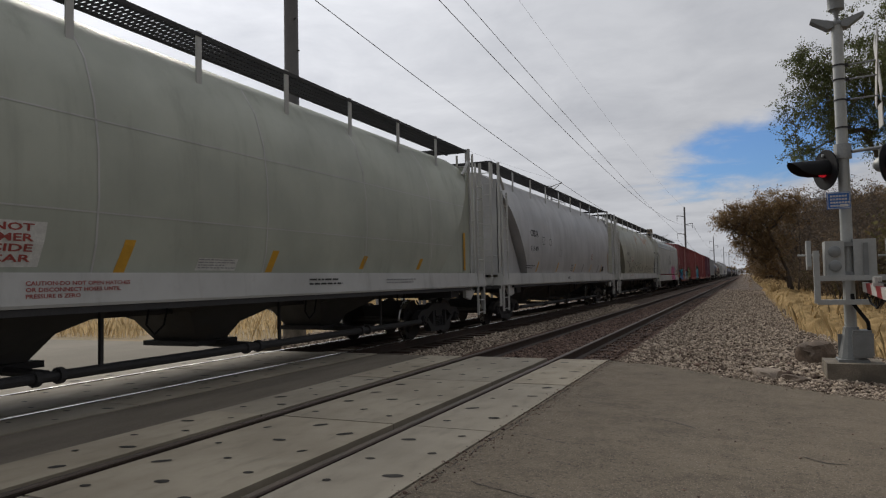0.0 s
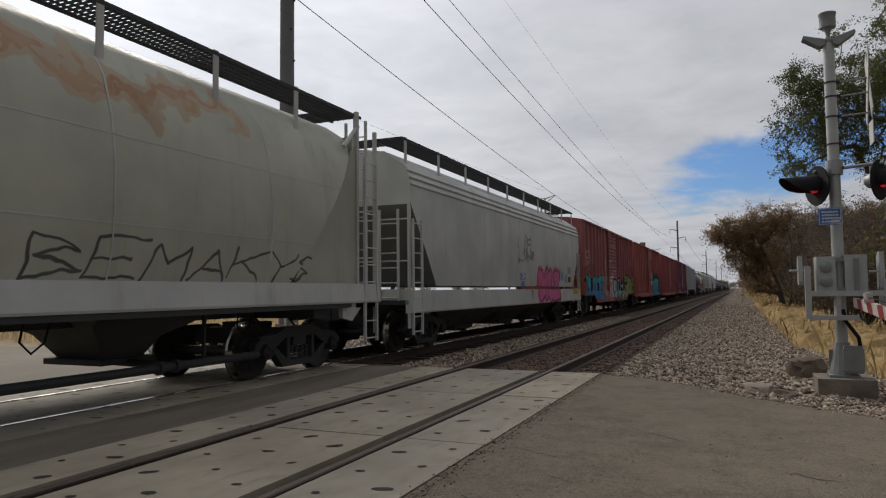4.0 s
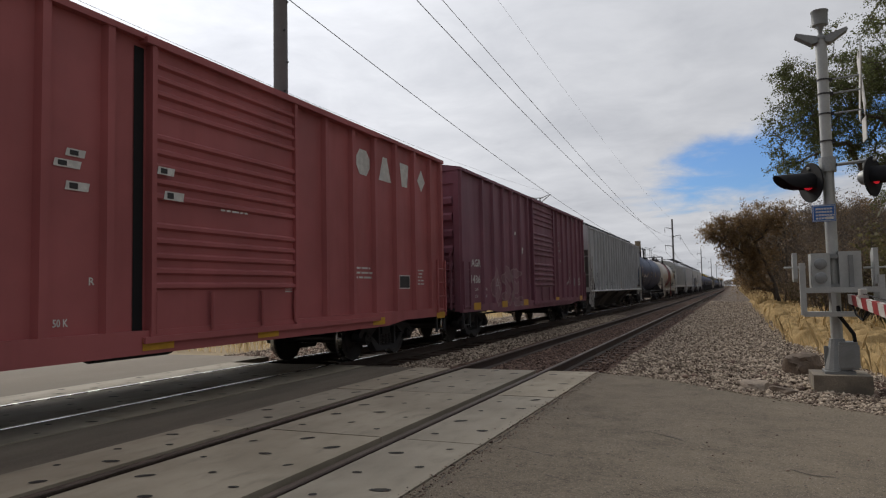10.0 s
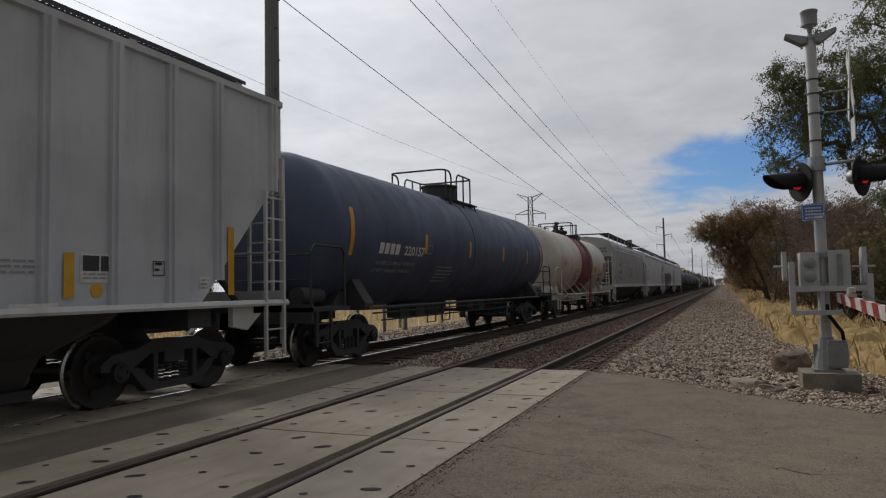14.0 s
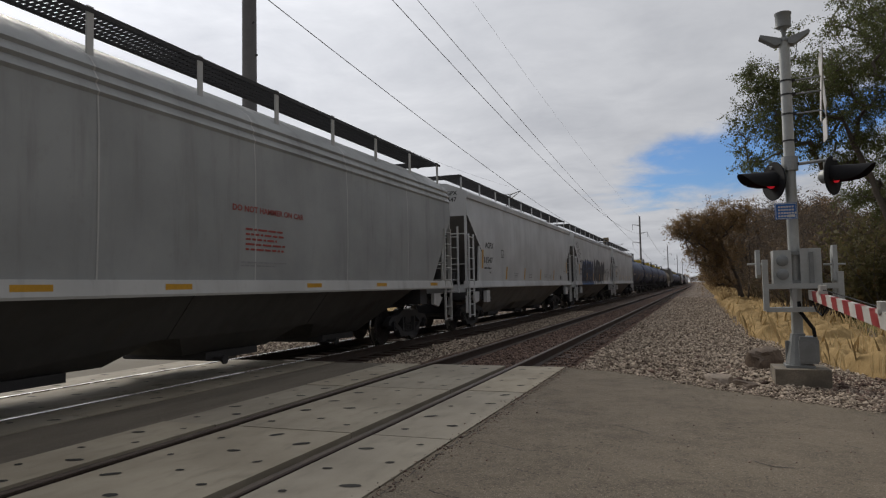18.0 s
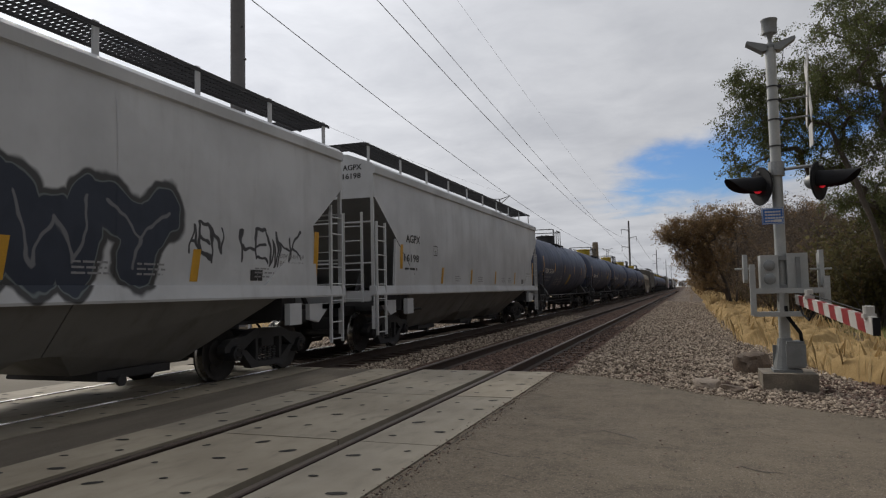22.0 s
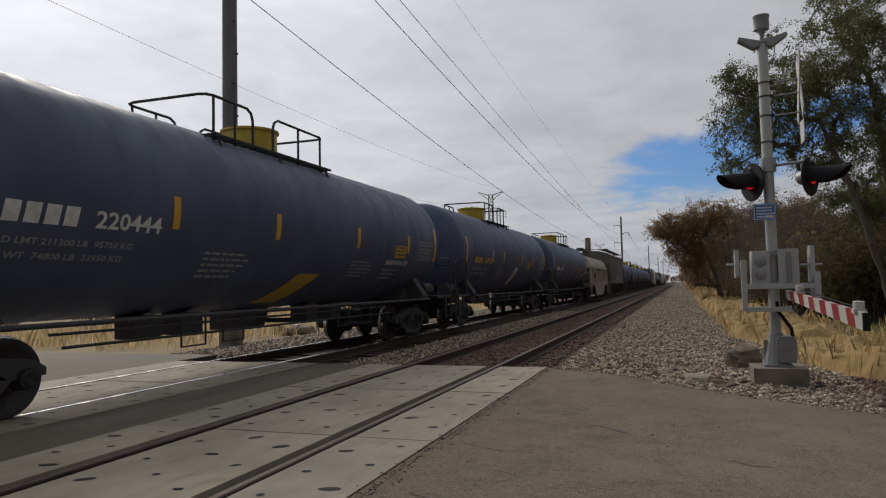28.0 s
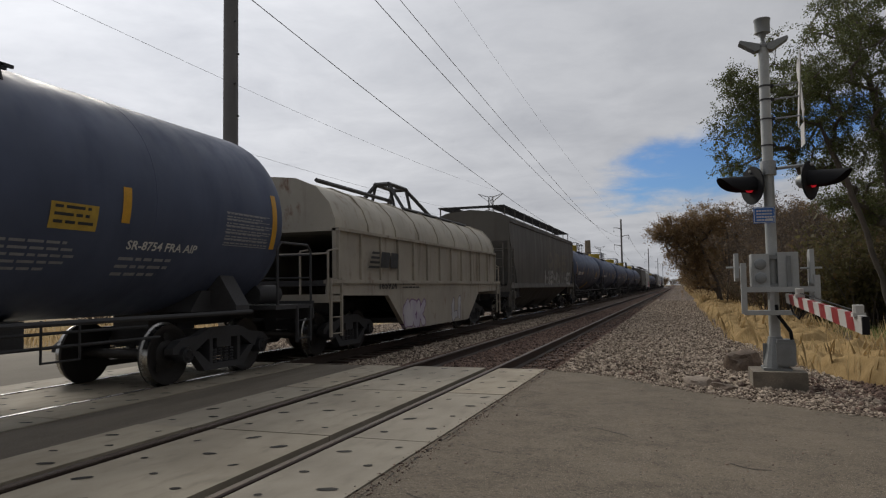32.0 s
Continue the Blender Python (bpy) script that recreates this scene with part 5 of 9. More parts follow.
def boxcar(label, t0, t1, mat_body, mat_door, zlow, posts, door, plug=False, tall=4.28, belly=0.06):
    """door: its start and end, along the car from the middle."""
    car = new_car(label, t0, t1, "boxcar")
    half = (t1 - t0) / 2
    w = 1.47
    bm = bmesh.new()
    prism(bm, [(-w, zlow + 0.12), (w, zlow + 0.12), (w, tall - 0.06), (-w, tall - 0.06)], -half + 0.06, half - 0.06)
    part("body", bm, mat_body, car)
    bm = bmesh.new()
    prism(bm, [(-w - 0.09, tall - 0.10), (w + 0.09, tall - 0.10), (w + 0.09, tall - 0.03), (w * 0.6, tall + 0.10), (0, tall + 0.17), (-w * 0.6, tall + 0.10), (-w - 0.09, tall - 0.03)], -half, half)
    y = -half + 0.6
    while y < half - 0.3:
        prism(bm, [(-w - 0.07, tall - 0.02), (-w * 0.6, tall + 0.12), (0, tall + 0.19), (w * 0.6, tall + 0.12), (w + 0.07, tall - 0.02), (w * 0.6, tall + 0.09), (0, tall + 0.16), (-w * 0.6, tall + 0.09)], y, y + 0.07)
        y += 0.92
    part("roof", bm, mat_body, car, smooth=20)
    for s in (-1, 1):
        for y in posts:
            bm = bmesh.new()
            prismz(bm, [(s * w, y - 0.075), (s * (w + 0.075), y - 0.045), (s * (w + 0.075), y + 0.045), (s * w, y + 0.075)], zlow + 0.14, tall - 0.09)
            part("side_post", bm, mat_body, car)
        bm = bmesh.new()
        # the sill drops in the middle of the car
        prismx(bm, [(-half, zlow + 0.02), (-half * 0.72, zlow + 0.02), (-half * 0.62, zlow - belly), (half * 0.62, zlow - belly), (half * 0.72, zlow + 0.02), (half, zlow + 0.02), (half, zlow + 0.2), (-half, zlow + 0.2)], s * w, s * (w + 0.085))
        part("side_sill", bm, mat_body, car)
        panel, ribs = door_mesh(door[0], door[1], zlow + 0.12, tall - 0.12, s, w, plug)
        d = part("door", panel, mat_door, car)
        parts("door_rib", ribs, mat_door, d)
        bm = bmesh.new()
        for k in (0.03, 0.35, 0.7, 0.97) if not plug else (0.3, 0.7):
            y = door[0] + (door[1] - door[0]) * k
            za, zb = (zlow + 0.16, zlow + 0.62) if not plug else (zlow + 0.25, tall - 0.9)
            cyl(bm, (s * (w + 0.10), y, za), (s * (w + 0.10), y, zb), 0.026, n=6)
        parts("lock_rod", bm, mat_door, d)
        bm = bmesh.new()
        for z in (zlow + 0.06, tall - 0.14):
            box(bm, *sorted((s * w, s * (w + 0.13))), door[0] - 0.1, min(half - 0.2, door[1] + (door[1] - door[0]) * 0.9), z, z + 0.07)
        parts("door_track", bm, mat_body, car)
    for s in (-1, 1):
        # pressed end with level ribs
        bm = bmesh.new()
        z = zlow + 0.2
        ye = s * (half - 0.06)
        while z < tall - 0.6:
            prismx(bm, [(ye - s * 0.02, z), (ye + s * 0.075, z + 0.07), (ye + s * 0.075, z + 0.19), (ye - s * 0.02, z + 0.27)], -w + 0.16, w - 0.16)
            z += 0.40
        box(bm, -w, w, *sorted((ye - s * 0.03, ye + s * 0.03)), tall - 0.42, tall - 0.05)
        for x in (-w - 0.02, w - 0.13):
            box(bm, x, x + 0.15, *sorted((ye - s * 0.05, ye + s * 0.05)), zlow + 0.05, tall - 0.06)
        parts("end_rib", bm, mat_body, car, bevel=0.02)
        ladder(car, w + 0.10, ye - (0.44 if s > 0 else 0), zlow + 0.1, zlow + 1.25, mat_body)
        ladder(car, w + 0.06, ye - (0.44 if s > 0 else 0), 0.40, zlow + 0.1, M_UNDER, name="sill_step")
        ladder(car, 0.85, ye + s * 0.11, zlow + 0.1, zlow + 1.5, mat_body, "x", name="end_ladder")
    bm = bmesh.new()
    box(bm, -0.35, 0.35, -half + 0.1, half - 0.1, 0.70, 1.0)
    box(bm, -w + 0.05, w - 0.05, -half + 0.06, half - 0.06, zlow + 0.06, zlow + 0.14)
    for s in (-1, 1):
        box(bm, -1.4, 1.4, s * (half - 1.95) - 0.2, s * (half - 1.95) + 0.2, 0.72, zlow + 0.1)
    cyl(bm, (0.55, -1.0, 0.72), (0.55, 0.2, 0.72), 0.2, n=12)
    cyl(bm, (0.8, -half + 2.5, 0.62), (0.8, half - 2.5, 0.62), 0.03, n=6)
    parts("underframe", bm, M_UNDER, car)
    add_truck(car, -(half - 1.95))
    add_truck(car, half - 1.95)
    couplers(car, half)
    return car, half, (lambda z: w + 0.078), (lambda z: w + 0.003)


def door_mesh(y0, y1, z0, z1, s, w, plug):
    bm, panel = bmesh.new(), bmesh.new()
    box(panel, *sorted((s * (w - 0.02), s * (w + 0.055))), y0, y1, z0, z1)
    z, n = z0 + (0.12 if plug else 0.52), 0
    while z < z1 - 0.15:
        step = 0.17 if not plug else 0.52
        if (n % 6) < 5 or plug:
            h = 0.10 if not plug else 0.07
            prism(bm, [(s * (w + 0.05), z), (s * (w + 0.095), z + h * 0.3), (s * (w + 0.095), z + h * 0.7), (s * (w + 0.05), z + h)], y0 + 0.07, y1 - 0.07)
        z += step
        n += 1
    for a, b in ((y0, y0 + 0.07), (y1 - 0.07, y1)):
        box(bm, *sorted((s * (w + 0.05), s * (w + 0.11))), a, b, z0, z1)
    return panel, bm


TR, TZ = 1.455, 2.42        # radius and middle of the tanks


def tank_x(z):
    return math.sqrt(max(0.0, TR * TR - (z - TZ) ** 2))


def tank_car(label, t0, t1, mat_shell, mat_dome, dome=0.0, rail_kind=0, mat_rail=None, mat_frame=None, band=None, guard=(-0.45, 0.62, 1.25, 0.47, 0.52)):
    """t0, t1: the ends of the shell; guard: each safety rail's place and length along the car, then its height."""
    mat_rail, mat_frame = mat_rail or M_UNDER, mat_frame or M_UNDER
    car = new_car(label, t0, t1, "tank car")
    hs = (t1 - t0) / 2
    half = hs + 0.45
    bm = bmesh.new()
    head = 0.62
    prof = [(-hs - 0.02, 0.0)]
    for i in range(1, 9):
        a = i / 8 * math.pi / 2
        prof.append((-hs + head - head * math.cos(a) * 1.02, TR * math.sin(a) ** 0.62))
    prof += [(-s, r) for s, r in prof[::-1]]
    lathe(bm, prof, "y", (0, 0, TZ), 48)
    part("tank_shell", bm, mat_shell, car, smooth=30)
    if band:
        bm = bmesh.new()
        lathe(bm, [(band[0], TR + 0.002), (band[0] + 0.01, TR + 0.007), (band[1] - 0.01, TR + 0.007), (band[1], TR + 0.002)], "y", (0, 0, TZ), 48)
        part("painted_band", bm, band[2], car, "dull red painted band round the tank", smooth=30)
    bm = bmesh.new()
    for i in range(1, 5):
        y = -hs + head + (2 * hs - 2 * head) * i / 5
        lathe(bm, [(y - 0.012, TR - 0.002), (y - 0.006, TR + 0.003), (y + 0.006, TR + 0.003), (y + 0.012, TR - 0.002)], "y", (0, 0, TZ), 48)
    parts("weld_seam", bm, mat_shell, car, smooth=60)
    # manway and safety rails
    zt = TZ + TR
    bm = bmesh.new()
    if rail_kind:
        lathe(bm, [(zt - 0.1, 0.40), (zt + 0.04, 0.40), (zt + 0.06, 0.47), (zt + 0.17, 0.47), (zt + 0.19, 0.40), (zt + 0.20, 0.0)], "z", (0, dome, 0), 22)
    else:
        lathe(bm, [(zt - 0.1, 0.50), (zt + 0.33, 0.50), (zt + 0.35, 0.54), (zt + 0.39, 0.54), (zt + 0.41, 0.45), (zt + 0.43, 0.0)], "z", (0, dome, 0), 22)
    part("manway", bm, mat_dome, car, smooth=35)
    for k in range(3 if rail_kind else 4):
        a = k * math.tau / (3 if rail_kind else 4) + 0.5
        x, y = 0.2 * math.cos(a), dome + 0.2 * math.sin(a)
        bm = bmesh.new()
        if rail_kind:
            top = zt + (0.42, 0.50, 0.62)[k]
            lathe(bm, [(zt + 0.18, 0.13), (zt + 0.26, 0.13), (zt + 0.26, 0.08), (top - 0.12, 0.07), (top - 0.10, 0.12), (top - 0.06, 0.12), (top - 0.05, 0.04), (top, 0.03), (top, 0.0)], "z", (x, y, 0), 10)
            lathe(bm, [(top - 0.01, 0.09), (top + 0.012, 0.11), (top + 0.012, 0.085), (top - 0.01, 0.075)], "z", (x, y, 0), 12)
        else:
            cyl(bm, (x, y, zt + 0.40), (x, y, zt + 0.46), 0.06, 0.045, 8)
        part("valve", bm, mat_rail, car)
    ga, la, gc, lb, gh = guard
    gx, gz = 0.79, zt + gh
    for s in (-1, 1):
        bm = bmesh.new()
        y0, y1 = min(ga, dome - 0.5), gc + 0.05
        for k in range(4):
            box(bm, *sorted((s * (0.60 + 0.1 * k), s * (0.635 + 0.1 * k))), y0, y1, zt - 0.20, zt - 0.165)
        y = y0
        while y < y1:
            box(bm, *sorted((s * 0.60, s * 0.935)), y, y + 0.03, zt - 0.21, zt - 0.17)
            y += 0.24
        for y in (y0 + 0.15, (y0 + y1) / 2, y1 - 0.15):
            tube(bm, [(s * 0.88, y, zt - 0.19), (s * 0.94, y, TZ + math.sqrt(TR * TR - 0.94 ** 2) - 0.02)], 0.025)
        part("dome_platform", bm, mat_rail, car)
    # two rails bent round the ends of the platform, and their posts
    for y, k, n in ((ga, la, 1), (gc, lb, -1)):
        bm = bmesh.new()
        foot = zt - 0.19
        path = []
        for q in (-1, 1):
            side = [(q * gx, y + n * k, foot), (q * gx, y + n * k, gz - 0.17), (q * gx, y + n * (k - 0.05), gz - 0.06), (q * gx, y + n * (k - 0.16), gz),
                    (q * gx, y + n * 0.17, gz), (q * (gx - 0.05), y + n * 0.05, gz), (q * (gx - 0.17), y, gz)]
            path += side if q < 0 else side[::-1]
        tube(bm, path, 0.024, 8)
        part("safety_rail", bm, mat_rail, car)
        for q in (-1, 1):
            for f in (0.16,) if k < 1.0 else (0.16, 0.16 + 0.45 * k):
                bm = bmesh.new()
                tube(bm, [(q * gx, y + n * f, foot - 0.06), (q * gx, y + n * f, gz)], 0.022)
                part("rail_post", bm, mat_rail, car)
    # side running pipe under the shell and hangers
    for s in (-1, 1):
        bm = bmesh.new()
        tube(bm, [(s * 1.50, -hs + 1.4, 0.98), (s * 1.50, hs - 1.4, 0.98)], 0.03, 8)
        y = -hs + 1.6
        while y < hs - 1.4 and mat_frame is not M_UNDER:
            tube(bm, [(s * 1.50, y, 0.98), (s * 1.10, y, TZ - math.sqrt(TR * TR - 1.1 ** 2) + 0.02)], 0.02)
            y += 1.55
        part("side_pipe", bm, mat_frame, car)
    bm = bmesh.new()
    for s in (-1, 1):
        y = s * (hs - 1.55)
        prismx(bm, [(y - 0.6, 1.0), (y + 0.6, 1.0), (y + 0.35, 1.30), (y - 0.35, 1.30)], -1.0, 1.0)
        # saddle rising round the shell
        if mat_frame is M_UNDER:
            prism(bm, [(-1.45, 0.95), (1.45, 0.95), (1.45, 1.08), (1.16, 1.52), (0.98, 1.38), (0.7, 1.18), (-0.7, 1.18), (-0.98, 1.38), (-1.16, 1.52), (-1.45, 1.08)], y - 0.16, y + 0.16)
        a, b = sorted((s * (hs - 2.2), s * (half - 0.02)))
        box(bm, -0.32, 0.32, a, b, 0.76, 1.06)
        a, b = sorted((s * (hs - 0.75), s * half))
        box(bm, -1.5, 1.5, a, b, 0.98, 1.05)
        box(bm, -1.5, 1.5, *sorted((s * half, s * (half - 0.05))), 0.80, 1.10)
    parts("bolster", bm, mat_frame, car, bevel=0.01)
    bm = bmesh.new()
    lathe(bm, [(0.62, 0.0), (0.62, 0.16), (0.80, 0.22), (1.05, 0.24)], "z", (0, 0.6, 0), 14)
    box(bm, -0.25, 0.25, -0.4, 0.25, 0.62, 0.98)
    cyl(bm, (-0.9, 0.9, 0.72), (0.95, 0.9, 0.72), 0.045, n=8)
    for y in (-2.8, -1.9, 1.7, 2.7):
        tube(bm, [(1.15, y, 1.0), (1.15, y, 0.55), (1.15, y + 0.5, 0.55), (1.15, y + 0.5, 1.0)], 0.016)
        box(bm, 0.2, 0.55, y - 0.2, y + 0.3, 0.66, 0.98)
    tube(bm, [(1.05, -hs + 2.8, 0.70), (1.05, hs - 2.8, 0.70)], 0.02)
    tube(bm, [(0.85, -hs + 2.8, 0.84), (0.85, hs - 2.8, 0.84)], 0.02)
    parts("bottom_fitting", bm, mat_frame, car)
    for s in (-1, 1):
        ye = s * (half - 0.04)
        bm = bmesh.new()
        for x in (-1.46, 1.46):
            tube(bm, [(x, ye, 1.05), (x, ye, 1.95), (x, ye - s * 0.12, 2.06), (x, ye - s * 0.95, 2.06), (x, ye - s * 1.05, 1.95), (x, ye - s * 1.05, 1.05)], 0.022)
        tube(bm, [(-1.46, ye, 1.9), (1.46, ye, 1.9)], 0.02)
        tube(bm, [(-1.46, ye, 1.5), (1.46, ye, 1.5)], 0.016)
        part("end_rail", bm, mat_frame, car)
        ladder(car, 1.50, ye - s * 0.1 - (0.42 if s > 0 else 0), 0.42, 1.02, mat_frame, name="sill_step")
        bm = bmesh.new()
        cyl(bm, (0.95, ye - s * 0.35, 1.22), (0.95, ye - s * 1.0, 1.22), 0.16, n=12)
        part("brake_cylinder", bm, mat_frame, car, smooth=40)
    bm = bmesh.new()
    lathe(bm, [(0.0, 0.26), (0.03, 0.29), (0.03, 0.24), (0.0, 0.22)], "y", (-0.6, half - 0.15, 1.75), 18)
    part("brake_wheel", bm, mat_frame, car)
    add_truck(car, -(hs - 1.45))
    add_truck(car, hs - 1.45)
    couplers(car, half)
    return car, hs, tank_x


def sprayed_on(car, base, cuts, mats):
    """Gives stretches of a car's painted parts their own sprayed paint; the cuts lie along the car."""
    for ob in car.children_recursive:
        me = ob.data
        if me is None or not me.materials or me.materials[0] is not base or me.users > 1:
            continue
        bm = bmesh.new()
        bm.from_mesh(me)
        for y in cuts:
            bmesh.ops.bisect_plane(bm, geom=bm.verts[:] + bm.edges[:] + bm.faces[:], plane_co=(0, y, 0), plane_no=(0, 1, 0))
        old = len(me.materials)
        for m in mats:
            me.materials.append(m)
        for f in bm.faces:
            if f.material_index == 0:
                y = f.calc_center_median().y
                f.material_index = old + sum(y > k for k in cuts)
        bm.to_mesh(me)
        bm.free()


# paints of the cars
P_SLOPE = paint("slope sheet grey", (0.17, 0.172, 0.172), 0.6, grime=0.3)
P_GREEN = paint("pale green-grey paint", (0.40, 0.42, 0.36), 0.5, grime=0.22, rust=0.06)
THROW_UP = rounded(((-4.47, 1.45), (-4.36, 1.62), (-4.15, 1.75), (-3.9, 1.76), (-3.65, 1.64), (-3.5, 1.43)), ((-3.53, 1.55), (-3.46, 1.95), (-3.32, 2.17), (-3.18, 2.2), (-3.08, 2.08), (-3.14, 1.7), (-2.98, 1.42)),
                 ((-3.1, 2.02), (-2.92, 2.12), (-2.74, 2.02), (-2.74, 1.75), (-2.92, 1.5)), ((-2.74, 1.96), (-2.6, 2.06), (-2.48, 1.98), (-2.46, 1.65), (-2.3, 1.42)),
                 ((-2.46, 1.98), (-2.26, 2.1), (-2.06, 1.98), (-2.0, 1.66), (-2.2, 1.62)), ((-2.0, 1.88), (-1.62, 1.9)), ((-2.0, 1.66), (-1.92, 1.42)), ((-1.72, 1.98), (-1.58, 2.08), (-1.2, 2.04), (-0.84, 2.08), (-0.8, 1.86), (-1.25, 1.72)),
                 ((-1.6, 1.95), (-1.55, 1.62), (-1.38, 1.46)), ((-0.84, 2.04), (-0.4, 2.03), (0.13, 2.08), (0.1, 1.86), (-0.4, 1.8), (-0.48, 1.66), (0.2, 1.62), (0.38, 1.45)), ((-0.8, 1.86), (-0.68, 1.52), (-0.5, 1.42)))
TAGS = word("ERC", -4.82, -4.38, 1.78, 1.98, 0.2) + word("OESH", -4.27, -3.79, 1.5, 1.62, 0.15) + word("KUS", 0.35, 0.95, 1.55, 1.9, 0.1) + word("BEMAKYS", 1.65, 6.5, 1.45, 1.85, 0.12, 0.15)
RUN_OFF = lines(((1.5, 3.72), (2.2, 3.62), (3.2, 3.66), (4.6, 3.68)), ((2.0, 3.6), (2.5, 3.45), (3.0, 3.55)), ((-0.7, 3.66), (-0.62, 3.62)), ((-1.3, 3.5), (-1.2, 3.48)))


def stretch(segs, y0, y1):
    """Those strokes that reach into a stretch of the car's side."""
    return [q for q in segs if max(q[0], q[2]) > y0 - 0.25 and min(q[0], q[2]) < y1 + 0.25]


P_GREEN2 = paint("pale olive-grey paint", (0.42, 0.42, 0.35), 0.5, grime=0.22, rust=0.12)
CUTS3 = (-4.95, -3.85, -2.85, -1.85, -0.7, 0.6, 2.3, 4.2, 6.8)
SPRAY3 = []
for y0, y1 in zip((-9.0,) + CUTS3, CUTS3 + (9.0,)):
    marks = [dict(segs=stretch(RUN_OFF, y0, y1), rad=0.06, fill=(0.33, 0.125, 0.045), fill2=(0.40, 0.22, 0.12), halo=(0.40, 0.30, 0.20), spread=0.16, amount=0.6, wobble=0.32),
             dict(segs=stretch(THROW_UP, y0, y1), rad=0.022, fill=(0.035, 0.035, 0.035), fill2=(0.05, 0.05, 0.05), wobble=0.02),
             dict(segs=stretch(TAGS, y0, y1), rad=0.018, fill=(0.05, 0.05, 0.05), fill2=(0.07, 0.07, 0.07), wobble=0.06)]
    SPRAY3.append(paint("pale olive-grey paint, sprayed", (0.42, 0.42, 0.35), 0.5, grime=0.22, rust=0.12, marks=[m for m in marks if m["segs"]]))
P_GREY = paint("light grey paint", (0.46, 0.46, 0.47), 0.5, grime=0.2)
P_GREY_TRIM = paint("light grey trim paint", (0.50, 0.50, 0.49), 0.5, grime=0.28)
P_WHITE = paint("off-white paint", (0.55, 0.56, 0.575), 0.48, grime=0.16)
P_WHITE4 = paint("grey-white paint", (0.49, 0.50, 0.48), 0.48, grime=0.18, rust=0.05)
SPRAY4 = [paint("grey-white paint, sprayed", (0.49, 0.50, 0.48), 0.48, grime=0.18, rust=0.05, marks=m) for m in (
    (dict(segs=word("UB", -0.55, 0.95, 2.15, 2.88, 0.3), rad=0.05, fill=(0.06, 0.06, 0.07), fill2=(0.30, 0.31, 0.31), amount=0.8, wobble=0.28),
     dict(segs=word("DeLz", -0.46, 0.14, 1.62, 1.80, 0.25) + word("AWR", -0.38, 0.05, 1.39, 1.56, 0.2), rad=0.020, fill=(0.035, 0.09, 0.36), fill2=(0.05, 0.12, 0.40), wobble=0.05)),
    (dict(segs=word("DeLz", 1.72, 4.25, 1.12, 1.78, 0.32), rad=0.185, fill=(0.60, 0.10, 0.27), fill2=(0.66, 0.13, 0.31), edge=(0.02, 0.014, 0.018), rim=0.06, halo=(0.50, 0.12, 0.26), spread=0.13),
     dict(segs=word("AWK", 4.42, 5.25, 1.62, 1.98, 0.2, -0.1), rad=0.022, fill=(0.035, 0.09, 0.36), fill2=(0.05, 0.12, 0.40), wobble=0.05)))]
P_WHITE14 = paint("white paint of the sprayed hopper", (0.55, 0.56, 0.575), 0.48, grime=0.16)
SPRAY14 = [paint("white paint, sprayed", (0.55, 0.56, 0.575), 0.48, grime=0.16, marks=m) for m in (
    (dict(segs=word("MASH", -7.6, -6.75, 3.2, 3.5, 0.2, 0.1) + word("LATE", -7.2, -6.5, 2.98, 3.15, 0.2, 0.05) + word("NIT", -6.95, -6.15, 2.7, 2.93, 0.2), rad=0.020, fill=(0.03, 0.03, 0.035), fill2=(0.04, 0.04, 0.045), wobble=0.05),),
    (dict(segs=word("SNEH", -5.5, -1.8, 1.35, 2.2, 0.25), rad=0.28, fill=(0.022, 0.028, 0.05), fill2=(0.03, 0.036, 0.055), edge=(0.03, 0.09, 0.26), rim=0.05, halo=(0.018, 0.035, 0.10), spread=0.12, core=(0.05, 0.13, 0.3)),
     dict(segs=[(-5.7, 1.18, -1.6, 1.18)], rad=0.15, fill=(0.03, 0.10, 0.28), fill2=(0.04, 0.12, 0.30), wobble=0.02)),
    (dict(segs=word("HEWY", -0.85, 3.45, 1.65, 2.35, 0.28), rad=0.26, fill=(0.026, 0.033, 0.055), fill2=(0.032, 0.040, 0.064), edge=(0.15, 0.175, 0.18), rim=0.02, halo=(0.02, 0.02, 0.022), spread=0.11, core=(0.2, 0.205, 0.22)),),
    (dict(segs=word("AEN", 3.85, 4.50, 1.86, 2.2, 0.05) + word("HEWHK", 4.95, 6.55, 1.80, 2.2, 0.0), rad=0.024, fill=(0.03, 0.03, 0.035), fill2=(0.04, 0.04, 0.045), wobble=0.12),))]
P_GREY12 = paint("mid grey paint", (0.33, 0.34, 0.34), 0.5, grime=0.3)
P_GREY9 = paint("light grey ribbed paint", (0.46, 0.475, 0.50), 0.5, grime=0.24, rust=0.12)
# lower hoppers come in two tones, grey and near-black
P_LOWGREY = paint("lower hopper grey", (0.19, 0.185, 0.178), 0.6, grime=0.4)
P_LOWDARK = paint("lower hopper near-black", (0.07, 0.068, 0.066), 0.65, grime=0.4)
P_DARKHOP = paint("dark weathered hopper paint", (0.115, 0.108, 0.098), 0.6, grime=0.45, rust=0.15, marks=(
    dict(segs=word("HENWIHE", -1.0, 6.6, 1.45, 1.95, 0.25), rad=0.09, fill=(0.42, 0.42, 0.40), fill2=(0.20, 0.2, 0.19), edge=(0.05, 0.05, 0.05), rim=0.03, amount=0.85),
    dict(segs=word("OBE", -0.5, 5.5, 2.2, 2.9, 0.3), rad=0.12, fill=(0.19, 0.165, 0.12), fill2=(0.15, 0.13, 0.10), amount=0.6)))
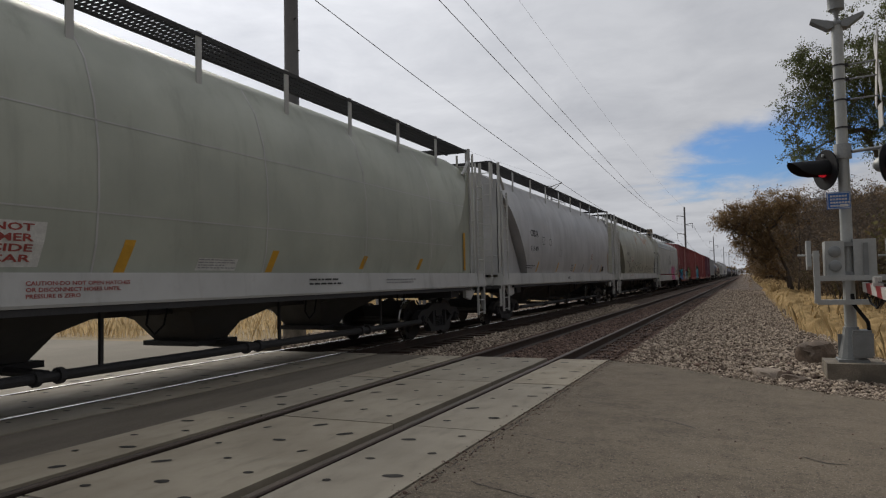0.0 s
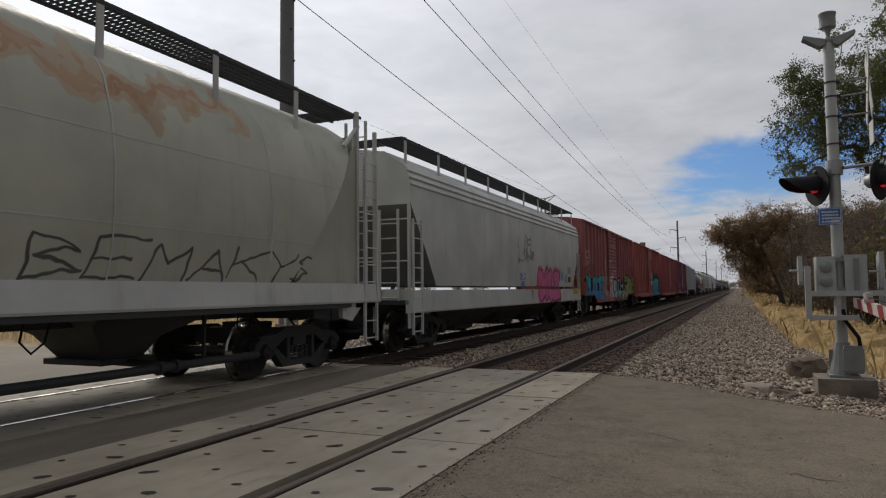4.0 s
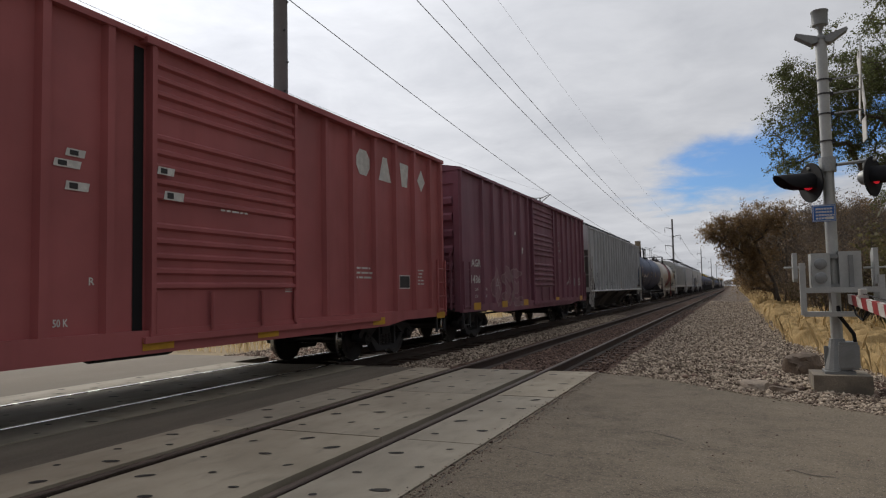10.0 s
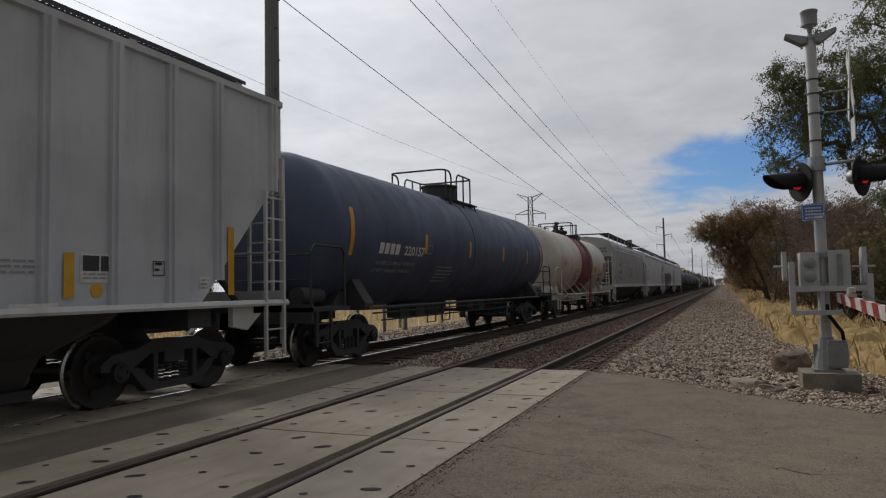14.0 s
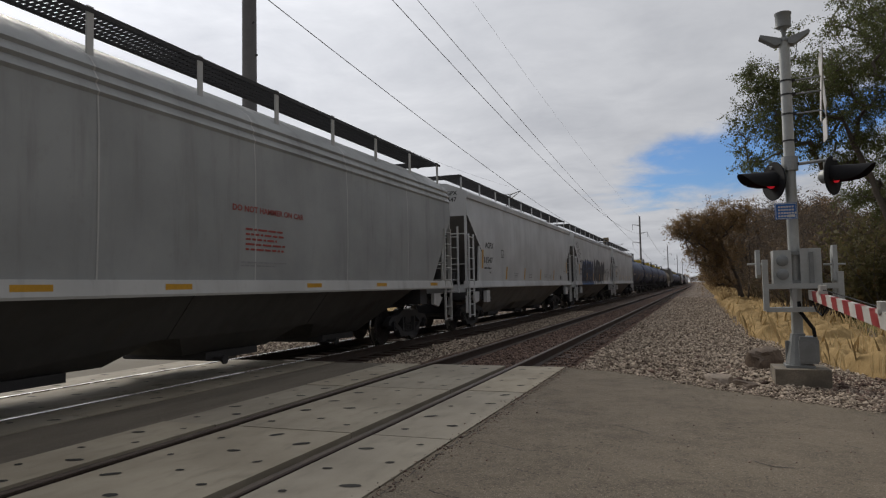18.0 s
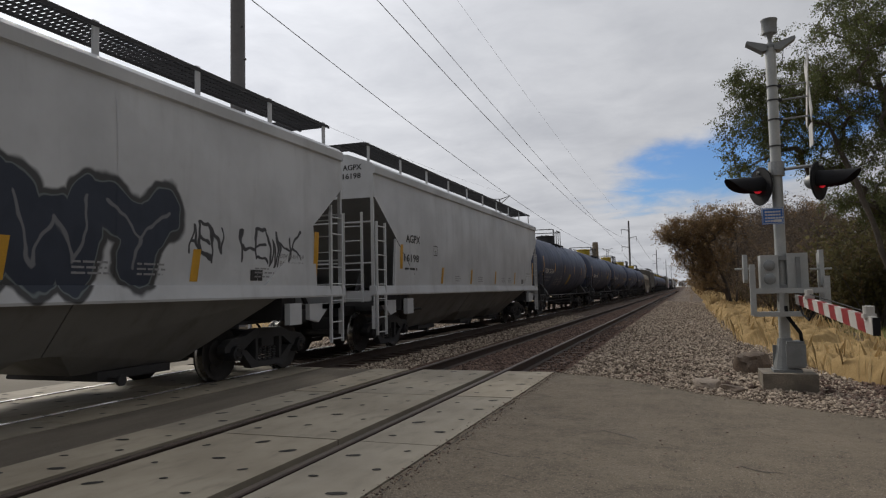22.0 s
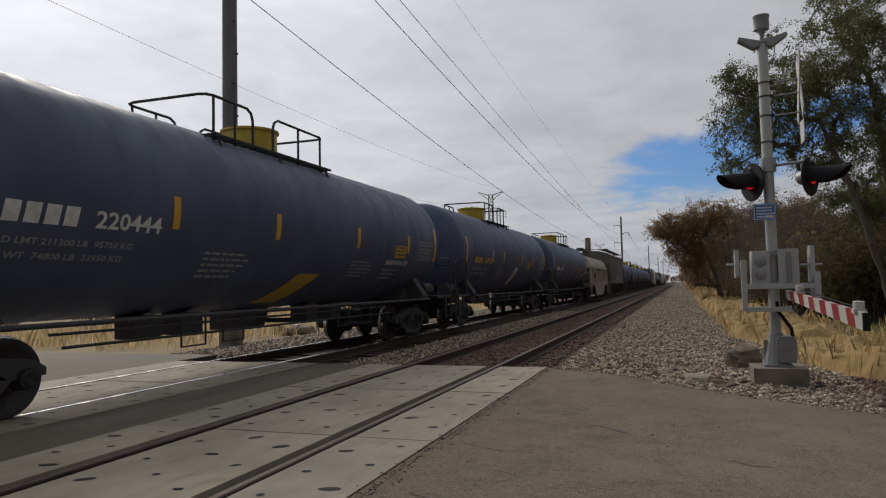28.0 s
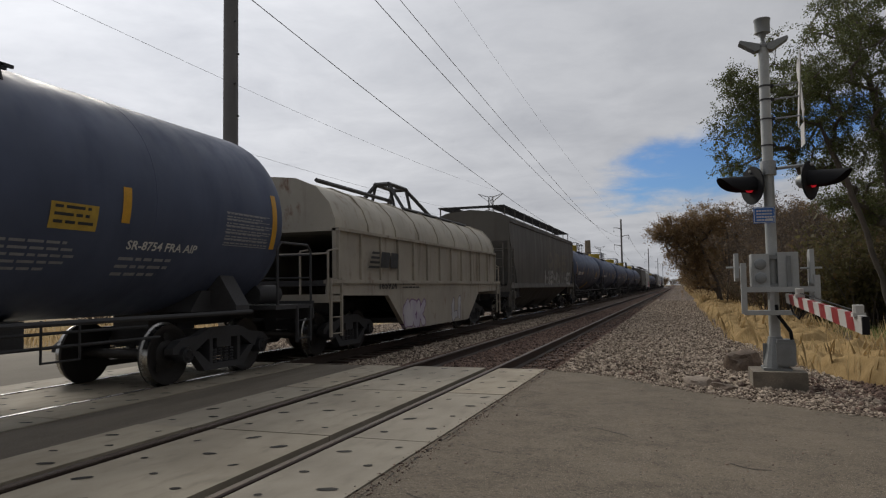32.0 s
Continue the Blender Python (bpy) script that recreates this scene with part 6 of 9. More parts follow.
# boxcar reds are raised above the bare paint to carry lens haze
P_BOX5 = paint("dark oxide-red paint", (0.325, 0.108, 0.110), 0.55, grime=0.22)
WILD = lines(((-7.14, 1.70), (-6.66, 1.84)), ((-6.84, 1.76), (-6.94, 1.36), (-7.12, 1.18), (-6.72, 1.10)), ((-6.28, 1.0), (-6.44, 1.70), (-6.1, 1.42), (-5.86, 1.72), (-5.80, 1.0)),
             ((-5.52, 1.74), (-5.36, 1.40), (-5.08, 1.80)), ((-5.36, 1.40), (-5.14, 1.15), (-5.44, 0.95)), ((-4.92, 0.98), (-4.84, 1.74), (-4.42, 0.96), (-4.36, 1.74)), ((-4.04, 1.72), (-2.88, 1.84)),
             ((-3.92, 1.62), (-4.0, 0.94), (-2.88, 0.88)), ((-3.42, 1.72), (-3.42, 0.98)), ((-3.42, 1.36), (-2.88, 1.42)))
SPRAY5 = [paint("dark oxide-red paint, sprayed", (0.325, 0.108, 0.110), 0.55, grime=0.22, marks=m) for m in (
    (dict(segs=WILD, rad=0.135, fill=(0.03, 0.22, 0.52), fill2=(0.06, 0.42, 0.50), edge=(0.015, 0.018, 0.05), rim=0.05, halo=(0.42, 0.13, 0.05), spread=0.12, wobble=0.06, grad=(1.0, 1.75)),
     dict(segs=word("KNOTE", -7.12, -6.05, 2.62, 2.98, 0.08, 0.05) + lines(((-6.75, 2.5), (-6.5, 2.52)), ((-6.7, 2.42), (-6.45, 2.44)), ((-6.68, 2.34), (-6.42, 2.36))), rad=0.016, fill=(0.52, 0.49, 0.48), fill2=(0.5, 0.47, 0.46), wobble=0.03)),
    (dict(segs=lines(((-2.5, 1.85), (-2.46, 1.22), (-2.2, 1.02), (-1.92, 1.2), (-1.68, 1.9))), rad=0.13, fill=(0.30, 0.28, 0.27), fill2=(0.40, 0.38, 0.38), edge=(0.34, 0.03, 0.04), rim=0.06, halo=(0.30, 0.20, 0.20), spread=0.1),
     dict(segs=word("SE", -1.20, -0.10, 0.92, 1.86, 0.55), rad=0.115, fill=(0.52, 0.52, 0.54), fill2=(0.60, 0.60, 0.62), edge=(0.34, 0.025, 0.04), rim=0.09, halo=(0.42, 0.36, 0.35), spread=0.07, wobble=0.05)),
    (dict(segs=[(0.3, 1.93, 3.5, 1.93)], rad=0.08, fill=(0.55, 0.05, 0.22), fill2=(0.50, 0.06, 0.22), wobble=0.30),
     dict(segs=word("R", 0.34, 0.80, 0.98, 1.62), rad=0.17, fill=(0.54, 0.55, 0.58), fill2=(0.60, 0.60, 0.62), edge=(0.015, 0.015, 0.03), rim=0.10, halo=(0.02, 0.02, 0.035), spread=0.08),
     dict(segs=word("N", 1.62, 1.98, 0.98, 1.68) + word("S", 2.98, 3.38, 0.88, 1.58), rad=0.13, fill=(0.54, 0.55, 0.58), fill2=(0.60, 0.60, 0.62), edge=(0.015, 0.015, 0.03), rim=0.07, halo=(0.02, 0.02, 0.035), spread=0.09),
     dict(segs=word("U", 1.10, 1.42, 0.95, 1.62) + word("K", 2.22, 2.72, 0.95, 1.66), rad=0.115, fill=(0.05, 0.34, 0.34), fill2=(0.12, 0.46, 0.44), edge=(0.015, 0.015, 0.03), rim=0.06),
     dict(segs=lines(((0.2, 1.02), (0.45, 1.22)), ((0.2, 1.2), (0.45, 1.04)), ((3.1, 1.52), (3.3, 1.66)), ((3.1, 1.64), (3.3, 1.52)), ((1.9, 0.74), (2.1, 0.86))), rad=0.035, fill=(0.06, 0.30, 0.60), fill2=(0.06, 0.30, 0.60), wobble=0.04),
     dict(segs=word("DEO", -0.05, 0.75, 2.14, 2.28), rad=0.014, fill=(0.5, 0.47, 0.46), fill2=(0.5, 0.47, 0.46), wobble=0.02)),
    (dict(segs=word("EMSO", 3.95, 7.05, 0.98, 1.86, 0.28), rad=0.15, fill=(0.20, 0.27, 0.05), fill2=(0.32, 0.36, 0.12), edge=(0.02, 0.025, 0.012), rim=0.06, halo=(0.10, 0.12, 0.05), spread=0.10, inner=(0.5, 0.52, 0.42)),
     dict(segs=word("DEM", 6.25, 7.05, 2.75, 2.95), rad=0.012, fill=(0.5, 0.47, 0.46), fill2=(0.5, 0.47, 0.46), wobble=0.02)))]
# this red is lightened and greyed: haze mixed into the base colour
P_BOX6 = paint("oxide-red paint with haze", (0.385, 0.118, 0.112), 0.55, grime=0.16, marks=(
    dict(segs=[(1.35, 0.86, 6.55, 0.86)], rad=0.13, fill=(0.05, 0.30, 0.38), fill2=(0.06, 0.36, 0.46), wobble=0.03),
    dict(segs=word("D", 2.28, 2.85, 1.05, 1.80) + word("S", 3.25, 3.72, 1.05, 1.80) + word("N", 4.20, 4.85, 1.02, 1.85) + word("I", 5.0, 5.22, 1.02, 1.86) + word("C", 5.52, 6.30, 1.02, 1.76), rad=0.24,
         fill=(0.08, 0.32, 0.55), fill2=(0.15, 0.50, 0.60), edge=(0.012, 0.02, 0.03), rim=0.05, halo=(0.012, 0.11, 0.07), spread=0.46, inner=(0.5, 0.64, 0.70), wobble=0.06, grad=(1.0, 1.9)),
    dict(segs=word("TRE", 0.99, 1.71, 1.60, 1.82, 0.3), rad=0.055, fill=(0.62, 0.62, 0.62), fill2=(0.58, 0.58, 0.6), edge=(0.03, 0.03, 0.04), rim=0.03, halo=(0.05, 0.04, 0.05), spread=0.08, wobble=0.02),
    dict(segs=lines(((1.18, 2.3), (1.22, 2.16), (1.45, 2.15), (1.5, 2.32)), ((1.32, 2.2), (1.33, 2.4))), rad=0.035, fill=(0.6, 0.6, 0.6), fill2=(0.5, 0.45, 0.45), halo=(0.42, 0.30, 0.30), spread=0.10, wobble=0.03)))
P_BOX7 = paint("oxide-red paint", (0.36, 0.105, 0.108), 0.55, grime=0.16)
# maroon pulled towards blue-grey, with the bluish haze put in its colour
P_BOX8 = paint("maroon paint", (0.208, 0.084, 0.116), 0.55, grime=0.22, marks=(
    dict(segs=word("OSE", -5.0, -2.45, 0.95, 1.80, 0.45), rad=0.12, fill=(0.208, 0.084, 0.116), fill2=(0.212, 0.086, 0.118), edge=(0.40, 0.31, 0.31), rim=0.03, amount=0.6),
    dict(segs=word("A", -4.7, -4.3, 1.3, 1.6) + word("AN", 4.15, 4.75, 1.45, 2.1, 0.05), rad=0.014, fill=(0.45, 0.40, 0.40), fill2=(0.45, 0.4, 0.4), wobble=0.02)))
# both tank blacks are lifted and blued; the colour holds veiling haze
P_TANK = paint("black tank paint", (0.078, 0.094, 0.146), 0.50, dirt=(0.045, 0.048, 0.06), grime=0.14, fade=0.15, spec=0.2)
P_TANK2 = paint("dusty black tank paint", (0.082, 0.099, 0.158), 0.52, dirt=(0.055, 0.055, 0.06), grime=0.2, fade=0.15, spec=0.2)
P_TANKW = paint("cream-white tank paint", (0.55, 0.51, 0.45), 0.45, dirt=(0.20, 0.12, 0.05), grime=0.35)
P_BAND = paint("dull red band paint", (0.225, 0.066, 0.068), 0.55, grime=0.2)
P_COIL = paint("chalky cream hood paint", (0.42, 0.385, 0.32), 0.6, dirt=(0.11, 0.07, 0.045), grime=0.55, rust=0.85)
P_COIL2 = paint("cream side paint", (0.37, 0.335, 0.28), 0.6, dirt=(0.085, 0.055, 0.035), grime=0.75, rust=0.8, marks=(
    dict(segs=word("eRK", -2.7, -1.35, 0.45, 0.92, 0.25), rad=0.10, fill=(0.55, 0.53, 0.56), fill2=(0.48, 0.44, 0.52), edge=(0.17, 0.08, 0.2), rim=0.035),
    dict(segs=word("LI", 0.95, 1.75, 0.5, 0.9, 0.3), rad=0.10, fill=(0.5, 0.5, 0.52), fill2=(0.45, 0.45, 0.48), edge=(0.12, 0.1, 0.14), rim=0.03)))

def no_hammer_sign(car, xs, y0, z0):
    """A white disc with a red rim and crossed hammers."""
    for name, r0, r1, m, o in (("sign_disc", 0.0, 0.12, M_PALEINK, 0.005), ("sign_ring", 0.10, 0.135, M_REDINK, 0.008)):
        bm = bmesh.new()
        ring = [[bm.verts.new((xs(z0 + rr * math.sin(a * math.tau / 24)) + o, y0 + rr * math.cos(a * math.tau / 24), z0 + rr * math.sin(a * math.tau / 24))) for a in range(24)] for rr in (max(r0, 0.001), r1)]
        for a in range(24):
            bm.faces.new((ring[0][a], ring[0][(a + 1) % 24], ring[1][(a + 1) % 24], ring[1][a]))
        part(name, bm, m, car)
    bm = bmesh.new()
    for q in (-1, 1):
        bm.faces.new([bm.verts.new((xs(z0 + v * q) + 0.011 + 0.001 * q, y0 + u, z0 + v * q)) for u, v in ((-0.07, -0.055), (-0.055, -0.07), (0.07, 0.055), (0.055, 0.07))])
    part("sign_cross", bm, M_INK, car)


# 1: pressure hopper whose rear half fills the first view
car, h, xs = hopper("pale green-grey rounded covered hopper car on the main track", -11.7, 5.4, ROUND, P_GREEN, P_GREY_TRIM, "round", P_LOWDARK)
c = 3.15
side_patch("label_board", -7.3 + c, -6.42 + c, 1.48, 1.90, xs, M_PALEINK, car, 0.05, label="white stencilled notice panel")
for i, s in enumerate(("DO NOT", "HAMMER", "ON SIDE", "OF CAR")):
    side_text(s, -7.22 + c, -6.5 + c, 1.81 - i * 0.095, 1.88 - i * 0.095, lambda z: xs(z) + 0.003, M_REDINK, car)
for i, s in enumerate(("CAUTION-DO NOT OPEN HATCHES", "OR DISCONNECT HOSES UNTIL", "PRESSURE IS ZERO")):
    side_text(s, -6.6 + c, (-5.45 - 0.12 * i - (0.35 if i == 2 else 0)) + c, 1.31 - i * 0.06, 1.35 - i * 0.06, lambda z: 1.575, M_REDINK, car)
for y, z0, z1 in ((-5.58, 1.42, 1.78), (-3.1, 1.44, 1.74), (-0.62, 1.5, 1.72), (1.6, 1.5, 1.72)):
    side_patch("reflector", y + c, y + 0.14 + c, z0, z1, xs, M_YELLOW, car, 0.10)
side_patch("notice", -4.42 + c, -3.72 + c, 1.46, 1.61, xs, M_PALEINK, car, 0.04)
bars(-4.38 + c, -3.72 + c, 1.47, 1.60, 4, lambda z: xs(z) + 0.003, M_GREYINK, car, 1)
bars(-2.2 + c, -1.0 + c, 1.22, 1.35, 2, lambda z: 1.575, M_INK, car, 2)
bars(0.2 + c, 1.5 + c, 1.22, 1.33, 2, lambda z: 1.575, M_GREYINK, car, 3)
side_patch("reflector", 4.45 + c, 4.57 + c, 1.5, 2.4, lambda z: 1.36, M_YELLOW, car)

# 2
car, h, xs = hopper("light grey rounded covered hopper car on the main track", 6.7, 23.9, ROUND, P_GREY, P_GREY_TRIM, "round", P_LOWDARK)
c = -15.3
side_text("CRDX", 9.42 + c, 10.28 + c, 2.56, 2.77, xs, M_INK, car)
side_text("11149", 9.42 + c, 10.22 + c, 2.11, 2.27, xs, M_INK, car)
empty_box(10.75 + c, 11.02 + c, 2.36, 2.60, 0.02, xs, M_INK, car)
empty_box(11.6 + c, 11.85 + c, 2.36, 2.58, 0.02, xs, M_INK, car)
empty_box(12.9 + c, 13.2 + c, 2.02, 2.26, 0.025, xs, M_GREYINK, car)
bars(9.0 + c, 10.0 + c, 1.55, 1.68, 2, xs, M_INK, car, 4)
for y, l in ((10.1, 0.16), (12.6, 0.16), (15.2, 0.16), (18.1, 0.2), (20.45, 0.14)):
    side_patch("reflector", y + c, y + 0.13 + c, 1.48, 1.80, xs, M_YELLOW, car, l)
for y in (16.6, 19.7):
    side_patch("scuff", y + c, y + 0.16 + c, 1.48, 1.80, xs, M_GREYINK, car, 0.2)
end_text("CRDX 1149", -0.9, 0.15, 3.12, 3.27, -h + 0.46, M_INK, car)
side_patch("reflector", -h + 0.62, -h + 0.72, 1.5, 2.4, lambda z: 1.36, M_YELLOW, car)
side_patch("reflector", h - 0.72, h - 0.62, 1.5, 2.4, lambda z: 1.36, M_YELLOW, car)
bars(14.75 + c, 15.2 + c, 1.48, 1.76, 4, xs, M_INK, car, 44)
side_patch("label_board", 14.1 + c, 14.26 + c, 1.2, 1.31, lambda z: 1.572, M_INK, car)
bars(14.29 + c, 14.5 + c, 1.2, 1.31, 3, lambda z: 1.572, M_INK, car, 45)
no_hammer_sign(car, xs, 18.44 + c, 2.11)
side_patch("label_board", 20.75 + c, 21.15 + c, 1.52, 1.74, xs, M_INK, car)

# 3
car, h, xs = hopper("pale olive-grey hopper car with rust stains and thin sprayed lettering", 25.0, 41.9, ROUND, P_GREEN2, P_GREY_TRIM, "round", P_LOWDARK, off=0.75)
c = -33.45
side_text("CRDX", 27.87 + c, 28.70 + c, 2.44, 2.62, xs, M_INK, car)
side_text("11262", 27.80 + c, 28.56 + c, 1.98, 2.13, xs, M_INK, car)
empty_box(-4.46, -4.20, 2.11, 2.36, 0.02, xs, M_INK, car)
side_text("PLATE", -4.44, -4.24, 2.26, 2.32, xs, M_INK, car)
side_text("C", -4.38, -4.30, 2.15, 2.23, xs, M_INK, car)
no_hammer_sign(car, xs, -3.57, 2.24)
for i, s in enumerate(("CAUTION-DO NOT OPEN HATCHES", "OR DISCONNECT HOSES UNTIL", "PRESSURE IS ZERO")):
    side_text(s, -4.31, (-3.2, -3.25, -3.75)[i], 1.31 - i * 0.07, 1.355 - i * 0.07, lambda z: 1.565, M_REDINK, car)
end_text("CRDX 11262", -0.75, 0.35, 3.12, 3.25, -h + 0.46, M_INK, car)
side_patch("reflector", -h + 0.62, -h + 0.70, 1.5, 2.4, lambda z: 1.36, M_YELLOW, car)

sprayed_on(car, P_GREEN2, CUTS3, SPRAY3)

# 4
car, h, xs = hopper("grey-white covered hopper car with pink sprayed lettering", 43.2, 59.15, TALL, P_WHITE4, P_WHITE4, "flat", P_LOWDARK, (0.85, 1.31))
c = -51.175
sprayed_on(car, P_WHITE4, (1.32,), SPRAY4)
side_patch("reflector", 57.50 + c, 57.62 + c, 1.08, 1.9, xs, M_YELLOW, car, 0.04)
side_patch("reflector", 51.9 + c, 52.02 + c, 1.08, 1.48, lambda z: 1.575, M_YELLOW, car)
side_patch("yellow_stain", 57.8 + c, 58.7 + c, 1.10, 1.36, lambda z: 1.577, M_YINK, car, label="flaking yellow paint on the sill")
bars(56.5 + c, 57.0 + c, 1.52, 1.86, 5, xs, M_INK, car, 6)
side_patch("label_board", 57.02 + c, 57.46 + c, 1.55, 1.79, xs, M_INK, car, label="black stencilled panel")
empty_box(57.02 + c, 57.46 + c, 1.55, 1.79, 0.012, lambda z: xs(z) + 0.003, M_PALEINK, car)
side_patch("painted_patch", 56.94 + c, 57.46 + c, 1.89, 2.15, xs, M_GREYINK, car, label="grey painted-out square")

# 5: boxcars
car, h, xs, xw = boxcar("dark red boxcar with blue and violet sprayed lettering", 60.15, 74.85, P_BOX5, P_BOX5, 1.0, [y - 67.5 for y in (60.25, 61.03, 61.88, 62.68, 63.48, 64.28, 65.08, 69.65, 70.5, 71.35, 72.2, 73.05, 73.9, 74.72)], (-1.45, 1.32), tall=4.32, belly=0.33)
c = -67.5
sprayed_on(car, P_BOX5, (-2.74, 0.05, 3.68), SPRAY5)
for y0, y1 in ((61.01, 61.72), (61.9, 62.5)):
    side_patch("black_ground", y0 + c, y1 + c, 1.80, 2.41, xw, M_INK, car)
for k, (y0, z0) in enumerate(((65.32, 2.92), (65.36, 2.80), (65.45, 2.72), (65.42, 2.60), (65.50, 2.52), (65.46, 2.40), (65.40, 2.28), (65.52, 2.2))):
    side_patch("patch", y0 + c, y0 + 0.2 + c, z0, z0 + 0.10 - 0.02 * (k % 2), xw, M_PALEINK, car, 0.02)
for s, y0, y1, z0, z1 in (("AG", 61.22, 61.6, 2.16, 2.34), ("R", 62.02, 62.2, 2.16, 2.34), ("63", 61.22, 61.6, 1.82, 2.0), ("36", 62.0, 62.28, 1.82, 2.0)):
    side_text(s, y0 + c, y1 + c, z0, z1, lambda z: xw(z) + 0.004, M_PALEINK, car)
end_text("AGR 6336", -0.95, 0.15, 4.02, 4.14, -h - 0.095, M_PALEINK, car)
for y, w, z in ((66.28, 0.26, 2.68), (66.91, 0.14, 2.72)):
    side_patch("patch", y + c, y + w + c, z, z + 0.08, lambda z: 1.57, M_PALEINK, car)

# 6
car, h, xs, xw = boxcar("pale red boxcar with teal sprayed lettering and an open door", 75.98, 91.0, P_BOX6, P_BOX6, 0.78, [y - 83.49 for y in (76.08, 76.86, 77.69, 78.53, 79.4, 80.27, 81.15, 82.0, 86.85, 87.68, 88.5, 89.38, 90.24, 90.92)], (-0.68, 2.32), True, 4.32)
c = -83.49
for s, y0, y1, z0, z1 in (("SNC", 77.91, 78.41, 2.0, 2.18), ("203", 77.91, 78.32, 1.58, 1.78), ("17", 78.91, 79.08, 1.59, 1.79), ("LD LMT 194300", 77.85, 78.40, 1.28, 1.35), ("LT WT  73700", 77.85, 78.39, 1.12, 1.19)):
    side_text(s, y0 + c, y1 + c, z0, z1, xw, M_PALEINK, car)
empty_box(79.74 + c, 80.0 + c, 1.78, 1.99, 0.012, xw, M_PALEINK, car)
side_text("C", 79.83 + c, 79.9 + c, 1.82, 1.9, xw, M_PALEINK, car)
for y0, y1, z0, z1 in ((76.9, 77.02, 1.0, 1.89), (79.56, 79.67, 1.03, 1.46), (82.10, 82.2, 1.53, 1.99), (90.5, 90.6, 1.1, 1.5)):
    side_patch("reflector", y0 + c, y1 + c, z0, z1, xw, M_YELLOW, car)
for y0, y1, z0, z1 in ((80.59, 80.92, 1.26, 1.49), (81.33, 81.85, 1.28, 1.67)):
    side_patch("label_board", y0 + c, y1 + c, z0, z1, xw, M_CAST, car, label="weathered grey-green card holder")
for y0, y1, z0, z1 in ((81.5, 81.75, 2.93, 3.0), (81.5, 81.75, 2.80, 2.87)):
    side_patch("patch", y0 + c, y1 + c, z0, z1, xw, M_PALEINK, car)
end_text("SNC 20317", -0.75, 0.55, 4.0, 4.12, -h - 0.095, M_PALEINK, car)
bm = bmesh.new()
for y0, y1 in ((89.55, 89.78), (89.83, 90.02), (90.07, 90.13)):
    k = 0.05 if y1 - y0 > 0.1 else 0.0
    bm.faces.new([bm.verts.new((1.475, u + c, v)) for u, v in ((y0, 3.48), (y1, 3.46), (y1, 3.76 - k), (y1 - k, 3.78), (y0 + k, 3.79), (y0, 3.77 - k))])
part("emblem", bm, M_PALEINK, car, "white painted emblem")
# no opening is cut: a flat black sheet paints the shade inside the doorway
side_patch("open_doorway", 82.33 + c, 82.79 + c, 0.95, 4.1, lambda z: 1.475, M_BLACK, car, label="black sheet painted as the shade of the open door")
for s, y0, y1, z0 in (("SECURE BOTH HASPS", -0.60, -0.12, 2.90), ("BEFORE CAR MOVES", -0.60, -0.12, 2.79), ("CLOSE AND LOCK", 0.36, 0.98, 2.36), ("DOORS BEFORE", 0.36, 0.92, 2.24), ("MOVING CAR", 0.36, 0.84, 2.12)):
    side_text(s, y0, y1, z0, z0 + 0.075, lambda z: 1.53, M_PALEINK, car)
side_patch("barcode_label", -0.60, -0.36, 2.68, 2.77, lambda z: 1.53, M_PALEINK, car)
bars(0.4, 0.85, 2.60, 2.66, 1, lambda z: 1.53, M_PALEINK, car, 16)
side_patch("reflector", 82.8 + c, 83.3 + c, 0.86, 0.96, lambda z: 1.557, M_YELLOW, car)

# 7
car, h, xs, xw = boxcar("oxide-red boxcar with ribbed sides and white lettering", 92.35, 107.3, P_BOX7, P_BOX7, 0.72, [y - 99.825 for y in (92.45, 93.46, 94.29, 95.11, 95.93, 96.75, 97.5, 98.25, 102.45, 103.3, 104.1, 104.95, 105.8, 106.6, 107.2)], (-1.05, 1.76))
c = -99.825
for s, y0, y1, z0, z1 in (("LR", 93.68, 94.08, 2.16, 2.36), ("S", 94.42, 94.56, 2.16, 2.36), ("79", 93.66, 94.08, 1.79, 1.99), ("69", 94.42, 94.74, 1.79, 1.99), ("50 K", 97.65, 97.82, 1.01, 1.09), ("R", 98.05, 98.12, 1.42, 1.5)):
    side_text(s, y0 + c, y1 + c, z0, z1, xw, M_PALEINK, car)
bm = bmesh.new()
for shape in (((103.5, 3.55), (103.62, 3.4), (103.86, 3.4), (103.98, 3.55), (103.98, 3.72), (103.86, 3.86), (103.62, 3.86), (103.5, 3.72)), ((104.33, 3.4), (104.83, 3.4), (104.66, 3.86), (104.5, 3.86)),
              ((105.3, 3.4), (105.54, 3.4), (105.62, 3.87), (105.22, 3.87)), ((106.04, 3.63), (106.23, 3.4), (106.43, 3.63), (106.23, 3.87))):
    bm.faces.new([bm.verts.new((1.476, u + c, v)) for u, v in shape])
part("emblem", bm, M_PALEINK, car, "large white painted emblem")
end_text("LRS 7969", -0.65, 0.35, 4.02, 4.13, -h - 0.095, M_PALEINK, car)
bars(93.7 + c, 95.0 + c, 1.35, 1.6, 3, xw, M_PALEINK, car, 19)
bars(103.4 + c, 104.2 + c, 1.5, 1.75, 3, xw, M_PALEINK, car, 20)
side_patch("label_board", 105.12 + c, 105.6 + c, 1.35, 1.62, xw, M_INK, car, label="black stencilled panel")
empty_box(105.12 + c, 105.6 + c, 1.35, 1.62, 0.02, lambda z: xw(z) + 0.003, M_PALEINK, car)
bars(105.9 + c, 106.3 + c, 1.4, 1.75, 5, xw, M_PALEINK, car, 21)
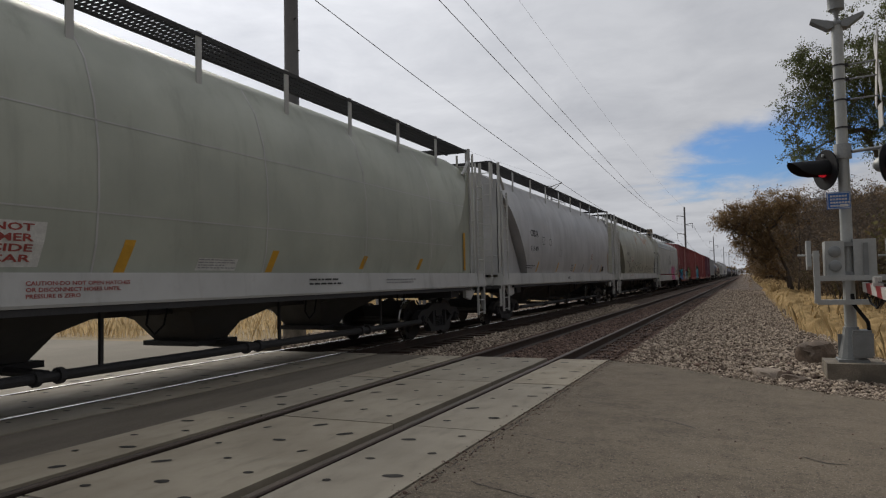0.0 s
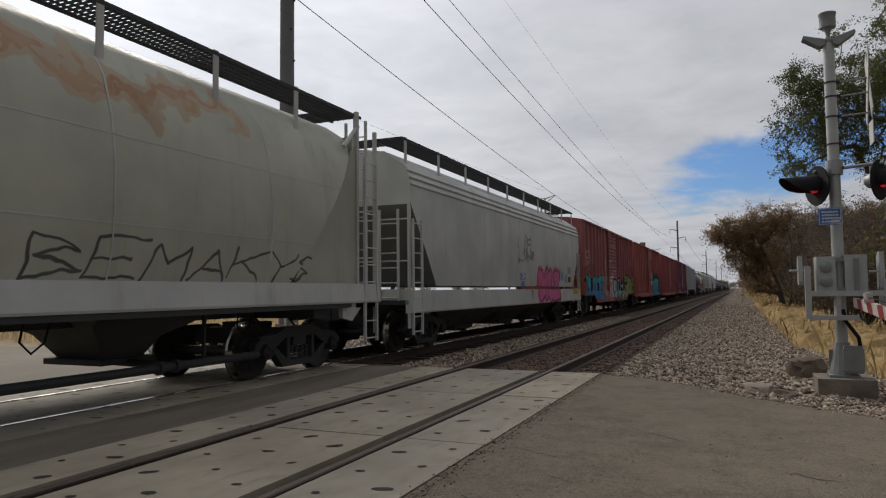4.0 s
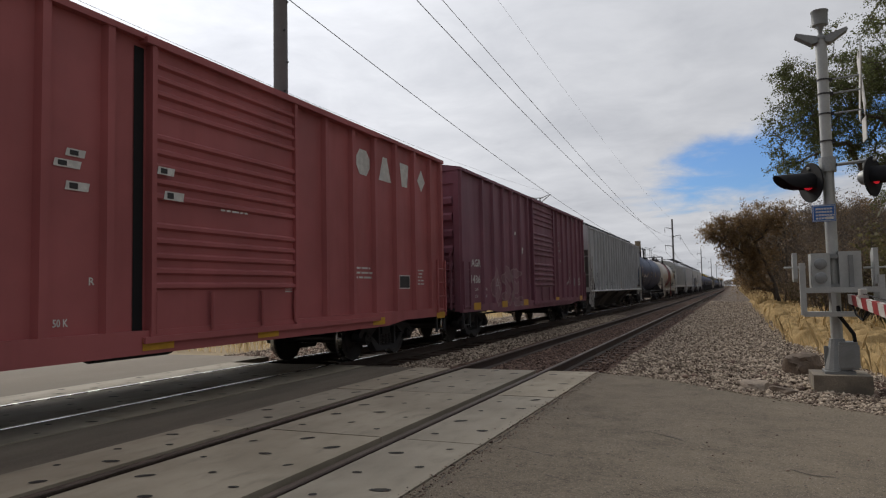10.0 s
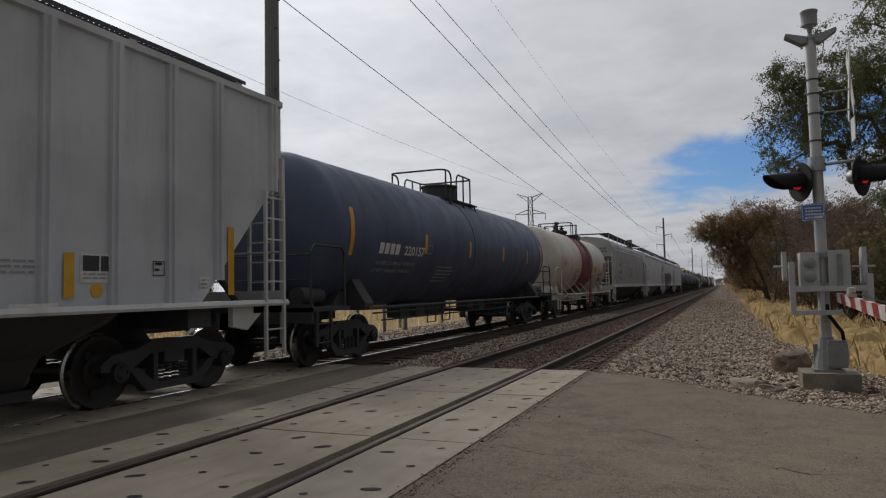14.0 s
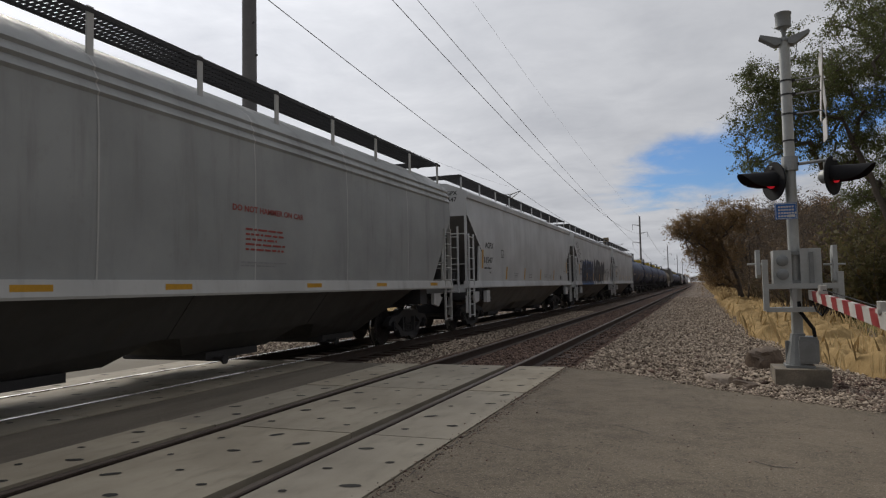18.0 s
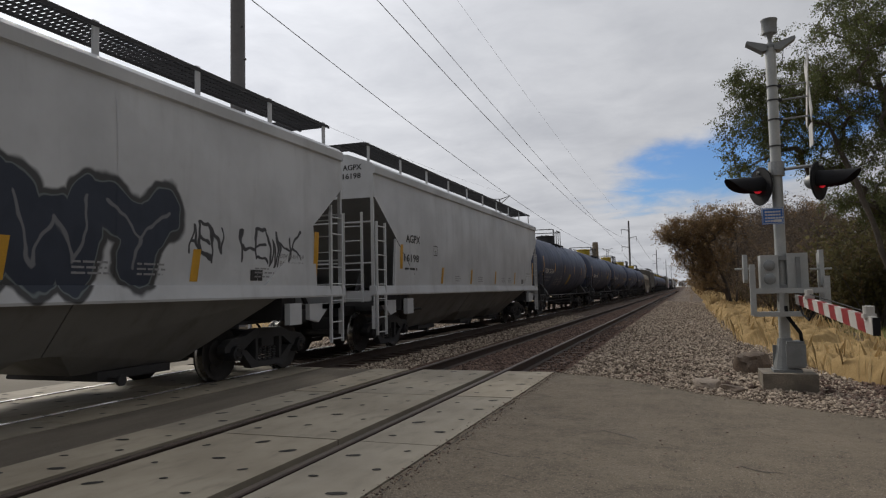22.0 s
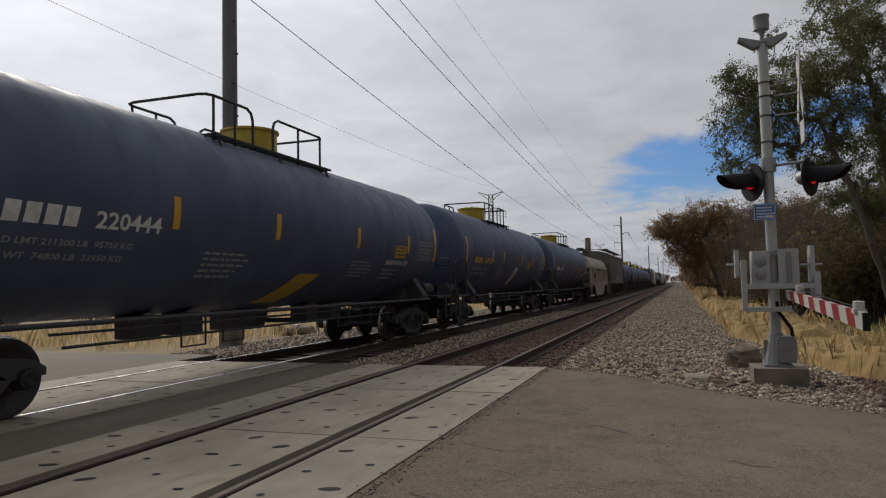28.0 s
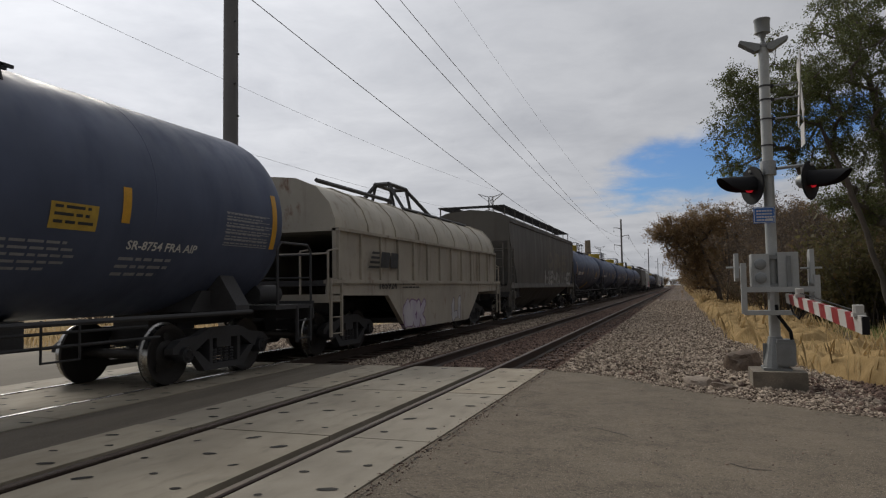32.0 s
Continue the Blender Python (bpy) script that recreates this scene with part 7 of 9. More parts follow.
for y in (92.6, 96.3, 98.67, 100.65, 103.88, 106.75):
    side_patch("reflector", y + c, y + 0.46 + c, 0.70, 0.83, lambda z: 1.557, M_YELLOW, car)
for y0, y1, z0, z1, o in ((97.76, 97.98, 2.71, 2.79, 1.475), (97.63, 97.93, 2.59, 2.67, 1.475), (97.76, 98.03, 2.37, 2.46, 1.475), (98.85, 99.1, 2.68, 2.77, 1.57), (98.95, 99.25, 2.40, 2.50, 1.57)):
    side_patch("patch", y0 + c, y1 + c, z0, z1, lambda z, o=o: o, M_PALEINK, car, 0.02)
    side_patch("barcode", y0 + 0.05 + c, y0 + 0.15 + c, z0 + 0.015, z1 - 0.015, lambda z, o=o: o + 0.003, M_INK, car)
bars(99.9 + c, 100.6 + c, 2.33, 2.39, 1, lambda z: 1.57, M_PALEINK, car, 26)
bars(101.3 + c, 101.5 + c, 1.3, 1.42, 3, lambda z: 1.53, M_PALEINK, car, 27)
# the dark beside the door is a black sheet laid on the side
side_patch("open_gap", 98.60 + c, 98.74 + c, 0.9, 4.1, lambda z: 1.475, M_BLACK, car, label="black sheet painted as the shade beside the door")

# 8
car, h, xs, xw = boxcar("maroon ribbed boxcar with faint chalky sprayed marks", 108.35, 123.2, P_BOX8, P_BOX8, 0.74, [y - 115.775 for y in (108.45, 109.99, 110.87, 111.73, 112.6, 113.45, 114.3, 118.3, 119.15, 120.0, 120.85, 121.7, 122.5, 123.1)], (-1.05, 1.8), tall=4.32)
c = -115.775
for s, y0, y1, z0, z1 in (("AGR", 109.18, 109.88, 1.89, 2.09), ("1436", 109.14, 109.84, 1.47, 1.68)):
    side_text(s, y0 + c, y1 + c, z0, z1, xw, M_PALEINK, car)
end_text("AGR 1436", -0.8, 0.15, 4.02, 4.13, -h - 0.095, M_PALEINK, car)
for s, y0, y1, z0, z1 in (("DOWN", 118.36, 118.74, 2.98, 3.08), ("WIT", 118.46, 118.74, 2.84, 2.94), ("OPP!", 118.42, 118.83, 2.66, 2.77), ("THE", 118.35, 118.55, 2.44, 2.53), ("WORKERS!", 118.44, 119.02, 2.30, 2.40)):
    side_text(s, y0 + c, y1 + c, z0, z1, xw, M_CHALK, car)
for y in (109.1, 111.36, 113.51, 117.7, 121.9):
    side_patch("reflector", y + c, y + 0.5 + c, 0.80, 0.98, lambda z: 1.557, M_YELLOW, car)
for s, y0, y1, z0 in (("LD LMT", 109.42, 109.68, 1.28), ("LT WT", 109.42, 109.64, 1.10), ("155700", 110.15, 110.36, 1.28), ("63300", 110.15, 110.34, 1.10)):
    side_text(s, y0 + c, y1 + c, z0, z0 + 0.075, xw, M_PALEINK, car)
bars(122.0 + c, 122.5 + c, 1.4, 1.75, 5, xw, M_PALEINK, car, 24)
side_patch("label_board", 120.9 + c, 121.4 + c, 1.4, 1.7, xw, M_GREYINK, car)
for y, z in ((112.95, 2.95), (113.65, 2.4), (113.7, 2.5)):
    side_patch("patch", y + c, y + 0.14 + c, z, z + 0.1, xw, M_PALEINK, car, 0.05)

# 9
car, h, xs = hopper("light grey ribbed hopper car with yellow strips", 124.45, 143.05, RIBBED, P_GREY9, P_GREY_TRIM, "ribbed", P_LOWDARK)
c = -133.75
xr = lambda z: 1.463
for s, y0, y1, z0, z1 in (("AS", 126.32, 126.72, 1.81, 2.0), ("OX", 127.0, 127.35, 1.81, 2.0), ("58", 126.24, 126.6, 1.37, 1.58), ("401", 127.0, 127.4, 1.37, 1.58), ("HY", 126.34, 126.62, 1.64, 1.75), ("PE", 127.06, 127.34, 1.62, 1.75), ("JD3508", 129.98, 130.4, 1.62, 1.69), ("RPM 7-21", 131.4, 131.8, 1.50, 1.57)):
    side_text(s, y0 + c, y1 + c, z0, z1, xr, M_INK, car)
end_text("ASOX 58401", -0.2, 0.95, 3.12, 3.26, -h - 0.005, M_INK, car)
for y in (126.12, 128.52, 131.3, 134.1, 136.8, 139.36, 141.8):
    side_patch("reflector", y + c, y + 0.12 + c, 1.28, 1.74 if 127 < y < 141 else 2.18, lambda z: 1.475, M_YELLOW, car)
side_patch("notice_board", 5.81, 6.27, 1.44, 1.74, xr, M_PALEINK, car, label="white-framed notice with dark panels")
for a, b, z0, z1 in ((5.835, 6.035, 1.56, 1.72), (6.055, 6.245, 1.56, 1.72)):
    side_patch("notice_panel", a, b, z0, z1, lambda z: 1.468, M_UNDER, car)
bars(5.84, 6.26, 1.46, 1.54, 2, lambda z: 1.468, M_GREYINK, car, 37)
bm = bmesh.new()
cyl(bm, (1.462, 6.01, 1.355), (1.468, 6.01, 1.355), 0.075, n=20)
part("round_label", bm, M_YELLOW, car, "round yellow label")
empty_box(6.77, 6.95, 1.52, 1.69, 0.012, xr, M_INK, car)
bars(6.80, 6.94, 1.54, 1.68, 2, xr, M_INK, car, 38)
side_patch("label_board", 7.53, 7.71, 1.32, 1.51, xr, M_PALEINK, car)
bars(7.55, 7.70, 1.34, 1.49, 3, lambda z: 1.468, M_GREYINK, car, 39)
bars(4.55, 5.45, 1.50, 1.66, 3, xr, M_GREYINK, car, 40)
for k, y in enumerate((128.6, 130.3, 131.6, 134.1, 136.6)):
    bars(y + c, y + 0.7 + c, 1.4, 1.62, 2, xr, M_INK, car, 30 + k)
empty_box(132.0 + c, 132.4 + c, 1.7, 2.0, 0.02, xr, M_INK, car)
for y in (128.7, 133.4, 138.75):
    side_patch("label_board", y + c, y + 0.5 + c, 1.14, 1.24, lambda z: 1.545, M_PALEINK, car)

# tank cars
def tank_marks(car, c, y_mark, number, ink, lead, reflectors, size=1.0):
    """lead: the letters before the number, or a width of plain blocks."""
    if isinstance(lead, str):
        side_text(lead, y_mark + c, y_mark + 0.95 + c, 2.02, 2.23, tank_x, ink, car)
    else:
        for k in range(4):
            side_patch("emblem", y_mark + k * 0.235 + c, y_mark + k * 0.235 + 0.18 + c, 2.02, 2.23, tank_x, ink, car, 0.02)
    side_text(number, y_mark + 1.13 + c, y_mark + 2.15 + c, 2.02, 2.22, tank_x, ink, car)
    side_text("LD LMT 211200 LB  95750 KG", y_mark + 0.0 + c, y_mark + 1.75 + c, 1.81, 1.88, tank_x, M_GREYINK, car)
    side_text("LT WT  74800 LB  33950 KG", y_mark - 0.05 + c, y_mark + 1.65 + c, 1.66, 1.73, tank_x, M_GREYINK, car)
    for i, y in enumerate(reflectors):
        big = i in (0, len(reflectors) - 1)
        side_patch("reflector", y + c, y + 0.13 + c, 1.94 if big else 2.1, 2.8 if big else 2.52, tank_x, M_YELLOW, car, 0.0, 8)
    bars(y_mark + 3.1 + c, y_mark + 4.2 + c, 1.45, 1.85, 5, tank_x, M_GREYINK, car, 50)


def tank_plate(car, y0, y1, z0, z1, seed):
    """The white-lined data table on the shell."""
    for i in range(6):
        z = z0 + (z1 - z0) * i / 5
        side_patch("table_line", y0, y1, z - 0.006, z + 0.006, tank_x, M_GREYINK, car, 0, 1)
    bars(y0 + 0.02, y1 + 0.1, z0, z1, 10, tank_x, M_GREYINK, car, seed)


car, h, xs = tank_car("black tank car with a grey weld band and yellow strips", 144.2, 159.6, P_TANK, M_UNDER, 0.85, guard=(-0.75, 0.55, 1.45, 1.25, 0.60))
tank_marks(car, -151.9, 146.23, "220157", M_PALEINK, 4, (145.10, 148.38, 151.25, 154.15, 156.85, 158.7))
empty_box(-3.36, -3.12, 2.1, 2.3, 0.015, tank_x, M_GREYINK, car)
bm = bmesh.new()
lathe(bm, [(-0.25, TR + 0.002), (-0.24, TR + 0.02), (-0.1, TR + 0.02), (-0.09, TR + 0.002)], "y", (0, 0, TZ), 40)
part("stiffening_ring", bm, P_TANK2, car, smooth=30)

car, h, xs = tank_car("cream-white tank car with a wide dull red band", 161.4, 174.1, P_TANKW, M_UNDER, 0.35, 1, None, P_TANKW, (-1.22, 1.62, P_BAND))
c = -167.75
for y in (162.4, 164.3, 166.36, 169.42, 170.92, 173.47):
    side_patch("reflector", y + c, y + 0.14 + c, 2.05 if y < 173 else 1.95, 2.55 if y < 173 else 2.75, tank_x, M_YELLOW, car, 0, 8)
side_text("8", 162.8 + c, 162.95 + c, 2.15, 2.38, tank_x, M_INK, car)
side_text("HYDROCHLORIC ACID", 171.12 + c, 172.30 + c, 1.86, 2.00, tank_x, M_INK, car)
bars(165.2 + c, 166.25 + c, 1.5, 2.1, 7, tank_x, M_INK, car, 61)
bars(169.5 + c, 170.45 + c, 1.62, 1.87, 3, tank_x, M_INK, car, 62)
side_patch("label_board", 169.87 + c, 170.56 + c, 2.0, 2.30, tank_x, M_YELLOW, car, label="yellow notice panel")
side_text("FOR CHEMICAL EMERGENCY", 169.91 + c, 170.53 + c, 2.22, 2.28, lambda z: tank_x(z) + 0.003, M_INK, car)
bars(169.91 + c, 170.56 + c, 2.03, 2.20, 2, lambda z: tank_x(z) + 0.003, M_INK, car, 63)
side_patch("label_board", 171.68 + c, 172.17 + c, 1.55, 1.76, tank_x, M_INK, car)
for i in range(6):
    z = 2.05 + 0.5 * i / 5
    side_patch("table_line", 172.47 + c, 173.40 + c, z - 0.006, z + 0.006, tank_x, M_INK, car, 0, 1)
bars(172.49 + c, 173.4 + c, 2.05, 2.55, 10, tank_x, M_INK, car, 64)
bm = bmesh.new()
bm.faces.new([bm.verts.new((tank_x(z) + 0.006, y + c, z)) for y, z in ((172.47, 1.62), (172.645, 1.78), (172.82, 1.62), (172.645, 1.46))])
part("placard", bm, M_INK, car, "black diamond placard")
side_text("1789", 172.52 + c, 172.77 + c, 1.59, 1.66, lambda z: tank_x(z) + 0.004, M_PALEINK, car)

ladder(car, TR + 0.07, 0.04, 0.32, 2.75, P_BAND, w=0.42)
for z0, x0, z1, x1 in ((2.75, TR + 0.07, 3.25, 1.26), (3.25, 1.26, 3.68, 0.92)):
    bm = bmesh.new()
    for k in (0.04, 0.46):
        tube(bm, [(x0, k, z0), (x1, k + 0.12, z1)], 0.018)
    tube(bm, [(x0, 0.04, z0), (x0, 0.46, z0)], 0.014)
    part("bent_ladder", bm, M_UNDER, car)

# 12 to 15
car, h, xs = hopper("mid grey covered hopper car with a ribbed roof edge", 175.6, 192.4, TALL, P_GREY12, P_GREY_TRIM, "flat", P_LOWDARK)
c = -184.0
side_text("SHQX", 178.2 + c, 179.1 + c, 2.52, 2.72, xs, M_INK, car)
side_text("40973", 178.2 + c, 179.22 + c, 2.05, 2.26, xs, M_INK, car)
empty_box(179.45 + c, 179.68 + c, 2.3, 2.52, 0.02, xs, M_INK, car)
bars(178.1 + c, 179.2 + c, 1.65, 1.9, 2, xs, M_INK, car, 70)
side_text("DO NOT HAMMER ON CAR", 183.47 + c, 185.28 + c, 2.40, 2.49, xs, M_REDINK, car)
bars(183.76 + c, 184.8 + c, 1.82, 2.18, 5, xs, M_REDINK, car, 71)
bars(183.66 + c, 184.82 + c, 1.60, 1.70, 2, xs, M_GREYINK, car, 72)
for y in (177.4, 180.19, 182.17, 185.33, 187.9, 190.8):
    side_patch("reflector", y + c, y + 0.46 + c, 1.26, 1.38, lambda z: 1.572, M_YELLOW, car)
end_text("SHQX", 0.62, 1.2, 3.48, 3.60, -h + 0.035, M_INK, car)
end_text("40973", 0.62, 1.2, 3.30, 3.42, -h + 0.035, M_INK, car)


def agpx(label, t0, t1, number, mat, seed):
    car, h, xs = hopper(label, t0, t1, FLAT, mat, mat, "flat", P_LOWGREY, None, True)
    c = -(t0 + t1) / 2
    side_text("AGPX", t0 + 1.66 + c, t0 + 2.54 + c, 2.41, 2.60, xs, M_INK, car)
    side_text(number, t0 + 1.56 + c, t0 + 2.46 + c, 1.97, 2.15, xs, M_INK, car)
    empty_box(t0 + 3.47 + c, t0 + 3.74 + c, 2.18, 2.43, 0.02, xs, M_INK, car)
    side_text("C", t0 + 3.55 + c, t0 + 3.66 + c, 2.22, 2.31, xs, M_INK, car)
    bars(t0 + 1.6 + c, t0 + 2.4 + c, 1.60, 1.85, 2, xs, M_INK, car, seed)
    for y in (1.3, 4.05, 6.6, 9.3, 12.0, 15.05):
        big = y in (1.3, 15.05)
        side_patch("reflector", t0 + y + c, t0 + y + 0.15 + c, 1.48, 2.35 if big else 1.90, xs, M_YELLOW, car, 0.05)
    for y in (5.2, 7.4, 10.2, 11.1, 13.4):
        bars(t0 + y + c, t0 + y + 0.55 + c, 1.52, 1.70, 3, xs, M_GREYINK, car, seed + int(y))
    for i, s in enumerate(("EXW 10-8 H  9-8", "EW   8-6 H 15-0", "CU FT 5461")):
        side_text(s, t1 - 2.15 + c, t1 - (1.45 if i < 2 else 1.7) + c, 1.86 - i * 0.12, 1.93 - i * 0.12, xs, M_GREYINK, car)
    side_patch("label_board", t1 - 2.9 + c, t1 - 2.6 + c, 1.5, 1.66, xs, M_INK, car)
    end_text("AGPX", 0.83, 1.27, 3.84, 3.96, -h + 0.035, M_INK, car)
    end_text(number, 0.83, 1.25, 3.66, 3.78, -h + 0.035, M_INK, car)
    # jacking pads at the bolsters
    bm = bmesh.new()
    for s in (-1, 1):
        a, b = sorted((s * (h - 1.95), s * (h - 1.6)))
        box(bm, 1.5, 1.60, a, b, 0.80, 1.14)
    parts("jacking_pad", bm, P_WHITE, car)
    return car, h, xs


agpx("off-white covered hopper car with yellow strips", 193.7, 210.2, "11547", P_WHITE, 80)
car, h, xs = agpx("white covered hopper car with dark blue sprayed lettering", 211.35, 227.55, "11598", P_WHITE14, 90)
sprayed_on(car, P_WHITE14, (-6.03, -1.35, 3.85), SPRAY14)
agpx("clean off-white covered hopper car with yellow strips", 228.85, 244.95, "16198", P_WHITE, 100)

# 16 to 20
car, h, xs = tank_car("black tank car with white lettering", 246.2, 261.5, P_TANK, M_UNDER, 1.1, guard=(-0.87, 0.45, 1.62, 1.42, 0.62))
tank_marks(car, -253.85, 247.4, "251529", M_PALEINK, "TCBX", (246.98, 249.82, 252.65, 255.85, 258.68, 260.7), 1.2)
empty_box(-3.13, -2.85, 1.96, 2.19, 0.015, tank_x, M_GREYINK, car)
side_text("C", -3.03, -2.95, 2.0, 2.1, tank_x, M_GREYINK, car)
bars(-2.2, -1.3, 1.45, 1.92, 6, tank_x, M_GREYINK, car, 111)
for k in (0.0, 0.07):
    side_patch("chalk_line", -1.66, -1.25, 3.10 + k, 3.115 + k, tank_x, M_GREYINK, car)
side_patch("label_board", 0.30, 0.83, 1.51, 2.06, tank_x, M_YINK, car, 0.24, label="slanted faded yellow placard")
tank_plate(car, 260.0 - 253.85, 260.9 - 253.85, 1.95, 2.4, 110)
TANKS = []
for t0, t1, number, ink, dm, guard, strips, plate in (
        (263.2, 276.95, "220504", M_PALEINK, 0.3, (-1.7, 1.15, 1.7, 1.5, 0.47), (-6.1, -2.95, -0.7, 2.3, 4.1, 6.1), 3.1),
        (278.35, 293.15, "220444", M_PALEINK, 0.46, (-1.8, 1.2, 1.86, 1.85, 0.46), (-6.44, -3.3, -0.92, 2.03, 4.72, 6.6), 4.04),
        (294.5, 308.8, "647923", M_YINK, -0.9, (-1.93, 1.3, 1.25, 1.2, 0.50), (-6.35, -3.23, -1.67, 1.44, 3.57, 6.38), 2.54),
        (310.05, 324.8, "220495", M_PALEINK, 0.05, (-1.25, 2.15, 2.45, 0.9, 0.48), (-6.63, -3.49, -1.19, 1.63, 3.5, 6.6), 2.54)):
    car, h, xs = tank_car("black tank car with a yellow manway and yellow strips", t0, t1, P_TANK if ink is M_PALEINK else P_TANK2, M_DOME, dm, guard=guard)
    c = -(t0 + t1) / 2
    tank_marks(car, c, t0 + 1.76, number, ink, 4, [y - c for y in strips])
    tank_plate(car, t1 - 1.95 + c, t1 - 0.85 + c, 1.95, 2.42, int(t0))
    side_patch("label_board", plate, plate + 0.62, 1.97, 2.25, tank_x, M_YINK, car, label="yellow notice panel")
    bars(plate + 0.05, plate + 0.62, 1.99, 2.23, 3, lambda z: tank_x(z) + 0.003, M_INK, car, 120)
    if number == "220444":
        side_patch("painted_patch", -0.39, 0.36, 1.07, 1.57, tank_x, M_YINK, car, 0.58, label="slanted ochre painted patch")
    if number == "647923":
        side_patch("painted_patch", 0.07, 0.57, 1.33, 1.97, tank_x, M_PALEINK, car, 0.38, label="slanted white painted patch")
        bars(0.30, 0.74, 1.50, 1.90, 3, lambda z: tank_x(z) + 0.003, M_GREYINK, car, 124)
    if number in ("220495", "220444"):
        side_text("SR-8754 FRA AIP", t0 + 11.05 + c, t0 + 12.3 + c, 1.80, 1.91, tank_x, M_PALEINK, car)
        bars(t0 + 9.4 + c, t0 + 10.4 + c, 1.5, 1.85, 5, tank_x, M_GREYINK, car, 130)
        bars(t0 + 11.0 + c, t0 + 12.0 + c, 1.45, 1.72, 3, tank_x, M_GREYINK, car, 131)
    TANKS.append(car)


def coil_car(t0, t1):
    car = new_car("cream rust-streaked coil car with a rounded hood", t0, t1, "coil car")
    half = (t1 - t0) / 2
    bm = bmesh.new()
    hood = [(1.42, 2.40), (1.41, 2.62), (1.28, 2.95), (1.0, 3.24), (0.55, 3.43), (0.0, 3.49)]
    prism(bm, mirrored(hood), -half + 0.45, half - 0.45)
    part("hood", bm, P_COIL, car, "rounded chalky cream hood with rust bleeding", smooth=35)
    bm = bmesh.new()
    y = -half + 0.45
    for i in range(9):
        yy = y + (2 * half - 0.9) * i / 8
        prism(bm, mirrored([(x + 0.025 if x else 0.0, z + (0.025 if z > 3.1 else 0.0)) for x, z in hood]), yy - 0.03, yy + 0.03)
    parts("hood_rib", bm, P_COIL, car)
    bm = bmesh.new()
    for s in (-1, 1):
        for y in (-0.45, 0.75):
            tube(bm, [(s * 0.75, y * 1.7, 3.36), (s * 0.2, y, 4.1)], 0.055, 4)
            tube(bm, [(s * 0.35, y, 3.45), (s * 0.2, y, 4.1)], 0.045, 4)
        tube(bm, [(s * 0.2, -0.5, 4.12), (s * 0.2, 0.8, 4.12)], 0.06, 4)
        tube(bm, [(s * 0.8, -0.9, 3.36), (s * 0.8, 4.6, 3.36)], 0.05, 4)
    tube(bm, [(0.3, -4.6, 3.62), (0.2, -0.4, 3.66)], 0.05, 4)
    tube(bm, [(-0.2, -0.45, 4.12), (0.2, -0.45, 4.12)], 0.06, 4)
    tube(bm, [(-0.2, 0.75, 4.12), (0.2, 0.75, 4.12)], 0.06, 4)
    part("lifting_frame", bm, M_UNDER, car, "dark lifting bracket on the hood")
    for s in (-1, 1):
        bm = bmesh.new()
        prismx(bm, [(-half + 0.1, 1.18), (-half + 2.75, 1.14), (-half + 3.8, 0.34), (half - 3.9, 0.34), (half - 2.7, 1.14), (half - 0.1, 1.18), (half - 0.1, 1.48), (-half + 0.1, 1.48)], s * 1.40, s * 1.50)
        part("side_girder", bm, P_COIL2, car)
        bm = bmesh.new()
        box(bm, min(s * 1.38, s * 1.46), max(s * 1.38, s * 1.46), -half + 0.4, half - 0.5, 1.45, 2.45)
        for i in range(13):
            y = -half + 0.45 + (2 * half - 1.0) * i / 12
            box(bm, min(s * 1.45, s * 1.51), max(s * 1.45, s * 1.51), y - 0.025, y + 0.025, 1.45, 2.45)
        box(bm, min(s * 1.36, s * 1.54), max(s * 1.36, s * 1.54), -half + 0.1, half - 0.1, 1.40, 1.47)
        box(bm, min(s * 1.36, s * 1.52), max(s * 1.36, s * 1.52), -half + 0.4, half - 0.5, 2.40, 2.46)
        part("side_wall", bm, P_COIL2, car)
        bm = bmesh.new()
        ye = s * half
        box(bm, -1.5, 1.5, min(ye, ye - s * 0.5), max(ye, ye - s * 0.5), 1.05, 1.2)
        prism(bm, mirrored([(x * 0.98, z) for x, z in hood[:-1]] + [(0, 3.46)]), min(s * (half - 0.52), s * (half - 0.44)), max(s * (half - 0.52), s * (half - 0.44)))
        part("end_bulkhead", bm, P_COIL2, car)
        bm = bmesh.new()
        for x in (-1.48, -0.9, 0.9, 1.48):
            tube(bm, [(x, ye - s * 0.05, 1.15), (x, ye - s * 0.05, 2.0), (x, ye - s * 0.42, 2.05)], 0.022)
        tube(bm, [(-1.48, ye - s * 0.05, 1.95), (1.48, ye - s * 0.05, 1.95)], 0.02)
        part("end_rail", bm, P_COIL2, car)
        ladder(car, 1.52, ye - s * 0.08 - (0.42 if s > 0 else 0), 0.42, 1.5, P_COIL2, name="sill_step")
    bm = bmesh.new()
    box(bm, -0.35, 0.35, -half + 0.1, half - 0.1, 0.72, 1.05)
    box(bm, -1.4, 1.4, -half * 0.45, half * 0.45, 0.5, 0.62)
    box(bm, -1.4, 1.4, -half + 0.2, half - 0.2, 1.36, 1.46)
    parts("underframe", bm, M_UNDER, car)
    c = -(t0 + t1) / 2
    xs = lambda z: 1.515
    for k in range(4):
        side_patch("emblem", 327.45 + k * 0.06 + c, 328.0 + c, 1.72 + k * 0.10, 1.77 + k * 0.10, xs, M_INK, car, 0.04)
    side_patch("emblem", 328.05 + c, 328.5 + c, 1.74, 2.08, xs, M_INK, car, 0.08)
    side_patch("emblem", 328.6 + c, 329.0 + c, 1.74, 2.08, xs, M_INK, car, 0.05)
    side_text("165924", 328.0 + c, 328.95 + c, 1.28, 1.44, xs, M_INK, car)
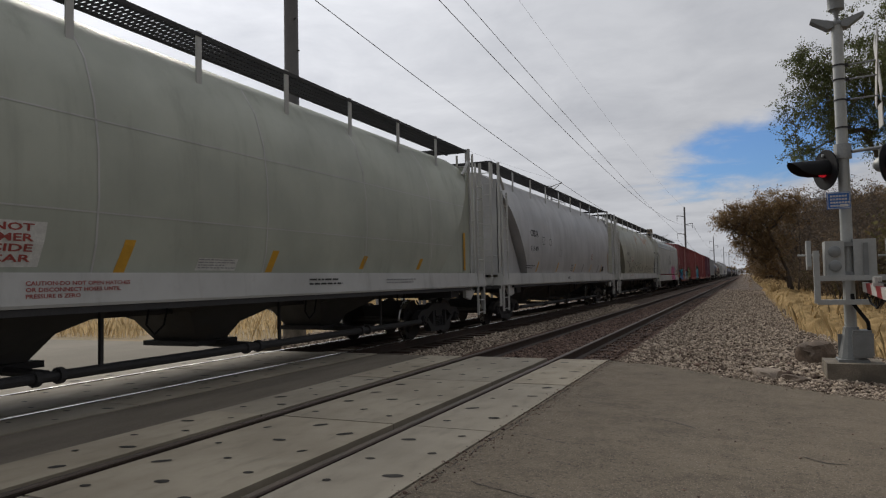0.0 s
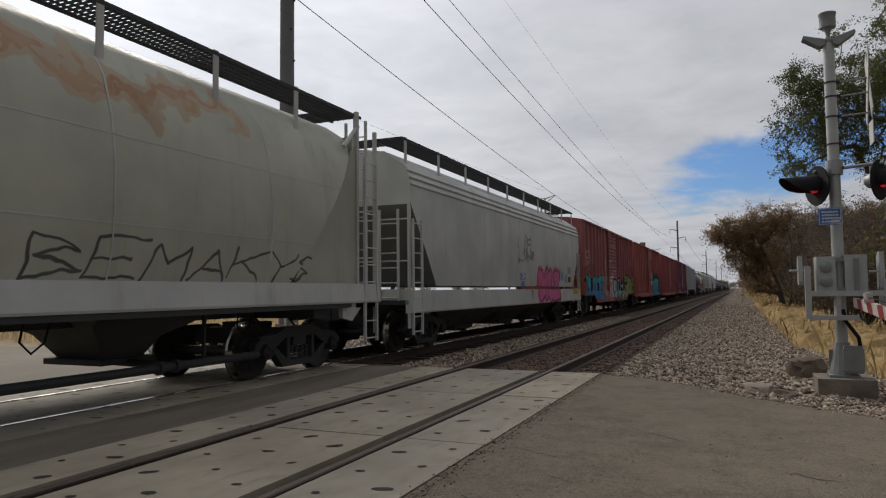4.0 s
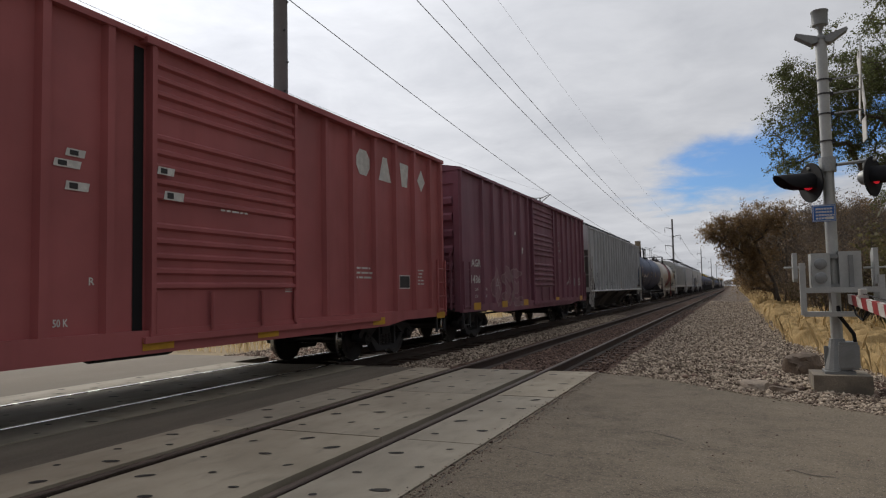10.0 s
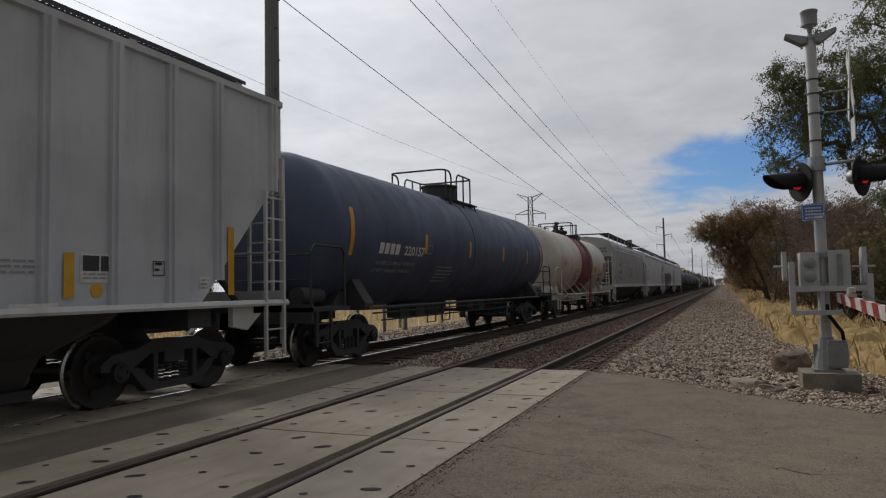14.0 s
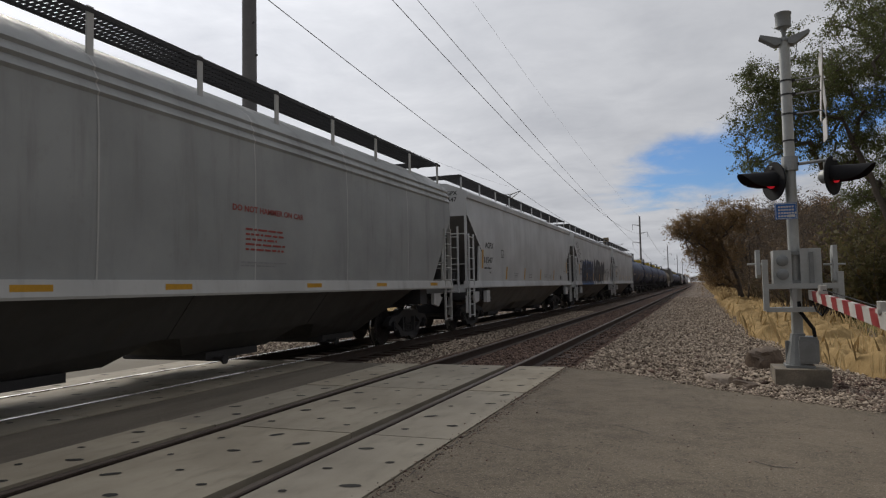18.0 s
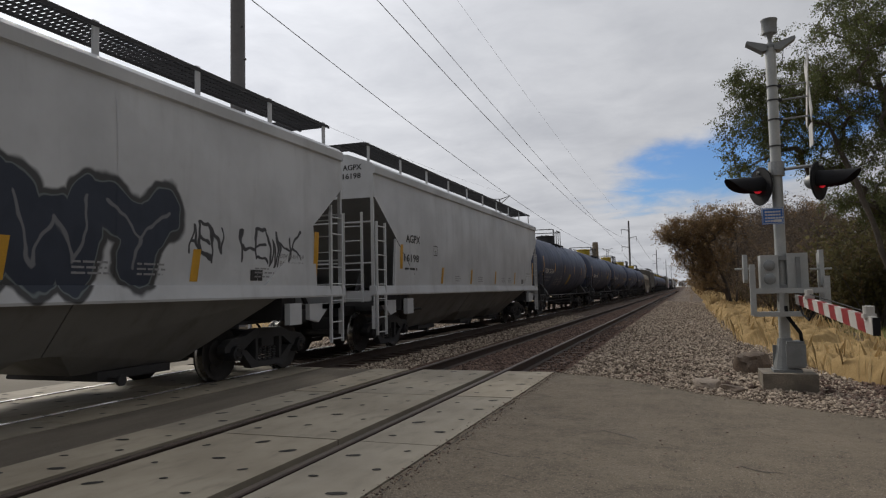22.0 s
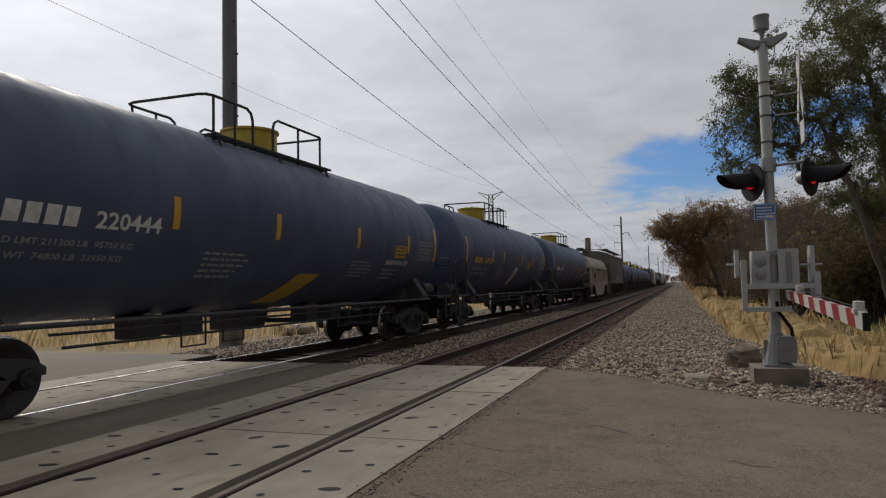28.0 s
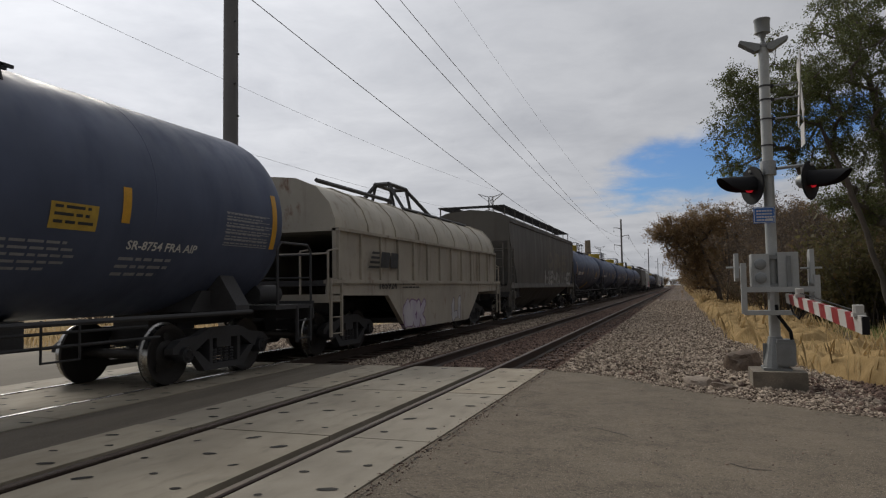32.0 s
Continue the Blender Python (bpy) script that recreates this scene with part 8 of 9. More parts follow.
    bars(329.3 + c, 330.4 + c, 1.26, 1.42, 2, xs, M_INK, car, 140)
    add_truck(car, -(half - 1.75))
    add_truck(car, half - 1.75)
    couplers(car, half)
    return car


coil_car(325.75, 338.4)
hop22, h, xs = hopper("dark weathered covered hopper car with pale sprayed marks", 339.9, 356.4, FLAT, P_DARKHOP, P_DARKHOP, "flat", P_LOWDARK)

# the rest of the train, out to the far end
def repeat(car, centre):
    ob = copy_thing(car, pose(XM, centre, 0))
    for o in ob.children_recursive:
        if o.data is WHEELSET:
            WHEELS[1 if o.location.y > 0 else -1].append(o)
    CARS.append((ob, centre))


t = 358.3
for k in range(17):
    src = TANKS[(k * 3 + 1) % 4] if k not in (5, 6, 10, 11, 12, 15) else hop22 if k in (5, 10) else CARS[3][0] if k in (6, 12) else CARS[1][0]
    length = 13.9 if src in TANKS else 16.4
    repeat(src, t + length / 2)
    t += length + 1.75
# ---- the crossing signal ----
MX, MY = 5.68, 1.1


def signal_mast():
    th = thing("crossing_signal", "silver crossing signal mast with red lights and a lowered gate", "crossing signal")
    bm = bmesh.new()
    box(bm, 5.31, 6.06, MY - 0.38, MY + 0.38, -0.42, -0.05)
    part("footing", bm, M_CONC, th, "square concrete footing", bevel=0.02)
    bm = bmesh.new()
    cyl(bm, (MX, MY, 0.0), (MX, MY, 5.02), 0.083, 0.080, 20)
    part("mast", bm, M_ALU, th, smooth=40)
    bm = bmesh.new()
    box(bm, MX - 0.2, MX + 0.2, MY - 0.2, MY + 0.2, -0.05, -0.01)
    cyl(bm, (MX, MY, -0.01), (MX, MY, 0.46), 0.19, 0.10, 14)
    for k in range(4):
        a = k * math.pi / 2
        prismz(bm, [(MX + 0.09 * math.cos(a) - 0.012 * math.sin(a), MY + 0.09 * math.sin(a) + 0.012 * math.cos(a)), (MX + 0.18 * math.cos(a) - 0.012 * math.sin(a), MY + 0.18 * math.sin(a) + 0.012 * math.cos(a)),
                    (MX + 0.18 * math.cos(a) + 0.012 * math.sin(a), MY + 0.18 * math.sin(a) - 0.012 * math.cos(a)), (MX + 0.09 * math.cos(a) + 0.012 * math.sin(a), MY + 0.09 * math.sin(a) - 0.012 * math.cos(a))], -0.01, 0.35)
    part("pedestal", bm, M_CAST, th)
    bm = bmesh.new()
    box(bm, MX + 0.0, MX + 0.24, MY - 0.21, MY + 0.10, 0.02, 0.42)
    box(bm, MX - 0.015, MX + 0.255, MY - 0.226, MY - 0.212, 0.05, 0.38)
    part("junction_box", bm, M_CAST, th, bevel=0.015)
    bm = bmesh.new()
    tube(bm, [(MX + 0.02, MY - 0.12, 0.95), (MX + 0.03, MY - 0.16, 0.80), (MX + 0.12, MY - 0.18, 0.66), (MX + 0.20, MY - 0.16, 0.54), (MX + 0.22, MY - 0.12, 0.40)], 0.028, 8)
    part("conduit", bm, M_BLACK, th, "black flexible conduit", smooth=60)
    # bands round the mast
    for z in (4.40, 4.18, 3.87, 3.45, 3.08):
        bm = bmesh.new()
        lathe(bm, [(z - 0.012, 0.082), (z - 0.012, 0.092), (z + 0.012, 0.092), (z + 0.012, 0.082)], "z", (MX, MY, 0), 18)
        box(bm, MX + 0.08, MX + 0.125, MY - 0.035, MY + 0.035, z - 0.022, z + 0.022)
        cyl(bm, (MX + 0.105, MY - 0.06, z), (MX + 0.105, MY + 0.06, z), 0.009, n=6)
        part("clamp_band", bm, M_UNDER, th, "dark steel clamp")
    # bell and its hood on the top
    bm = bmesh.new()
    lathe(bm, [(5.02, 0.0), (5.02, 0.09), (5.06, 0.09), (5.10, 0.05), (5.13, 0.03), (5.20, 0.035), (5.25, 0.07), (5.26, 0.112), (5.45, 0.116), (5.465, 0.125), (5.485, 0.125), (5.49, 0.0)], "z", (MX, MY, 0), 22)
    part("bell", bm, M_CAST, th, "grey cylindrical warning bell", smooth=35)
    bm = bmesh.new()
    for s in (-1, 1):
        prism(bm, [(MX + s * 0.05, 4.98), (MX + s * 0.13, 4.96), (MX + s * 0.36, 5.12), (MX + s * 0.34, 5.16), (MX + s * 0.05, 5.07)], MY - 0.09, MY + 0.09)
    parts("wing_bracket", bm, M_CAST, th, bevel=0.01)
    # crossbuck facing along the road
    for k, s in enumerate((-1, 1)):
        bm = bmesh.new()
        box(bm, -0.006, 0.006, -0.61, 0.61, -0.115, 0.115)
        ob = part("crossbuck_board", bm, M_WHITE, th, "white crossbuck board seen edge on")
        ob.matrix_world = pose(6.17 + 0.016 * k, MY, 4.30, s * 55, 0, -4)
    bm = bmesh.new()
    box(bm, -0.006, 0.006, -0.16, 0.16, -0.17, 0.17)
    part("track_count_plate", bm, M_WHITE, th).matrix_world = pose(6.19, MY - 0.02, 3.58, 0, 0, 0)
    bm = bmesh.new()
    for z in (4.40, 4.18, 3.87):
        cyl(bm, (MX + 0.1, MY, z), (6.18, MY, z + 0.02), 0.013, n=8)
    parts("crossbuck_bracket", bm, M_CAST, th)
    # flashing lights
    bm = bmesh.new()
    cyl(bm, (5.40, MY, 3.05), (6.32, MY, 3.12), 0.026, n=10)
    lathe(bm, [(2.98, 0.085), (2.98, 0.12), (3.2, 0.12), (3.2, 0.085)], "z", (MX, MY, 0), 16)
    part("light_arm", bm, M_GALV, th)
    for x, z, turn in ((5.44, 2.83, -152), (6.26, 2.86, -30)):
        m = pose(x, MY - 0.02, z, 0, 0, turn)
        unit = part("signal_light", disc_bm(), M_BLACK, th, "black round signal light with a long visor", smooth=35)
        unit.matrix_world = m
        bm = bmesh.new()
        lathe(bm, [(0.020, 0.0), (0.045, 0.06), (0.030, 0.112), (0.0, 0.115)], "x", (0.03, 0, 0), 20)
        ln = part("lens", bm, M_LENS, unit, "lit red lens", smooth=60)
        bm = bmesh.new()
        visor(bm)
        part("visor", bm, M_BLACK, unit, smooth=40)
        bm = bmesh.new()
        lathe(bm, [(-0.20, 0.0), (-0.20, 0.05), (-0.16, 0.10), (-0.03, 0.14), (-0.02, 0.0)], "x", (0, 0, 0), 16)
        tube(bm, [(-0.1, 0, 0.1), (-0.1, 0, 0.25)], 0.03)
        part("lamp_housing", bm, M_CAST, unit, smooth=40)
    # blue notice
    bm = bmesh.new()
    box(bm, 5.43, 5.74, MY - 0.112, MY - 0.104, 2.22, 2.47)
    sg = part("notice_sign", bm, M_BLUE, th, "small blue notice plate with white print", bevel=0.002)
    bm = bmesh.new()
    for a, b, c, d in ((5.44, 5.73, 2.455, 2.462), (5.44, 5.73, 2.228, 2.235), (5.44, 5.447, 2.235, 2.455), (5.723, 5.73, 2.235, 2.455)):
        box(bm, a, b, MY - 0.1155, MY - 0.1125, c, d)
    for i, w in enumerate((0.22, 0.20, 0.23, 0.12)):
        z = 2.425 - i * 0.048
        k = 5.475
        while k < 5.475 + w:
            box(bm, k, k + 0.03, MY - 0.1155, MY - 0.1125, z - 0.026, z)
            k += 0.038
    box(bm, 5.60, 5.71, MY - 0.1155, MY - 0.1125, 2.25, 2.29)
    part("sign_print", bm, M_PALEINK, sg)
    # gate mechanism
    bm = bmesh.new()
    box(bm, 5.37, 5.62, MY - 0.20, MY + 0.2, 1.18, 1.74)
    box(bm, 5.74, 6.03, MY - 0.16, MY + 0.2, 1.16, 1.76)
    mech = part("gate_mechanism", bm, M_ALU, th, "grey gate motor box with round covers", bevel=0.03)
    bm = bmesh.new()
    for z in (1.37, 1.58):
        lathe(bm, [(0.0, 0.085), (-0.03, 0.085), (-0.04, 0.07), (-0.05, 0.0)], "y", (5.49, MY - 0.2, z), 18)
    parts("round_cover", bm, M_CAST, mech, smooth=35)
    bm = bmesh.new()
    box(bm, 5.86, 5.92, MY - 0.2, MY - 0.17, 1.2, 1.7)
    for z in (1.22, 1.66):
        box(bm, 5.62, 5.76, MY - 0.14, MY - 0.1, z, z + 0.06)
    parts("cover_latch", bm, M_CAST, mech)
    bm = bmesh.new()
    box(bm, 5.22, 6.27, MY - 0.30, MY - 0.24, 1.15, 1.23)
    box(bm, 5.24, 5.92, MY - 0.30, MY - 0.10, 0.80, 0.87)
    box(bm, 5.20, 5.28, MY - 0.306, MY - 0.216, 0.82, 1.60)
    box(bm, 6.21, 6.29, MY - 0.306, MY - 0.216, 0.95, 1.40)
    prismx(bm, [(MY - 0.27, 1.15), (MY - 0.22, 1.15), (MY - 0.22, 0.87), (MY - 0.27, 0.87)], 5.60, 5.66)
    part("gate_yoke", bm, M_ALU, th, "silver gate arm yoke", bevel=0.008)
    for x, z0, z1 in ((5.13, 1.32, 1.76), (6.19, 1.22, 1.80)):
        bm = bmesh.new()
        prismx(bm, [(MY + 0.12, z0 + 0.05), (MY + 0.12, z1 - 0.08), (MY + 0.02, z1), (MY - 0.12, z1), (MY - 0.16, z0 + 0.05), (MY - 0.1, z0), (MY + 0.06, z0)], x, x + 0.06)
        if x > 6:
            prismx(bm, [(MY - 0.05, 1.0), (MY + 0.05, 1.0), (MY + 0.02, 1.3), (MY - 0.02, 1.3)], x, x + 0.06)
        cyl(bm, (x - 0.12, MY - 0.02, (z0 + z1) / 2), (x + 0.18, MY - 0.02, (z0 + z1) / 2), 0.016, n=8)
        part("counterweight", bm, M_ALU, th, bevel=0.012)
    # the lowered arm, striped, coming out over the road
    a, b = Vector((5.84, MY - 0.28, 1.06)), Vector((6.08, -2.66, 0.84))
    arm = thing_part("gate_arm", th, "red and white striped gate arm, lowered")
    along = (b - a).normalized()
    side = along.cross(Vector((0, 0, 1))).normalized()
    up = side.cross(along)
    length = (b - a).length
    h0, h1 = 0.066, 0.092
    n = 13
    for red in (False, True):
        bm = bmesh.new()
        for i in range(n):
            if (i % 2 == 1) != red:
                continue
            s0, s1 = length * i / n, length * (i + 1) / n
            lean = 0.045
            v = []
            for s, t in ((s0 + lean, -1), (s1 + lean, -1), (s1 - lean, 1), (s0 - lean, 1)):
                s = min(max(s, 0.0), length)
                hh = h0 + (h1 - h0) * s / length
                for w in (-0.03, 0.03):
                    v.append(bm.verts.new(a + along * s + up * (hh * t) + side * w))
            for f in ((0, 2, 4, 6), (1, 7, 5, 3), (0, 1, 3, 2), (2, 3, 5, 4), (4, 5, 7, 6), (6, 7, 1, 0)):
                bm.faces.new([v[k] for k in f])
        parts("red_stripe" if red else "white_stripe", bm, M_RED if red else M_WHITE, arm)
    bm = bmesh.new()
    e = a + along * length
    cap = [e + up * (h1 * q) + side * (0.034 * q2) for q, q2 in ((-1, -1), (1, -1), (1, 1), (-1, 1))]
    vs = [bm.verts.new(c + along * o) for o in (0.002, 0.02) for c in cap]
    for f in ((0, 1, 2, 3), (7, 6, 5, 4), (0, 4, 5, 1), (1, 5, 6, 2), (2, 6, 7, 3), (3, 7, 4, 0)):
        bm.faces.new([vs[k] for k in f])
    part("end_cap", bm, M_BLACK, arm)
    bm = bmesh.new()
    tube(bm, [a + along * 0.15 + up * h0 * 1.2, a + along * 0.9 + up * 0.13, a + along * 2.2 + up * 0.125, e + up * 0.12 - along * 0.25], 0.008)
    tube(bm, [a + along * 0.1 - up * 0.05, a + along * 0.35 - up * 0.20, a + along * 0.7 - up * 0.24, a + along * 0.95 - up * 0.10], 0.014)
    part("lamp_cable", bm, M_BLACK, arm)
    for s in (0.75, length - 0.22):
        bm = bmesh.new()
        c = a + along * s + up * 0.14
        cyl(bm, c - up * 0.05, c + up * 0.05, 0.055, n=10)
        box(bm, c.x - 0.06, c.x + 0.06, c.y - 0.05, c.y + 0.05, c.z - 0.075, c.z - 0.03)
        part("gate_lamp", bm, M_WHITE, arm, "pale gate arm lamp housing")
    return th


def thing_part(name, parent, label=""):
    ob = new(name)
    ob.empty_display_size = 0.2
    ob.parent = parent
    return tagged(ob, label) if label else ob


def disc_bm():
    bm = bmesh.new()
    lathe(bm, [(-0.02, 0.0), (-0.02, 0.29), (0.0, 0.305), (0.012, 0.295), (0.004, 0.13), (0.004, 0.0)], "x", (0, 0, 0), 30)
    return bm


def visor(bm):
    """A hood over the lens, longer at the top."""
    n = 18
    rows = []
    for k in range(n + 1):
        a = radians(-35) + radians(250) * k / n
        top = (math.sin(a) + 0.6) / 1.6
        reach = 0.10 + 0.48 * max(0.0, top) ** 0.35
        rows.append([(0.0, 0.155 * math.cos(a), 0.155 * math.sin(a)), (reach, 0.135 * math.cos(a), 0.145 * math.sin(a) - reach * 0.06)])
    for o in (0.0, 0.006):
        vs = [[bm.verts.new((x, y * (1 + o * 6), z * (1 + o * 6))) for x, y, z in r] for r in rows]
        for p, q in zip(vs, vs[1:]):
            bm.faces.new((p[0], q[0], q[1], p[1]))


signal_mast()

# ---- poles, wires and the far tower ----
def pole(x, y, h, r0, r1, arms, label, sides=16, base=-0.45):
    th = thing("utility_pole", label, "utility pole", pose(x, y, base), group="poles along the track")
    bm = bmesh.new()
    tube(bm, [(0, 0, 0), (0, 0, h * 0.5), (0, 0, h)], [r0, (r0 + r1) / 2, r1], sides)
    part("shaft", bm, M_POLE, th, smooth=50)
    if arms:
        for z, s in ((h - 2.2, -1), (h - 4.1, 1), (h - 6.4, -1)):
            bm = bmesh.new()
            tube(bm, [(0, 0, z - 0.15), (s * 0.9, 0, z + 0.1), (s * 1.75, 0, z + 0.2)], [0.10, 0.08, 0.06], 8)
            arm = part("cross_arm", bm, M_POLE, th)
            bm = bmesh.new()
            for k in range(7):
                cyl(bm, (s * 1.72, 0, z + 0.12 - k * 0.17), (s * 1.72, 0, z + 0.04 - k * 0.17), 0.09, 0.10, 8)
            parts("insulator", bm, M_WIRE, arm)
    bm = bmesh.new()
    for k in range(9):
        z = 3.2 + k * 0.95
        cyl(bm, (r0 * 0.92, -0.12 if k % 2 else 0.02, z), (r0 * 1.15, -0.16 if k % 2 else 0.03, z), 0.03, n=6)
    parts("step_bolt", bm, M_WIRE, th)
    return th


pole(-8.35, 6.6, 21.0, 0.235, 0.20, True, "dark weathered power pole on a concrete base")
bm = bmesh.new()
cyl(bm, (-8.35, 6.6, -0.45), (-8.35, 6.6, 0.35), 0.36, 0.34, 18)
solid("pole_base", bm, M_CONC, "round concrete base of the power pole", "footing", smooth=40)
for y, h in ((161, 17.8), (330, 19.0), (500, 20.5), (680, 22)):
    pole(-8.2 - y * 0.002, y, h, 0.26, 0.19, True, "distant dark power pole with three arms", 8)


def wire(a, b, sag, r, label):
    a, b = Vector(a), Vector(b)
    bm = bmesh.new()
    pts = []
    for i in range(41):
        s = i / 40
        p = a.lerp(b, s)
        p.z -= 4 * sag * s * (1 - s)
        pts.append(p)
    tube(bm, pts, r, 5)
    tagged(new("wire", mesh_of("wire", bm, M_WIRE)), label, "power line", group="wires of the pole line")


for (x0, z0), (x1, z1), sag in (((-9.9, 12.0), (-9.9, 9.5), 2.5), ((-6.5, 13.0), (-6.5, 13.0), 3.1), ((-8.3, 16.5), (-8.3, 9.6), 1.0)):
    wire((x0, 6.6, z0), (x1 - 0.2, 161, z1), sag, 0.017, "thin dark power wire between the poles")
    wire((x0, 6.6, z0), (x0, -150, z0), 2.5, 0.017, "thin dark power wire between the poles")
    wire((x1 - 0.2, 161, z1), (x1 - 0.5, 330, z1 + 1), 3, 0.03, "thin dark power wire between the poles")


wire((-8.35, 6.6, 20.4), (-8.6, 161, 17.3), 1.5, 0.007, "very thin earth wire along the pole tops")


def lattice_tower(x, y, h):
    th = thing("lattice_tower", "distant grey steel lattice transmission tower", "pylon", pose(x, y, -0.45, 0, 0, 8))
    bm = bmesh.new()

    def leg(z):
        return float(np.interp(z, (0, h * 0.6, h), (3.4, 0.95, 0.75)))
    levels = [h * k / 9 for k in range(10)]
    for z0, z1 in zip(levels, levels[1:]):
        w0, w1 = leg(z0), leg(z1)
        c0 = [(-w0, -w0), (w0, -w0), (w0, w0), (-w0, w0)]
        c1 = [(-w1, -w1), (w1, -w1), (w1, w1), (-w1, w1)]
        for k in range(4):
            j = (k + 1) % 4
            tube(bm, [(*c0[k], z0), (*c1[k], z1)], 0.13, 4)
            tube(bm, [(*c0[k], z0), (*c1[j], z1)], 0.07, 4)
            tube(bm, [(*c0[j], z0), (*c1[k], z1)], 0.07, 4)
            tube(bm, [(*c1[k], z1), (*c1[j], z1)], 0.07, 4)
    part("frame", bm, M_TOWER, th)
    for z, r in ((h * 0.66, 6.5), (h * 0.82, 5.6)):
        bm = bmesh.new()
        for s in (-1, 1):
            for y0 in (-0.8, 0.8):
                tube(bm, [(s * 0.8, y0, z), (s * r, 0, z)], 0.10, 4)
                tube(bm, [(s * 0.8, y0, z + 1.6), (s * r, 0, z)], 0.10, 4)
            tube(bm, [(s * r, 0, z), (s * r, 0, z - 2.6)], 0.12, 5)
        part("cross_arm", bm, M_TOWER, th)
    bm = bmesh.new()
    for s in (-1, 1):
        for y0 in (-0.7, 0.7):
            tube(bm, [(s * 0.75, y0, h - 0.2), (s * 4.8, 0, h + 1.2)], 0.1, 4)
            tube(bm, [(s * 0.75, y0, h - 2.0), (s * 4.8, 0, h + 1.2)], 0.1, 4)
    parts("earth_wire_horn", bm, M_TOWER, th)


lattice_tower(-62, 240, 36)
lattice_tower(-62, 620, 36)
for dx, z in ((-6.5, 21.0), (6.5, 21.0), (-5.6, 27.0), (5.6, 27.0), (4.8, 37.0)):
    wire((-62 + dx, 240, z), (-62 + dx, -90, z), 5.0, 0.022, "thin transmission line wire")
bm = bmesh.new()
cyl(bm, (-57, 492, -0.4), (-57, 492, 34), 2.6, 2.0, 18)
solid("chimney", bm, M_CONC, "distant grey industrial chimney", "chimney", smooth=40)

# ---- trees and grass ----
M_BARK = plain("bark", (0.115, 0.096, 0.082), 0.95, 0.0, 0.35, 2.0, 25.0, 0.6, 0.02)


def leaf_material(name, a, b, c, through=0.22):
    n = Nodes(name)
    r = n.island()
    col = n.mix(n.ramp(r, 0.0, 0.6), a, b)
    col = n.mix(n.ramp(r, 0.75, 1.0), col, c)
    col = n.mix(n.ramp(n.noise(0.5, 3.0), 0.3, 0.7, 0.0, 0.6), col, scaled(a, 0.6))
    n.b.inputs["Transmission Weight"].default_value = 0.0
    m = n.finish(col, 0.65, 0.0, 0.2)
    # light shining through the leaves
    tr = n.t.nodes.new("ShaderNodeBsdfTranslucent")
    n.put(tr.inputs[0], col)
    mx = n.t.nodes.new("ShaderNodeMixShader")
    mx.inputs[0].default_value = through
    n.t.links.new(n.b.outputs[0], mx.inputs[1])
    n.t.links.new(tr.outputs[0], mx.inputs[2])
    n.t.links.new(mx.outputs[0], n.t.nodes["Material Output"].inputs[0])
    return m


L_GREEN = leaf_material("green leaves", (0.108, 0.128, 0.050), (0.160, 0.178, 0.076), (0.19, 0.17, 0.085), 0.45)
L_OLIVE = leaf_material("olive leaves", (0.115, 0.105, 0.050), (0.165, 0.145, 0.070), (0.20, 0.135, 0.07), 0.45)
L_RUST = leaf_material("rust leaves", (0.25, 0.16, 0.085), (0.33, 0.22, 0.115), (0.20, 0.17, 0.085), 0.5)
L_BROWN = leaf_material("brown leaves", (0.15, 0.112, 0.082), (0.20, 0.15, 0.108), (0.17, 0.135, 0.08), 0.42)
L_STRAW = leaf_material("straw", (0.66, 0.50, 0.28), (0.70, 0.55, 0.33), (0.61, 0.46, 0.25), 0.6)
L_GRASS = leaf_material("green grass", (0.085, 0.12, 0.03), (0.14, 0.17, 0.05), (0.28, 0.22, 0.10), 0.4)


def cards(name, centres, size, material, seed, droop=0.0, spread=0.0, per=1):
    """Many small leaves, each a bent quad, round the given places."""
    g = np.random.default_rng(seed)
    c = np.repeat(np.asarray(centres), per, 0)
    c = c + g.normal(0, 1, c.shape) * spread
    n = len(c)
    d = g.normal(0, 1, (n, 3))
    d[:, 2] -= droop
    d /= np.linalg.norm(d, axis=1)[:, None]
    e = np.cross(d, g.normal(0, 1, (n, 3)))
    e /= np.linalg.norm(e, axis=1)[:, None]
    s = size * g.lognormal(0, 0.3, (n, 1))
    v = np.stack((c, c + (d * 0.5 + e * 0.32) * s, c + d * s, c + (d * 0.5 - e * 0.32) * s), 1)
    me = bpy.data.meshes.new(name)
    me.vertices.add(n * 4)
    me.vertices.foreach_set("co", v.reshape(-1))
    me.loops.add(n * 4)
    me.loops.foreach_set("vertex_index", np.arange(n * 4, dtype=np.int32))
    me.polygons.add(n)
    me.polygons.foreach_set("loop_start", (np.arange(n) * 4).astype(np.int32))
    me.update()
    me.materials.append(material)
    return me


def sprigs(tips, r, bm, length, count, droop, rad=0.007):
    """Short twigs round each tip; gives the places where leaves sit."""
    out = []
    for p in tips:
        for _ in range(count):
            d = Vector((r.gauss(0, 1), r.gauss(0, 1), r.gauss(0.1, 0.8) - droop)).normalized()
            q = p + d * length * r.uniform(0.5, 1.2)
            q.z -= droop * 0.12 * length
            tube(bm, [p, p.lerp(q, 0.5) + Vector((0, 0, 0.03)), q], [rad, rad * 0.7, rad * 0.35], 3)
            out += [p.lerp(q, 0.35), p.lerp(q, 0.7), q]
    return out


